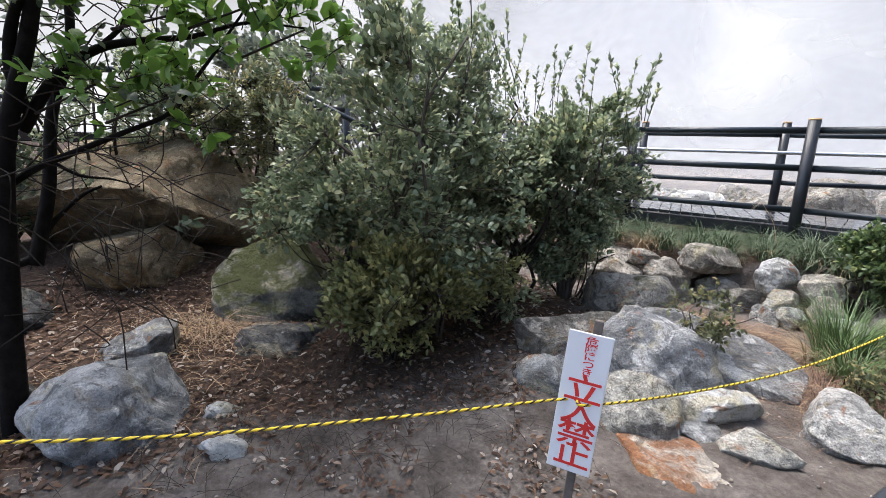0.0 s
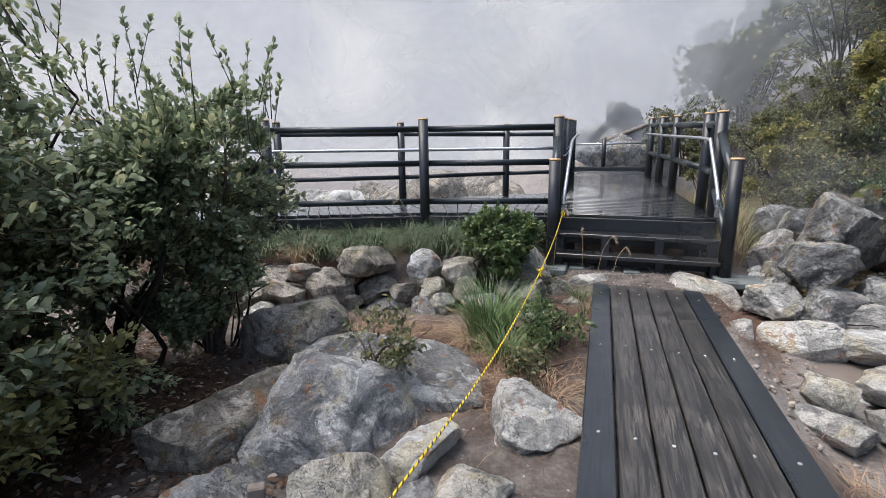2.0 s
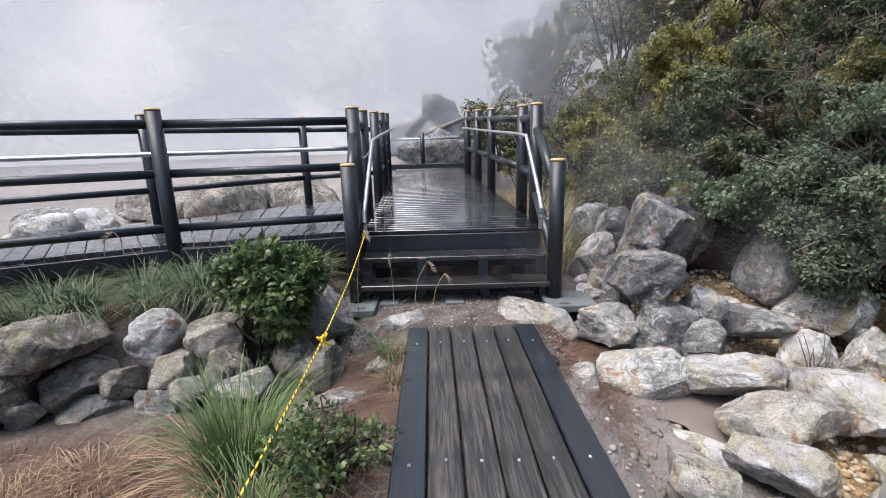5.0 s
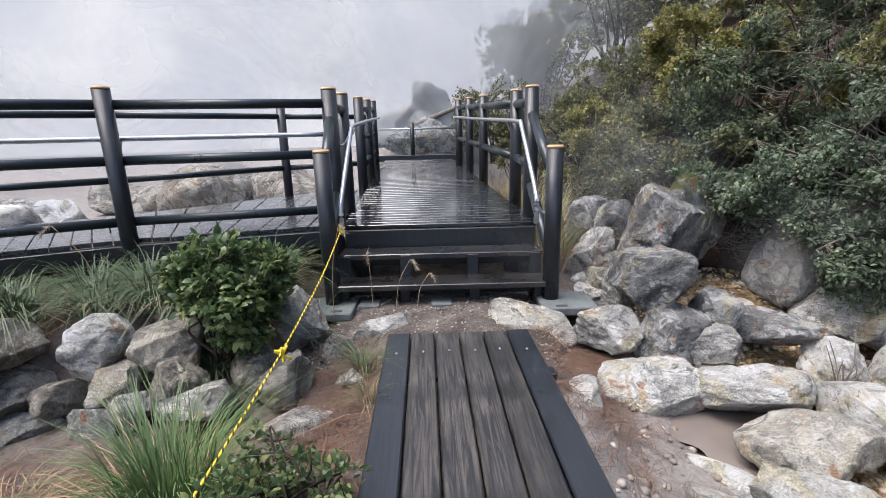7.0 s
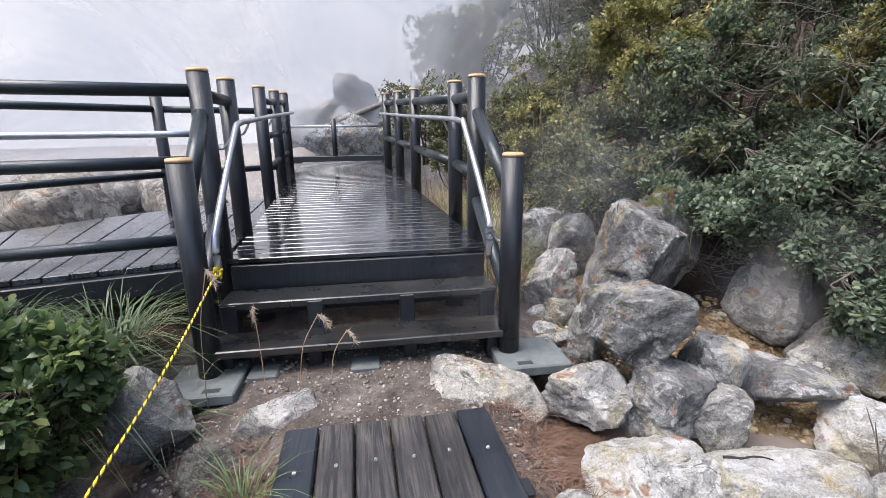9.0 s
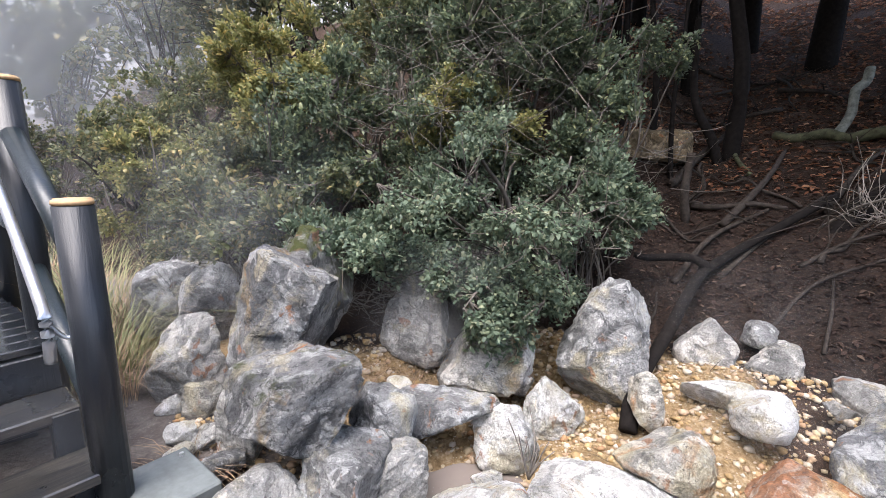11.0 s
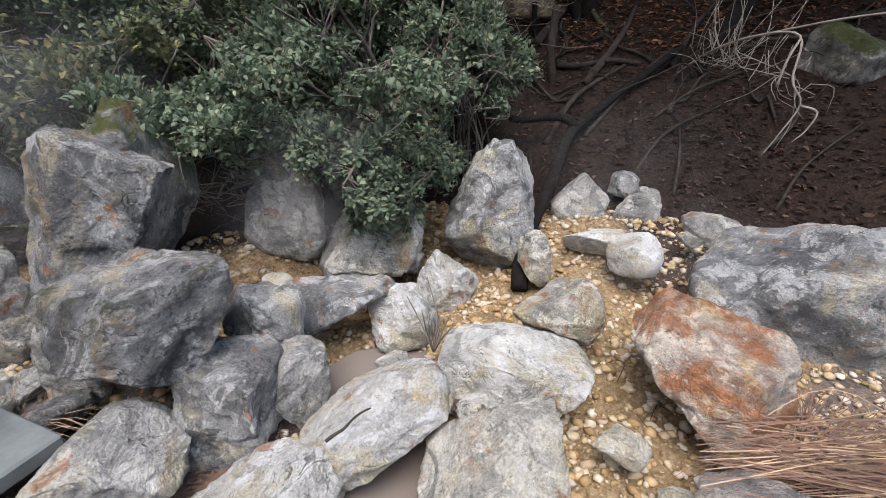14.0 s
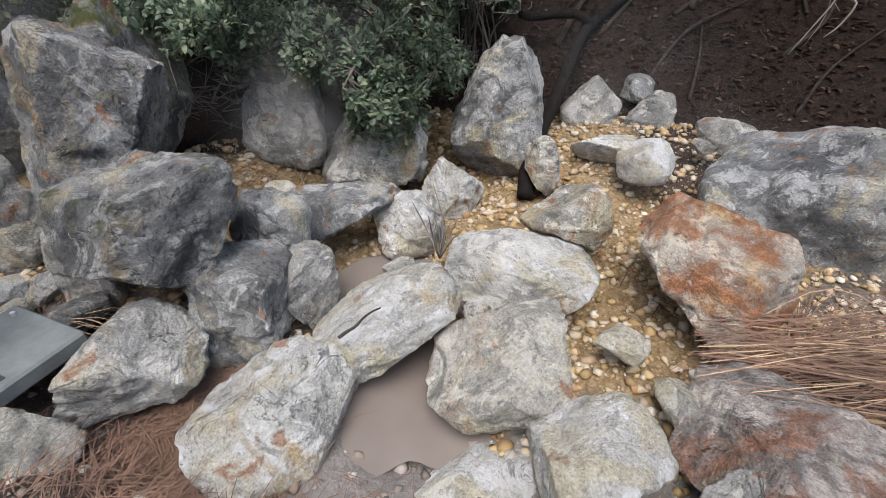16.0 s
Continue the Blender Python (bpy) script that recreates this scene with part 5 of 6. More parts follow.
shrub("bush", HILL, "bush", (4.6, 7.8, 1.7), (4.4, 7.6, 2.9), (1.2, 1.1, 0.9), 14, 800, 15, 0.055, L_OLIVE, 105, clump=0.52, bark=M_TWIG2)
shrub("bush", HILL, "bush", (2.4, 8.0, 0.8), (2.3, 8.0, 1.3), (0.7, 0.8, 0.6), 12, 600, 14, 0.045, L_OLIVE, 106)
shrub("bush", HILL, "bush", (2.2, 10.2, 0.9), (2.1, 10.2, 1.45), (0.85, 1.0, 0.65), 12, 700, 14, 0.05, L_OLIVE, 107)
shrub("bush", HILL, "bush", (0.9, 11.9, 0.9), (0.95, 11.9, 1.75), (0.85, 0.8, 0.75), 14, 800, 14, 0.05, L_OLIVE, 108, bark=M_TWIG2)
shrub("bush", HILL, "bush", (3.6, 11.5, 1.8), (3.8, 11.5, 2.3), (1.3, 1.3, 0.9), 12, 800, 14, 0.065, L_OLIVE, 109)
shrub("bush", HILL, "bush", (5.6, 10.0, 2.6), (5.5, 9.8, 3.8), (1.6, 1.6, 1.3), 12, 800, 14, 0.07, L_DARK, 110)
shrub("bush", HILL, "bush", (6.2, 7.0, 2.3), (5.9, 6.9, 3.5), (1.3, 1.3, 1.2), 12, 800, 14, 0.065, L_DARK, 113)
for k, (x, y, zc, rx, rz, mt) in enumerate(((2.05, 6.95, 0.95, 0.55, 0.4, L_OLIVE), (1.95, 7.9, 0.95, 0.5, 0.42, L_OLIVE), (3.9, 5.2, 1.3, 0.5, 0.4, L_BLUE), (2.7, 7.3, 1.2, 0.6, 0.5, L_DARK), (1.85, 9.0, 1.1, 0.6, 0.5, L_YELLOW), (1.35, 10.6, 1.1, 0.6, 0.55, L_OLIVE), (3.75, 6.3, 1.9, 0.7, 0.5, L_YELLOW), (5.0, 5.3, 2.3, 0.8, 0.6, L_DARK))):
    shrub("bush", "low mixed shrub at the foot of the bank", "bush", (x, y, height(x, y)), (x, y, zc), (rx, rx, rz), 10, 420, 14, 0.045, mt, 150 + k, hollow=0.2, twig_len=0.35, low=-0.8, clump=0.52, bark=M_TWIG2)
for k, (x, y, zc, rx, rz, mt) in enumerate(((2.9, 5.95, 0.95, 0.6, 0.42, L_BLUE), (3.7, 4.95, 1.1, 0.42, 0.4, L_BLUE), (3.5, 6.2, 1.6, 0.7, 0.5, L_DARK), (4.2, 5.4, 1.75, 0.6, 0.55, L_DARK), (2.4, 6.7, 1.1, 0.6, 0.45, L_OLIVE), (2.2, 7.5, 1.15, 0.65, 0.5, L_OLIVE), (3.2, 7.6, 1.9, 0.8, 0.6, L_OLIVE), (4.2, 6.8, 2.4, 0.8, 0.7, L_DARK), (5.2, 6.0, 2.9, 0.9, 0.7, L_DARK), (2.7, 9.3, 1.6, 0.8, 0.6, L_OLIVE), (4.0, 9.4, 2.5, 1.0, 0.8, L_OLIVE), (5.4, 8.3, 3.2, 1.1, 0.9, L_DARK), (1.5, 11.8, 1.3, 0.7, 0.5, L_OLIVE), (3.0, 13.0, 1.9, 1.1, 0.7, L_OLIVE), (4.9, 12.3, 3.0, 1.3, 1.0, L_OLIVE), (2.75, 7.75, 2.05, 0.55, 0.42, L_YELLOW), (2.0, 8.6, 1.5, 0.5, 0.4, L_YELLOW), (6.6, 8.6, 4.0, 1.3, 1.1, L_DARK))):
    shrub("bush", "tangled evergreen shrub covering the wooded bank", "bush", (x, y, height(x, y)), (x, y, zc), (rx, rx, rz), 12, 400, 14, 0.05, mt, 250 + k, hollow=0.15, twig_len=0.35, low=-0.9, clump=0.52, bark=M_TWIG2)


def bramble(x, y, z, spread, count, seed):
    """Bare pale twigs tangled in the bushes."""
    rng = np.random.RandomState(seed)
    b = thing("bare_branch", "bare pale twigs tangled among the leaves", "branch", x, y, z, group="bare twigs")
    lines = []
    for _ in range(count):
        p = Vector(rng.normal(size=3) * spread * 0.5)
        q = p + Vector(rng.normal(size=3) * spread * (0.6, 0.6, 0.45))
        m = (p + q) / 2 + Vector(rng.normal(size=3) * 0.06)
        lines.append((spline([p, m, q], 4), [0.0036 * (1 - 0.08 * i) for i in range(9)]))
    tubes("twigwork", lines, M_TWIG2, b, 4)["kind"] = "stuff"


for k, (x, y, z, s, c) in enumerate(((2.75, 5.25, 1.0, 0.35, 40), (3.2, 6.2, 1.9, 0.6, 80), (2.25, 6.1, 0.55, 0.25, 60), (3.7, 5.9, 2.3, 0.6, 90), (2.2, 7.0, 1.0, 0.4, 60), (3.3, 4.85, 1.0, 0.28, 40), (4.6, 4.9, 1.6, 0.4, 30), (2.6, 5.9, 0.7, 0.3, 50), (1.9, 7.2, 0.9, 0.3, 50))):
    bramble(x, y, z, s, c, 300 + k)
for k, (x, y, l) in enumerate(((0.95, 6.95, 0.75), (1.0, 7.4, 0.95), (1.02, 7.9, 1.0), (0.95, 8.5, 1.0), (0.85, 9.2, 0.95), (0.80, 6.7, 0.5), (1.2, 7.65, 0.9), (0.75, 10.0, 0.9))):
    tuft("dry_grass", "tall arching dry grass beside the deck", x, y, 260, 0.22, l, 0.006, 0.8, M_STRAW if k % 2 else M_PALEGRASS, 160 + k)
# after the first four, the leaf colour itself carries the haze
for k, (x, y, s) in enumerate(((2.4, 14.5, 1.6), (4.6, 15.5, 1.9), (6.8, 13.5, 2.0), (8.5, 17, 2.4), (5.8, 19.5, 2.3), (3.4, 18.5, 1.8), (9.0, 11.0, 2.2), (-13.8, 2.4, 2.4), (-15.0, 5.0, 2.2), (7.6, 22, 2.8), (4.6, 25, 2.6), (11, 25, 3.2), (8.0, 30, 3.4), (13, 19, 3.0))):
    zz = height(x, y)
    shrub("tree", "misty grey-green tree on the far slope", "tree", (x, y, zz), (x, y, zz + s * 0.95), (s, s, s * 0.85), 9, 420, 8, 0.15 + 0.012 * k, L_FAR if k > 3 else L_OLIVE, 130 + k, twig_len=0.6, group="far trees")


def wood_tree(x, y, hgt, r, lean, seed, crown=True):
    """A dark trunk with limbs and a shading crown of leaves."""
    rng = np.random.RandomState(seed)
    z = height(x, y)
    t = thing("tree", "dark slender trunk with a shading evergreen crown", "tree", x, y, z, group="trees of the bank")
    pts = [Vector((0, 0, -0.15))]
    for i in range(1, 6):
        u = i / 5
        pts.append(Vector((lean[0] * u + rng.normal() * 0.03, lean[1] * u + rng.normal() * 0.03, hgt * u)))
    sp = spline(pts, 5)
    r *= 0.75
    v, f = tube_arrays(sp, [r * (1.25 - 0.9 * i / len(sp)) for i in range(len(sp))], 9)
    b = new("trunk", mesh_of("trunk", v, f, M_BARK_WET, True))
    b.parent = t
    lines, heads = [], []
    for k in range(9):
        s = sp[int(len(sp) * rng.uniform(0.45, 0.98))]
        e = s + Vector((rng.normal() * 0.9, rng.normal() * 0.9, rng.uniform(0.1, 0.9)))
        lines.append((spline([s, (s + e) / 2 + Vector((0, 0, 0.12)), e], 4), [r * 0.35 * (1 - 0.09 * i) for i in range(9)]))
        heads.append(np.array(e))
    tubes("limbwork", lines, M_BARK_WET, t, 6)["kind"] = "stuff"
    if crown:
        # leaf mass added above the view, sized to shade the bank
        heads = np.array(heads)
        c = heads[rng.randint(0, len(heads), 900)] + rng.normal(size=(900, 3)) * (0.85, 0.85, 0.3) + np.array([0, 0, 0.9])
        e = c + unit(rng.normal(size=c.shape)) * 0.25
        V, Fc = leaves_on(rng, c, e, 6, 0.20, 0.06, 0.2)
        cr = new("crown", tri_mesh("crown", V, Fc, L_DARK))
        cr.parent = t
    return t


for k, (x, y, hh, r, lean) in enumerate(((6.32, 4.50, 4.6, 0.10, (-0.1, 0.15)), (6.20, 5.70, 4.2, 0.05, (0.1, 0.1)), (6.0, 5.25, 4.0, 0.045, (0.0, 0.3)), (6.69, 3.15, 4.4, 0.075, (0.1, 0.0)), (6.4, 2.2, 4.4, 0.09, (-0.4, 0.1)), (5.2, 1.2, 4.2, 0.09, (-0.3, 0.3)), (7.6, 5.3, 4.6, 0.10, (-0.3, 0.0)), (8.6, 3.9, 5.0, 0.20, (0.3, -0.3)), (7.2, 6.2, 4.4, 0.08, (0, 0)), (9.6, 4.9, 5.0, 0.16, (-0.4, 0)), (9.0, 6.5, 5.0, 0.14, (0, 0)), (9.0, 1.8, 5.0, 0.16, (0, 0)), (4.6, 0.2, 4.2, 0.09, (-0.2, 0.2)), (5.75, 4.95, 3.8, 0.03, (0.05, 0.1)))):
    wood_tree(x, y, hh, r, lean, 170 + k, k not in (0, 7, 9, 13))


def leaning_tree():
    """A dark trunk leaning far out to the side, forked low, beside a second one forked at its foot."""
    o = Vector((5.27, 3.43, 1.0))
    t = thing("tree", "dark trunk leaning steeply across the wooded slope", "tree", *o, group="trees of the bank")
    for pts, r0, r1, name in (([(5.12, 3.56, 0.85), (5.35, 3.34, 1.18), (5.62, 3.0, 1.72), (5.95, 2.58, 2.35), (6.3, 2.1, 3.2), (6.5, 1.8, 4.2)], 0.085, 0.05, "trunk"), ([(5.62, 3.0, 1.72), (5.9, 2.95, 2.2), (6.2, 2.85, 2.9), (6.3, 2.8, 3.8)], 0.05, 0.025, "limb"), ([(5.9, 2.65, 2.2), (6.1, 2.2, 2.4), (6.4, 1.7, 2.9)], 0.045, 0.02, "limb"), ([(5.3, 3.4, 1.1), (5.2, 3.1, 1.5), (5.1, 2.9, 2.2)], 0.014, 0.004, "limb")):
        sp = spline([Vector(p) - o for p in pts], 6)
        v, f = tube_arrays(sp, [r0 + (r1 - r0) * i / (len(sp) - 1) for i in range(len(sp))], 9)
        new(name, mesh_of(name, v, f, M_BARK_WET, True)).parent = t
    o = Vector((6.24, 4.6, 1.5))
    t = thing("tree", "slender dark trunk bending beside the forked tree", "tree", *o, group="trees of the bank")
    sp = spline([Vector(p) - o for p in ((6.26, 4.58, 1.4), (6.2, 4.68, 1.75), (6.2, 4.86, 2.1), (6.3, 4.95, 2.6), (6.3, 4.95, 4.2))], 6)
    v, f = tube_arrays(sp, [0.06 - 0.03 * i / len(sp) for i in range(len(sp))], 9)
    new("trunk", mesh_of("trunk", v, f, M_BARK_WET, True)).parent = t


leaning_tree()


def log_between(label, a, b, r0, r1, mat, seed, sag=0.02):
    """A fallen log or branch from a to b, slightly bent, with broken ends."""
    rng = np.random.RandomState(seed)
    a, b = Vector(a), Vector(b)
    t = thing("fallen_log", label, "log", *a, group="fallen logs")
    pts = [a.lerp(b, k / 5) - a + Vector(rng.normal(size=3) * sag) for k in range(6)]
    sp = spline(pts, 4)
    v, f = tube_arrays(sp, [(r0 + (r1 - r0) * i / (len(sp) - 1)) * rng.uniform(0.9, 1.1) for i in range(len(sp))], 9)
    new("trunk", mesh_of("trunk", v, f, mat, True)).parent = t
    return t


M_LOG = simple("mossy_log_bark", (0.06, 0.062, 0.035), 0.9, 0, 0.6, 14, 0.6, 0.2)
M_LOG_PALE = simple("lichened_log_bark", (0.16, 0.17, 0.15), 0.9, 0, 0.6, 14, 0.6, 0.2)
log_between("mossy fallen log lying across the slope", (6.63, 4.15, 1.80), (6.48, 3.05, 1.76), 0.05, 0.06, M_LOG, 1)
log_between("grey lichened log leaning on the mossy log", (6.62, 3.62, 1.80), (7.0, 3.42, 2.45), 0.05, 0.045, M_LOG_PALE, 2)
log_between("dark rotten branch lying on the leaf litter", (5.30, 4.62, 1.06), (5.33, 3.88, 1.12), 0.03, 0.022, M_BARK, 3)
log_between("broken dark stump standing in the litter", (5.09, 4.63, 0.80), (5.15, 4.66, 1.55), 0.045, 0.035, M_BARK, 4)
log_between("thin yellowed branch leaning on the trunk", (6.2, 4.44, 1.52), (5.9, 4.22, 1.35), 0.025, 0.02, M_LOG, 5)
log_between("dark root curling over the bank foot", (4.45, 4.29, 0.60), (4.05, 4.75, 0.75), 0.04, 0.025, M_BARK_WET, 6, 0.04)

# fallen limb with bleached twigs, and roots on the bank
limb = thing("fallen_limb", "dark fallen limb arching from the stones up the bank", "branch", 3.02, 4.43, 0.05)
o = Vector((3.02, 4.43, 0.05))
pts = spline([Vector(p) - o for p in ((2.66, 4.30, 0.02), (2.80, 4.33, 0.14), (3.05, 4.34, 0.24), (3.40, 4.31, 0.38), (3.75, 4.30, 0.52), (4.10, 4.30, 0.60), (4.40, 4.26, 0.66), (4.75, 4.02, 0.86), (5.08, 3.76, 1.06), (5.38, 3.54, 1.22))], 5)
tubes("limb", [(pts, [0.050 - 0.018 * i / len(pts) for i in range(len(pts))])], M_BARK_WET, limb, 8)
rng = np.random.RandomState(77)
tw = []
for base, n in (((4.24, 3.59, 1.15), 8), ((5.2, 3.5, 1.15), 14)):
    for _ in range(n):
        p = Vector(base) - o
        q = p + Vector((rng.normal() * 0.15 - 0.15, rng.normal() * 0.3 - 0.12, rng.normal() * 0.22))
        tw.append((spline([p, (p + q) / 2 + Vector((rng.normal() * 0.05, rng.normal() * 0.05, rng.normal() * 0.06)), q], 4), [0.006 * (1 - 0.08 * i) for i in range(9)]))
tubes("twigwork", tw, M_BARK, limb, 4)["kind"] = "stuff"
dead = thing("dead_branch", "bleached drooping dead branch with thin twigs", "branch", 4.01, 3.29, 1.32)
o = Vector((4.01, 3.29, 1.32))
lines = [(spline([Vector(p) - o for p in ((4.60, 3.62, 1.02), (4.20, 3.44, 1.22), (3.92, 3.24, 1.32), (3.72, 3.06, 1.32), (3.62, 3.06, 1.10), (3.58, 3.0, 0.98), (3.56, 3.06, 0.82), (3.56, 3.12, 0.68))], 5), [0.010 - 0.00018 * i for i in range(36)]),
         (spline([Vector(p) - o for p in ((3.58, 3.0, 0.97), (3.55, 2.92, 0.94), (3.54, 2.95, 0.84), (3.53, 3.0, 0.78))], 4), [0.008 - 0.0004 * i for i in range(13)]),
         (spline([Vector(p) - o for p in ((3.70, 3.06, 1.30), (3.66, 3.1, 1.2), (3.64, 3.12, 1.06))], 4), [0.007] * 9),
         (spline([Vector(p) - o for p in ((3.92, 3.24, 1.32), (3.7, 2.9, 1.40), (3.5, 2.6, 1.44))], 4), [0.006] * 9)]
for k in range(60):
    u = rng.uniform(0, 1)
    p = Vector((4.3, 3.5, 1.18)).lerp(Vector((3.6, 3.0, 1.1)), u) - o + Vector(rng.normal(size=3) * 0.03)
    q = p + Vector((rng.normal() * 0.10, rng.normal() * 0.16, rng.normal() * 0.14 + (0.22 if u < 0.6 else -0.02)))
    w = (p + q) / 2 + Vector(rng.normal(size=3) * 0.035)
    lines.append((spline([p, w, q], 3), [0.0028 - 0.0002 * i for i in range(7)]))
tubes("branch", lines, M_TWIG, dead, 5)["kind"] = "stuff"
for k, (xa, ya, xb, yb, r) in enumerate(((4.3, 4.5, 5.3, 4.0, 0.03), (4.4, 4.2, 5.6, 3.6, 0.022), (5.0, 4.3, 6.3, 4.0, 0.04), (4.0, 3.8, 4.8, 3.2, 0.016), (3.9, 3.5, 4.6, 3.5, 0.014), (4.2, 3.0, 4.9, 2.7, 0.016), (3.8, 2.9, 4.4, 2.4, 0.012), (5.3, 3.6, 6.4, 3.2, 0.03), (3.5, 4.7, 4.2, 4.6, 0.015), (4.6, 3.7, 5.2, 3.0, 0.018), (5.6, 4.9, 6.8, 4.6, 0.05))):
    mx, my = (xa + xb) / 2 + 0.08 * math.sin(k), (ya + yb) / 2 + 0.1 * math.cos(2 * k)
    pts = spline([(x, y, height(x, y) + r * 0.8 + dz) for x, y, dz in ((xa, ya, 0), (mx, my, 0.03), (xb, yb, 0.0))], 6)
    c = pts[0].copy()
    st = thing("fallen_branch", "dark dead branch lying on the leaf litter", "branch", *c, group="fallen branches")
    tubes("stem", [([p - c for p in pts], [r * (1 - 0.04 * i) for i in range(len(pts))])], M_BARK, st, 6)
sap = thing("dead_sapling", "thin bleached dead sapling between the white stones", "branch", 2.02, 4.56, -0.03)
lines = []
for k in range(9):
    q = Vector((rng.normal() * 0.07, rng.normal() * 0.07, rng.uniform(0.16, 0.36)))
    lines.append((spline([Vector((0, 0, 0)), q * 0.5 + Vector((rng.normal() * 0.02, rng.normal() * 0.02, 0)), q], 4), [0.006 * (1 - 0.08 * i) for i in range(9)]))
tubes("stem", lines, M_TWIG, sap, 4)["kind"] = "stuff"


# ---- loose stuff on the ground ----
L_RUST = leaf_material("rusty_dead_leaf", (0.12, 0.05, 0.027), (0.33, 0.15, 0.08), (0.46, 0.27, 0.16), 0.6)


def scatter_leaves(name, label, n, x0, x1, y0, y1, size, mat, seed, keep):
    rng = np.random.RandomState(seed)
    pts = []
    while len(pts) < n:
        x, y = rng.uniform(x0, x1), rng.uniform(y0, y1)
        if keep(x, y):
            pts.append((x, y, height(x, y) + rng.uniform(0.004, 0.018)))
    base = np.array(pts)
    a = rng.uniform(0, 2 * math.pi, n)
    ax = unit(np.c_[np.cos(a), np.sin(a), rng.normal(size=n) * 0.25])
    sd = unit(np.cross(ax, np.array([0, 0, 1.0]) + rng.normal(size=(n, 3)) * 0.35))
    ln = size * rng.uniform(0.5, 1.3, n)
    V, Fc = leaf_arrays(base, ax, sd, ln, ln * 0.42, 0.3)
    return tagged(new(name, tri_mesh(name, V, Fc, mat)), label, "leaves", kind="stuff")


scatter_leaves("leaf_litter", "brown dead leaves scattered on dark soil", 11000, -4.2, -1.3, -1.2, 2.9, 0.045, L_LITTER, 201, lambda x, y: x < -1.9 + 0.25 * noise.noise(Vector((x * 2, y * 2, 0))) + 0.3 * smooth(1.2, 2.2, y))
scatter_leaves("leaf_litter", "thin scatter of brown dead leaves on bare soil", 1500, -2.2, -0.75, -1.0, 1.7, 0.036, L_LITTER, 203, lambda x, y: noise.noise(Vector((x * 2.3, y * 2.3, 4))) > -0.05)
scatter_leaves("leaf_litter", "rusty dead leaves and needles on the upper slope", 19000, 5.6, 12.5, 0.5, 7.5, 0.075, L_RUST, 204, lambda x, y: noise.noise(Vector((x * 1.3, y * 1.3, 7))) > -0.3)
scatter_leaves("leaf_litter", "damp brown dead leaves covering the wooded bank, tree shade in their colour", 16000, 3.0, 7.5, 1.5, 6.5, 0.05, L_BANK, 202, lambda x, y: x - foot(y) > 0.1)


def scatter_stones(name, label, n, x0, x1, y0, y1, lo, hi, mat, seed, keep):
    rng = np.random.RandomState(seed)
    bm = bmesh.new()
    bmesh.ops.create_icosphere(bm, subdivisions=1, radius=1.0)
    unitv = np.array([v.co for v in bm.verts])
    tri = np.array([[v.index for v in f.verts] for f in bm.faces])
    bm.free()
    V, Fc = [], []
    k = 0
    while k < n:
        x, y = rng.uniform(x0, x1), rng.uniform(y0, y1)
        if not keep(x, y):
            continue
        s = lo + (hi - lo) * rng.uniform() ** 3
        j = unitv * (1 + rng.normal(size=(len(unitv), 1)) * 0.24) * (s, s * rng.uniform(0.6, 1), s * rng.uniform(0.45, 0.8))
        a = rng.uniform(0, 6.28)
        rot = np.array([[math.cos(a), -math.sin(a), 0], [math.sin(a), math.cos(a), 0], [0, 0, 1]])
        Fc.append(tri + k * len(unitv))
        V.append(j @ rot.T + (x, y, height(x, y) + s * 0.25))
        k += 1
    return tagged(new(name, tri_mesh(name, np.concatenate(V), np.concatenate(Fc), mat)), label, "gravel", kind="stuff")


def pebble_material(name, *cols):
    n = Nodes(name, rough=0.75)
    g = n.add("ShaderNodeNewGeometry").outputs["Random Per Island"]
    c = n.ramp(g, *[(i / (len(cols) - 1), q) for i, q in enumerate(cols)])
    c = n.mix(0.4, c, n.ramp(n.noise(n.where(), 60, 5, 0.7), (0.3, 0.3), (0.7, 0.7)), "OVERLAY")
    return n.done(c)


M_GRAVEL = pebble_material("ochre_gravel", (0.20, 0.13, 0.055), (0.38, 0.26, 0.12), (0.42, 0.33, 0.20), (0.46, 0.41, 0.33), (0.28, 0.15, 0.06), (0.56, 0.51, 0.43))
M_GREYGRAVEL = pebble_material("mixed_gravel", (0.10, 0.085, 0.07), (0.22, 0.19, 0.16), (0.32, 0.29, 0.26), (0.15, 0.11, 0.08), (0.45, 0.42, 0.38))
scatter_stones("gravel", "ochre sulphur-stained gravel between the boulders", 13000, 1.0, 3.7, 2.6, 6.2, 0.004, 0.030, M_GRAVEL, 211, lambda x, y: x - foot(y) < 0.1 and x > 1.3 - 0.35 * smooth(5, 6, y) + 0.2 * noise.noise(Vector((x * 3, y * 3, 1))))
scatter_stones("gravel", "mixed brown gravel before the stairs", 3200, -1.2, 1.1, 4.7, 5.9, 0.003, 0.015, M_GREYGRAVEL, 212, lambda x, y: True)
scatter_stones("gravel", "small stones and grit on the bare soil", 1400, -2.6, 0.4, -0.6, 3.4, 0.002, 0.013, M_GREYGRAVEL, 213, lambda x, y: True)
scatter_stones("gravel", "grey grit beside the muddy creek", 500, 0.45, 1.4, 3.0, 5.3, 0.005, 0.03, M_GREYGRAVEL, 214, lambda x, y: True)


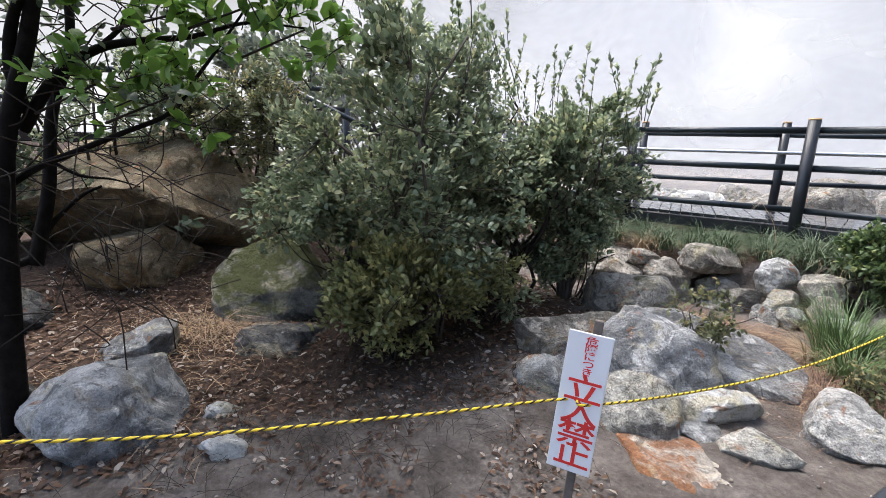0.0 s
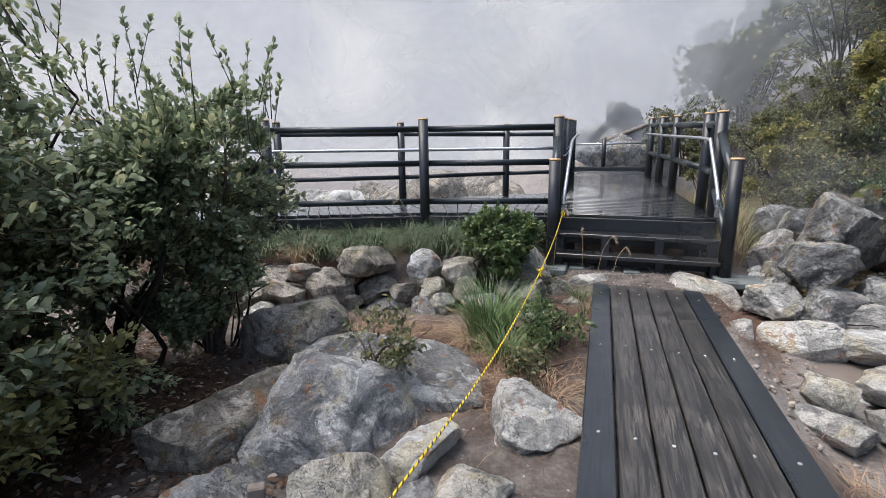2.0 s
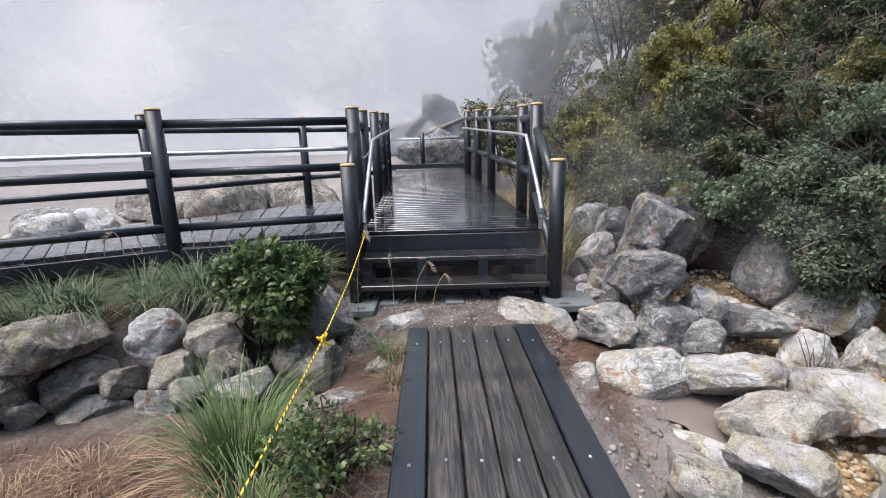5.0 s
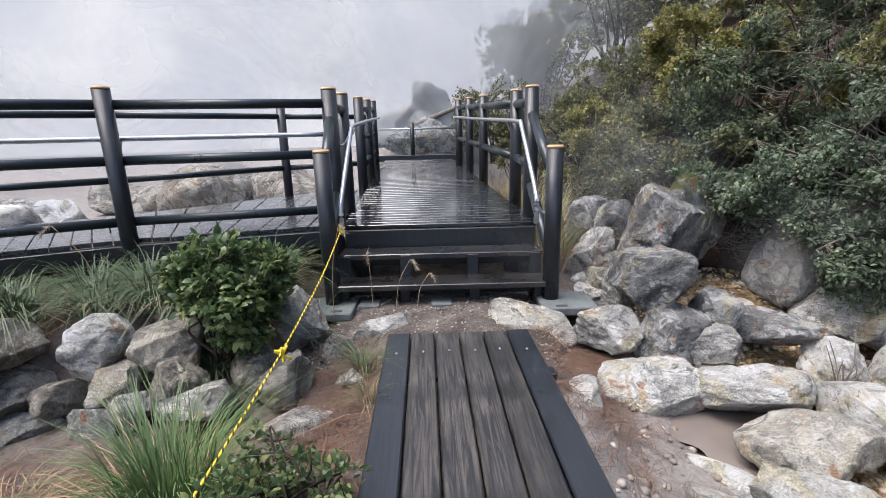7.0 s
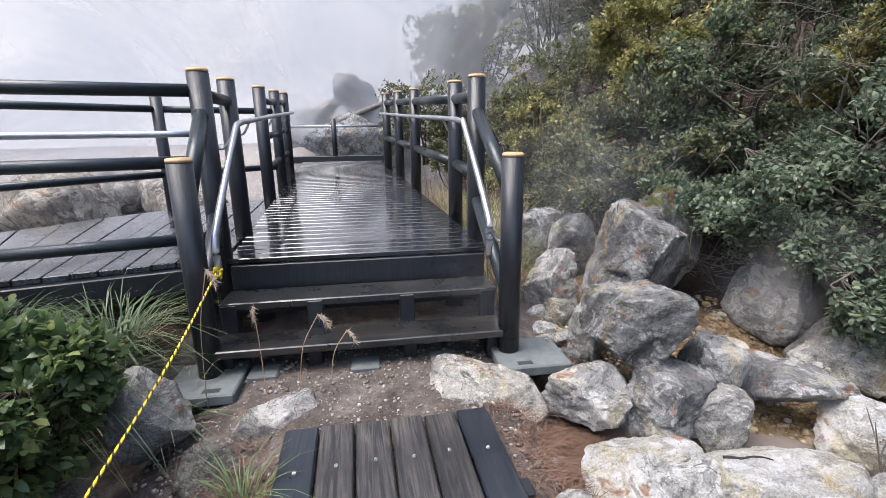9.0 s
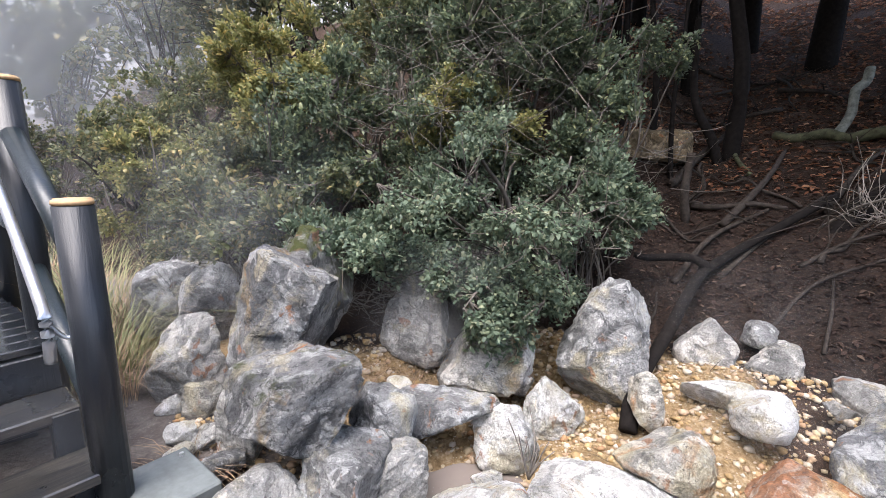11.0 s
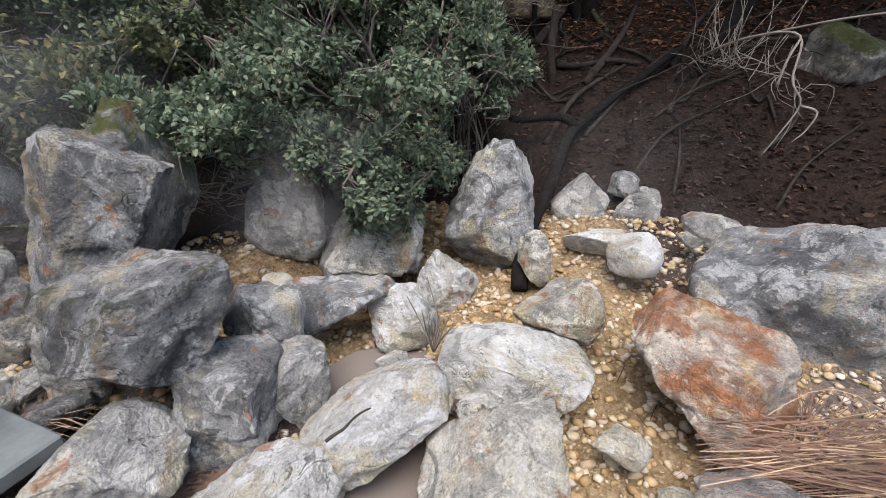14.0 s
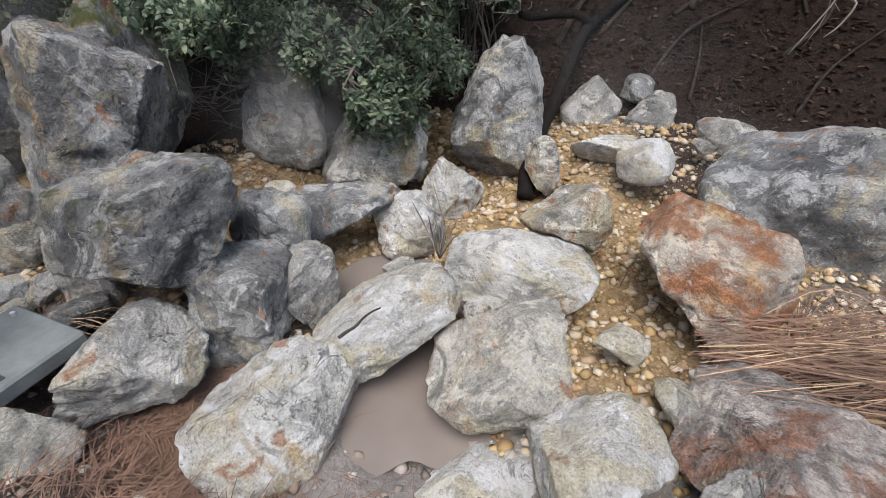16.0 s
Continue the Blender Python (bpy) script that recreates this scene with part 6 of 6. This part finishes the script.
def needles(name, label, n, areas, mat, seed):
    rng = np.random.RandomState(seed)
    V, Fc = [], []
    for _ in range(n):
        cx, cy, rx, ry = areas[rng.randint(len(areas))]
        x, y = cx + rng.normal() * rx, cy + rng.normal() * ry
        z = height(x, y) + rng.uniform(0.005, 0.03)
        a, l = rng.uniform(0, 6.28), rng.uniform(0.06, 0.22)
        d = Vector((math.cos(a), math.sin(a), rng.normal() * 0.12)) * l
        s = Vector((-math.sin(a), math.cos(a), 0)) * 0.0016
        p = Vector((x, y, z))
        m = p + d * 0.5 + Vector((0, 0, 0.012))
        o = len(V)
        V += [p - s, p + s, m + s, m - s, p + d]
        Fc += [(o, o + 1, o + 2, o + 3), (o + 3, o + 2, o + 4)]
    return tagged(new(name, mesh_of(name, V, Fc, mat)), label, "straw", kind="stuff")


needles("pine_needles", "rusty dry needles and stalks on the soil", 11000, [(-2.3, 3.75, 0.55, 0.2), (-2.6, 3.6, 0.5, 0.2), (-1.8, 3.9, 0.4, 0.2), (-1.0, 3.0, 0.25, 0.3), (-1.6, 3.6, 0.5, 0.25), (0.62, 4.6, 0.15, 0.35), (-0.75, 3.9, 0.15, 0.4), (1.1, 2.7, 0.35, 0.2), (-0.72, 4.5, 0.14, 0.3), (0.75, 4.95, 0.12, 0.15), (0.95, 5.0, 0.2, 0.08)], M_STRAW_RED, 221)
needles("straw", "pale dry stalks lying on the soil", 3600, [(-2.3, 3.7, 0.5, 0.2), (-1.1, 3.1, 0.3, 0.3), (1.6, 2.75, 0.4, 0.15), (-3.2, 0.0, 0.2, 0.2), (-3.0, -0.4, 0.5, 0.4), (2.0, 5.72, 0.2, 0.16), (2.2, 5.5, 0.18, 0.12)], M_STRAW, 222)
needles("twig_litter", "dark thin twigs on the wooded bank", 4500, [(4.0, 3.6, 0.7, 0.7), (5.0, 3.8, 0.8, 0.8), (2.6, 5.7, 0.3, 0.2), (-3.2, -0.2, 0.6, 0.6), (-2.1, 0.5, 0.4, 0.5), (-2.4, 0.9, 0.4, 0.4)], M_BARK, 223)

needles("bank_needles", "rusty needles covering the wooded slope", 9000, [(6.2, 3.6, 0.9, 0.8), (7.2, 4.2, 0.9, 0.8), (7.0, 2.4, 0.8, 0.8), (8.2, 4.0, 0.8, 0.9), (9.0, 3.2, 0.9, 1.0)], M_STRAW_RED, 224)


def fallen_branch(x, y, ln, turn, r, seed):
    """A bent dead limb lying on the slope, with a few side twigs."""
    rng = np.random.RandomState(seed)
    o = Vector((x, y, height(x, y)))
    b = thing("fallen_branch", "dark dead branch lying on the slope", "branch", x, y, o.z, group="dead branches on the slope")
    pts = []
    for i in range(6):
        u = (i / 5 - 0.5) * ln
        px, py = x + u * math.cos(turn) + rng.normal() * 0.05, y + u * math.sin(turn) + rng.normal() * 0.05
        pts.append(Vector((px, py, height(px, py) + r * 0.6 + abs(rng.normal()) * 0.03)) - o)
    sp = spline(pts, 4)
    v, f = tube_arrays(sp, [r * (1 - 0.6 * i / len(sp)) for i in range(len(sp))], 7)
    limb = new("limb", mesh_of("limb", v, f, M_BARK, True))
    limb.parent = b
    lines = []
    for _ in range(5):
        s = sp[rng.randint(2, len(sp))]
        e = s + Vector((rng.normal() * 0.25, rng.normal() * 0.25, rng.uniform(0.0, 0.25)))
        lines.append((spline([s, (s + e) / 2 + Vector((0, 0, 0.04)), e], 3), [r * 0.35 * (1 - 0.1 * i) for i in range(7)]))
    tubes("twigwork", lines, M_BARK, b, 4)["kind"] = "stuff"


for k in range(20):
    bx, by = (4.9, 5.6, 6.3, 7.0, 5.3, 6.0, 6.8, 7.6, 5.0, 8.2)[k % 10] + 0.13 * (k // 10), (3.0, 4.2, 3.2, 4.7, 2.3, 5.0, 2.5, 3.7, 4.4, 4.4)[k % 10] + 0.45 * (k // 10)
    fallen_branch(bx, by, 0.7 + 0.17 * (k % 5), 0.55 * k + 0.4, 0.012 + 0.006 * (k % 4), 500 + k)


def reed_bundle():
    """Long dry stalks lying together over the stones."""
    rng = np.random.RandomState(231)
    b = thing("reed_bundle", "bundle of long rusty dry reeds lying on the soil", "grass", 1.7, 2.9, height(1.7, 2.9))
    o = Vector((1.7, 2.9, height(1.7, 2.9)))
    for mat, count in ((M_STRAW_RED, 150), (M_STRAW, 45)):
        V, Fc = [], []
        for _ in range(count):
            p = Vector((1.84 + rng.normal() * 0.10, 2.42 + rng.normal() * 0.2, 0.12 + rng.uniform(0, 0.14)))
            q = Vector((1.70 + rng.normal() * 0.09, 3.50 - abs(rng.normal()) * 0.42, 0.06 + rng.uniform(0, 0.09)))
            m = (p + q) / 2 + Vector((rng.normal() * 0.07, 0, 0.05 + rng.normal() * 0.04))
            pts = spline([p, m, q], 4)
            s = Vector((0.0015, 0, 0.0009))
            k = len(V)
            for a in pts:
                V += [a - o - s, a - o + s]
            for j in range(len(pts) - 1):
                Fc.append((k + 2 * j, k + 2 * j + 1, k + 2 * j + 3, k + 2 * j + 2))
        ob = new("stalk_mass", mesh_of("stalk_mass", V, Fc, mat))
        ob.parent = b
        ob["kind"] = "stuff"


reed_bundle()
log_between("thin dark stick lying on a white boulder", (1.24, 4.60, 0.168), (1.40, 4.52, 0.188), 0.006, 0.003, M_BARK, 9, 0.004)

# ---- muddy creek water ----
n = Nodes("muddy_water", rough=0.12, spec=0.5)
wc = n.ramp(n.noise(n.where(True), 3, 4, 0.5), (0.3, (0.15, 0.125, 0.11)), (0.7, (0.20, 0.17, 0.15)))
n.bump(n.noise(n.where(True), 14, 2, 0.5), 0.05, 0.01)
M_WATER = n.done(wc)


def pool(x, y, rx, ry, z, rz, seed):
    V = [(0, 0, z)]
    N = 40
    for i in range(N):
        a = 2 * math.pi * i / N
        k = 1 + 0.2 * math.sin(3 * a + seed) + 0.1 * math.sin(5 * a + 2 * seed)
        V.append((rx * k * math.cos(a), ry * k * math.sin(a), z))
    ob = new("water", mesh_of("water", V, [(0, 1 + i, 1 + (i + 1) % N) for i in range(N)], M_WATER))
    ob.matrix_world = pose(x, y, 0, 0, 0, rz)
    return tagged(ob, "shallow pool of opaque grey-brown muddy water", "water", kind="structure")


pool(1.30, 4.36, 0.30, 0.28, -0.140, 20, 1)
pool(1.78, 4.80, 0.30, 0.30, -0.125, 0, 2)

# ---- signs ----
TEXT_CACHE = {}


def glyph(text, size):
    """A flat mesh of one piece of writing, centred."""
    if (text, size) not in TEXT_CACHE:
        cu = bpy.data.curves.new("lettering", "FONT")
        cu.body, cu.size, cu.align_x, cu.align_y, cu.extrude, cu.offset = text, size, "CENTER", "CENTER", 0.0006, size * 0.012
        ob = bpy.data.objects.new("lettering", cu)
        scene.collection.objects.link(ob)
        bpy.context.view_layer.update()
        me = bpy.data.meshes.new_from_object(ob.evaluated_get(bpy.context.evaluated_depsgraph_get()))
        bpy.data.objects.remove(ob)
        TEXT_CACHE[(text, size)] = me
    return TEXT_CACHE[(text, size)]


def lettering(parent, text, size, at, mat, sx=1.0):
    me = glyph(text, size).copy()
    me.materials.clear()
    me.materials.append(mat)
    ob = new("character", me)
    ob.parent = parent
    ob.matrix_basis = Matrix.Translation(at) @ pose(0, 0, 0, 90, 0, 0) @ Matrix.Diagonal((sx, 1, 1, 1))
    return ob


sign = thing("warning_sign", "white warning sign with red Japanese lettering on a stake", "sign", -0.985, 1.045, 0.0, 39.2)
tilt = pose(0, 0, 0, -6, 3.5, 0)
panel = part("panel", box(0.152, 0.008, 0.52, (0, 0, -0.045), 0.002), M_WHITE, sign, "white plastic panel")
panel.matrix_basis = pose(0, 0, 0.615) @ tilt
for ch, zz, sz in (("危", 0.187, 0.034), ("険", 0.158, 0.034), ("に", 0.130, 0.032), ("つ", 0.102, 0.032), ("き", 0.074, 0.032), ("立", 0.004, 0.108), ("入", -0.080, 0.104), ("禁", -0.164, 0.108), ("止", -0.245, 0.104)):
    lettering(panel, ch, sz, (0.006, -0.0045, zz), M_RED, 1.25 if sz > 0.05 else 1.3)
for zz in (0.2, -0.285):
    part("screw", pole((0, -0.003, zz), (0, -0.0065, zz), 0.004, 0.003, 8, 0), M_SCREW, panel)
part("stake", box(0.032, 0.022, 0.86, (0.005, 0.016, 0.44), 0.003, tilt), M_STAKE, sign, "pale weathered wooden stake")

notice = thing("notice_board", "grey wooden notice board with a printed paper sheet", "sign", 0.928, 2.877, 0.0, -100)
lean = pose(0, 0, 0, -5, 0, 0)
bd = part("board", box(0.285, 0.014, 0.375, (0, 0, 0), 0.003), M_NOTICE, notice, "grey weathered backing board")
bd.matrix_basis = pose(0, 0, 0.555) @ lean
sheet = part("paper_sheet", box(0.205, 0.003, 0.265, (-0.005, -0.0088, -0.01), 0), M_PAPER, bd, "white printed paper sheet")
for k, (xx, top, ln, wd, m) in enumerate(((0.070, 0.06, 0.07, 0.012, M_RED), (0.045, 0.10, 0.19, 0.011, M_BLACK), (0.022, 0.10, 0.20, 0.013, M_BLACK), (-0.004, 0.09, 0.16, 0.012, M_BLACK), (-0.04, 0.05, 0.11, 0.008, M_BLACK), (-0.07, -0.02, 0.07, 0.006, M_BLACK))):
    zz = top
    rr = random.Random(k)
    while zz > top - ln:
        hgt = wd * rr.uniform(0.7, 1.1)
        part("text_mark", box(wd * rr.uniform(0.6, 1.0), 0.001, hgt, (xx - 0.005, -0.0110, zz - hgt / 2), 0), m, bd)
        zz -= hgt + 0.004
for xx in (-0.125, 0.125):
    for zz in (-0.16, 0.16):
        part("nail", pole((xx, -0.006, zz), (xx, -0.010, zz), 0.004, 0.003, 8, 0), M_BLACK, bd)
part("stake", box(0.055, 0.035, 0.80, (0.02, 0.028, 0.34), 0.004, lean), M_STAKE, notice, "dark square wooden stake")


# ---- the rope ----
def rope(points, r=0.0040, pitch=0.04):
    """Two twisted strands, yellow and black."""
    line = spline(points, 60)
    o = line[0].copy()
    t = thing("rope", "yellow and black twisted barrier rope", "rope", *o)
    d = [0.0]
    for a, b in zip(line, line[1:]):
        d.append(d[-1] + (b - a).length)
    total, step = d[-1], 0.008
    for name, mat, phase, rad in (("yellow_strand", M_ROPE_Y, 0.0, 0.0034), ("yellow_strand", M_ROPE_Y, 2.1, 0.0034), ("black_strand", M_ROPE_K, 4.2, 0.0033)):
        pts, k, s = [], 0, 0.0
        while s < total:
            while k < len(d) - 2 and d[k + 1] < s:
                k += 1
            u = (s - d[k]) / max(1e-9, d[k + 1] - d[k])
            p = line[k].lerp(line[k + 1], u)
            dr = (line[k + 1] - line[k]).normalized()
            sd = dr.cross(Vector((0, 0, 1))).normalized()
            up = sd.cross(dr)
            a = 2 * math.pi * s / pitch + phase
            pts.append(p - o + (sd * math.cos(a) + up * math.sin(a)) * r * 0.55)
            s += step
        v, f = tube_arrays(pts, [rad] * len(pts), 5)
        ob = new(name, mesh_of(name, v, f, mat, True))
        ob.parent = t
    return t


rope([(-0.94, 5.585, 0.80), (-0.95, 4.95, 0.62), (-0.955, 4.2, 0.50), (-0.96, 3.3, 0.425), (-0.965, 2.5, 0.41), (-0.97, 1.7, 0.47), (-0.955, 1.06, 0.575), (-1.02, 1.0, 0.578), (-1.12, 0.45, 0.60), (-1.25, -0.25, 0.645), (-1.38, -0.85, 0.72), (-1.5, -1.45, 0.82)])


def knot(x, y, z, size, seed):
    rng = np.random.RandomState(seed)
    k = thing("rope_knot", "yellow rope knot with loose ends", "rope", x, y, z, group="rope knots")
    pts = [Vector(rng.normal(size=3) * size * (0.5, 0.5, 0.7)) for _ in range(11)]
    sp = spline(pts, 5)
    tubes("coil", [(sp, [0.006] * len(sp))], M_ROPE_Y, k, 6)
    for _ in range(3):
        e = [Vector((0, 0, 0)), Vector(rng.normal(size=3) * 0.012), Vector((rng.normal() * 0.018, rng.normal() * 0.015, -0.045))]
        sp = spline(e, 5)
        tubes("loose_end", [(sp, [0.006] * len(sp))], M_ROPE_Y, k, 6)


knot(-0.94, 5.585, 0.80, 0.026, 3)
knot(-0.955, 4.2, 0.50, 0.022, 4)
stk = part("stake", box(0.05, 0.05, 0.95, (-1.5, -1.48, 0.5), 0.004), M_STAKE, None)
tagged(stk, "weathered wooden stake holding the rope", "stake")

# ---- far stairs of the walkway behind the bushes ----
far = thing("railing", "black railing running down the far steps of the walkway", "railing", group="railings")
for x, y, z0, z1 in ((-7.81, 1.16, 0.3, 2.63), (-8.1, 2.19, 0.3, 2.52), (-7.4, 2.75, 0.3, 1.95), (-7.5, -0.6, 0.3, 2.6), (-7.9, -2.4, 0.3, 2.6)):
    post(far, x, y, z0, z1, 0.07)
for a, b in (((-7.81, 1.16, 2.28), (-7.4, 2.75, 1.5)), ((-7.81, 1.16, 1.75), (-7.4, 2.75, 0.95)), ((-7.81, 1.2, 2.30), (-8.1, 2.19, 2.3)), ((-7.81, 1.2, 2.0), (-8.1, 2.19, 2.0)), ((-7.81, 1.16, 2.3), (-7.5, -0.6, 2.3)), ((-7.5, -0.6, 2.3), (-7.9, -2.4, 2.3)), ((-7.81, 1.16, 1.9), (-7.5, -0.6, 1.9)), ((-7.5, -0.6, 1.9), (-7.9, -2.4, 1.9))):
    rail(far, a, b, 0.045)
upper = thing("upper_walkway", "raised black walkway with steps behind the bushes", "walkway")
part("deck", box(1.6, 4.6, 0.14, (-8.4, -1.1, 1.42), 0.01), M_DECK, upper, "wet dark deck boards")
for k in range(4):
    part("step", box(1.5, 0.3, 0.06, (-8.2, 1.45 + 0.3 * k, 1.30 - 0.18 * k), 0.006), M_STEP, upper)
for x, y in ((-7.7, 0.9), (-7.7, -0.8), (-7.8, -2.6), (-8.9, 0.9)):
    part("pier", box(0.14, 0.14, 1.25, (x, y, 0.8), 0.006), M_POST, upper)

# fallen log on the far rock pile
log = thing("log", "pale fallen log leaning across the far rocks", "log", -0.85, 12.35, 1.6)
tubes("trunk", [(spline([(0, 0, 0), (0.5, 0.0, 0.2), (1.1, 0.0, 0.43)], 5), [0.06 - 0.002 * i for i in range(11)])], M_TWIG, log, 8)


# ---- steam beyond the walkways ----
def steam_backdrop():
    n = Nodes("glowing_steam", rough=1.0)
    p = n.where(True, (0.03, 0.03, 0.05))
    f = n.noise(p, 1.5, 4, 0.45, 0.5)
    g = n.noise(p, 0.5, 3, 0.5, 0.3)
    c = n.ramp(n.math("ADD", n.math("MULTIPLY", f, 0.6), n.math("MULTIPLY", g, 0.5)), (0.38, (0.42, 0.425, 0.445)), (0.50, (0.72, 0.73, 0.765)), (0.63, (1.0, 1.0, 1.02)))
    # emission stands in for daylight scattered by the steam
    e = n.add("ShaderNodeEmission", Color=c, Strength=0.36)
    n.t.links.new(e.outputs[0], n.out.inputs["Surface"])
    V, Fc, N = [], [], 48
    for j in range(9):
        for i in range(N + 1):
            a = radians(35 + 175 * i / N)
            V.append((70 * math.cos(a), 70 * math.sin(a), -4 + 9 * j))
    for j in range(8):
        for i in range(N):
            k = j * (N + 1) + i
            Fc.append((k, k + 1, k + N + 2, k + N + 1))
    return tagged(new("backdrop", mesh_of("backdrop", V, Fc, n.mat, True)), "glowing backdrop of white steam filling the distance", "steam", kind="structure")


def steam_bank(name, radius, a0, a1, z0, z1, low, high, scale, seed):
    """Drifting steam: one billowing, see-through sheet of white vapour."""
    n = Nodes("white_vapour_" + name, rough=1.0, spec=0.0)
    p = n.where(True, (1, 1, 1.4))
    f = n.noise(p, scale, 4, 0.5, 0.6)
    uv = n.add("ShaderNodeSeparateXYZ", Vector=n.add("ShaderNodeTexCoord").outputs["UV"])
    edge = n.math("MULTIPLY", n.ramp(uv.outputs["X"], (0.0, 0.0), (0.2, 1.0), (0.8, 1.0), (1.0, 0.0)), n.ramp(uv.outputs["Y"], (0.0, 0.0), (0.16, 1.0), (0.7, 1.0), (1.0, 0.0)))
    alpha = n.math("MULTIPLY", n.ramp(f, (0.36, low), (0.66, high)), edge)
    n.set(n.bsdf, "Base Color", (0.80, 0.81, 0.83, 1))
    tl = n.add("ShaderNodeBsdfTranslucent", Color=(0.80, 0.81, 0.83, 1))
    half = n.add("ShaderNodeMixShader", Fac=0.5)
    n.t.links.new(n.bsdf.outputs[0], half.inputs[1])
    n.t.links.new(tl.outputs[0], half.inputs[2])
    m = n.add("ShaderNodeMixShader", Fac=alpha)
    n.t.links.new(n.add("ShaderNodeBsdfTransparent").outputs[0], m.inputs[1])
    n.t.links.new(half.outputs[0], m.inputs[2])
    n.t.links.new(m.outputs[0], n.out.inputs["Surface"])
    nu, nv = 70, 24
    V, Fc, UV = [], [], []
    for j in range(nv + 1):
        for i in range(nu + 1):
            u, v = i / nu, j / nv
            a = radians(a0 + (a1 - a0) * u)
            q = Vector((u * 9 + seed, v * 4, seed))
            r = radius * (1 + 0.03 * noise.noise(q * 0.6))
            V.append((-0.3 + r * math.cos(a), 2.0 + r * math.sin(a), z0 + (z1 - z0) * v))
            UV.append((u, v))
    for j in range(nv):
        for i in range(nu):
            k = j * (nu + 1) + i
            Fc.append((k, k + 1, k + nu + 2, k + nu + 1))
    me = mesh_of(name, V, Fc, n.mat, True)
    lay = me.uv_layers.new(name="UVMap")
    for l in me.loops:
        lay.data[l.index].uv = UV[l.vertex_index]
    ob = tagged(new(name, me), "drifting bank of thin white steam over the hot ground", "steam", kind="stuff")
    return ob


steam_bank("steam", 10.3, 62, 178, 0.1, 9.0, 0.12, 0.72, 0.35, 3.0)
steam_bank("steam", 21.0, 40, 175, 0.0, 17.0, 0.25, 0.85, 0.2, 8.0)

steam_backdrop()


def steam_wisp(x, y, z, width, tall, turn, dense, seed):
    """A thin upright veil of vapour, fading out on all sides."""
    n = Nodes("thin_vapour", rough=1.0, spec=0.0)
    f = n.noise(n.where(True, (1, 1, 0.8)), 2.4, 3, 0.5, 0.8)
    uv = n.add("ShaderNodeSeparateXYZ", Vector=n.add("ShaderNodeTexCoord").outputs["UV"])
    edge = n.math("MULTIPLY", n.ramp(uv.outputs["X"], (0.0, 0.0), (0.45, 1.0), (0.6, 1.0), (1.0, 0.0)), n.ramp(uv.outputs["Y"], (0.0, 0.0), (0.3, 1.0), (0.45, 0.9), (1.0, 0.0)))
    alpha = n.math("MULTIPLY", n.ramp(f, (0.34, 0.15 * dense), (0.66, dense)), edge)
    n.set(n.bsdf, "Base Color", (0.80, 0.81, 0.83, 1))
    tl = n.add("ShaderNodeBsdfTranslucent", Color=(0.80, 0.81, 0.83, 1))
    half, m = n.add("ShaderNodeMixShader", Fac=0.5), n.add("ShaderNodeMixShader", Fac=alpha)
    n.t.links.new(n.bsdf.outputs[0], half.inputs[1])
    n.t.links.new(tl.outputs[0], half.inputs[2])
    n.t.links.new(n.add("ShaderNodeBsdfTransparent").outputs[0], m.inputs[1])
    n.t.links.new(half.outputs[0], m.inputs[2])
    n.t.links.new(m.outputs[0], n.out.inputs["Surface"])
    N = 16
    V, Fc, UV = [], [], []
    for j in range(N + 1):
        for i in range(N + 1):
            u, v = i / N, j / N
            V.append(((u - 0.5) * width, 0.06 * width * math.sin(5 * u + seed) + 0.05 * math.sin(4 * v + seed), v * tall))
            UV.append((u, v))
    for j in range(N):
        for i in range(N):
            k = j * (N + 1) + i
            Fc.append((k, k + 1, k + N + 2, k + N + 1))
    me = mesh_of("steam", V, Fc, n.mat, True)
    lay = me.uv_layers.new(name="UVMap")
    for l in me.loops:
        lay.data[l.index].uv = UV[l.vertex_index]
    ob = new("steam", me)
    ob.matrix_world = pose(x, y, z, 0, 0, turn)
    return tagged(ob, "thin wisp of white steam rising between the stones", "steam", kind="stuff")


for k, (x, y, z, w, h, turn, dense) in enumerate(((3.35, 3.95, 0.12, 1.5, 1.0, -82, 0.09), (2.30, 5.50, 0.15, 1.3, 0.9, -60, 0.26), (1.5, 6.75, 0.15, 2.2, 1.8, -22, 0.24), (0.75, 5.75, 0.12, 1.2, 0.8, -10, 0.12), (1.25, 4.62, -0.1, 1.0, 0.4, -40, 0.10), (2.75, 3.55, 0.05, 1.1, 0.6, -100, 0.12))):
    steam_wisp(x, y, z, w, h, turn, dense, k)
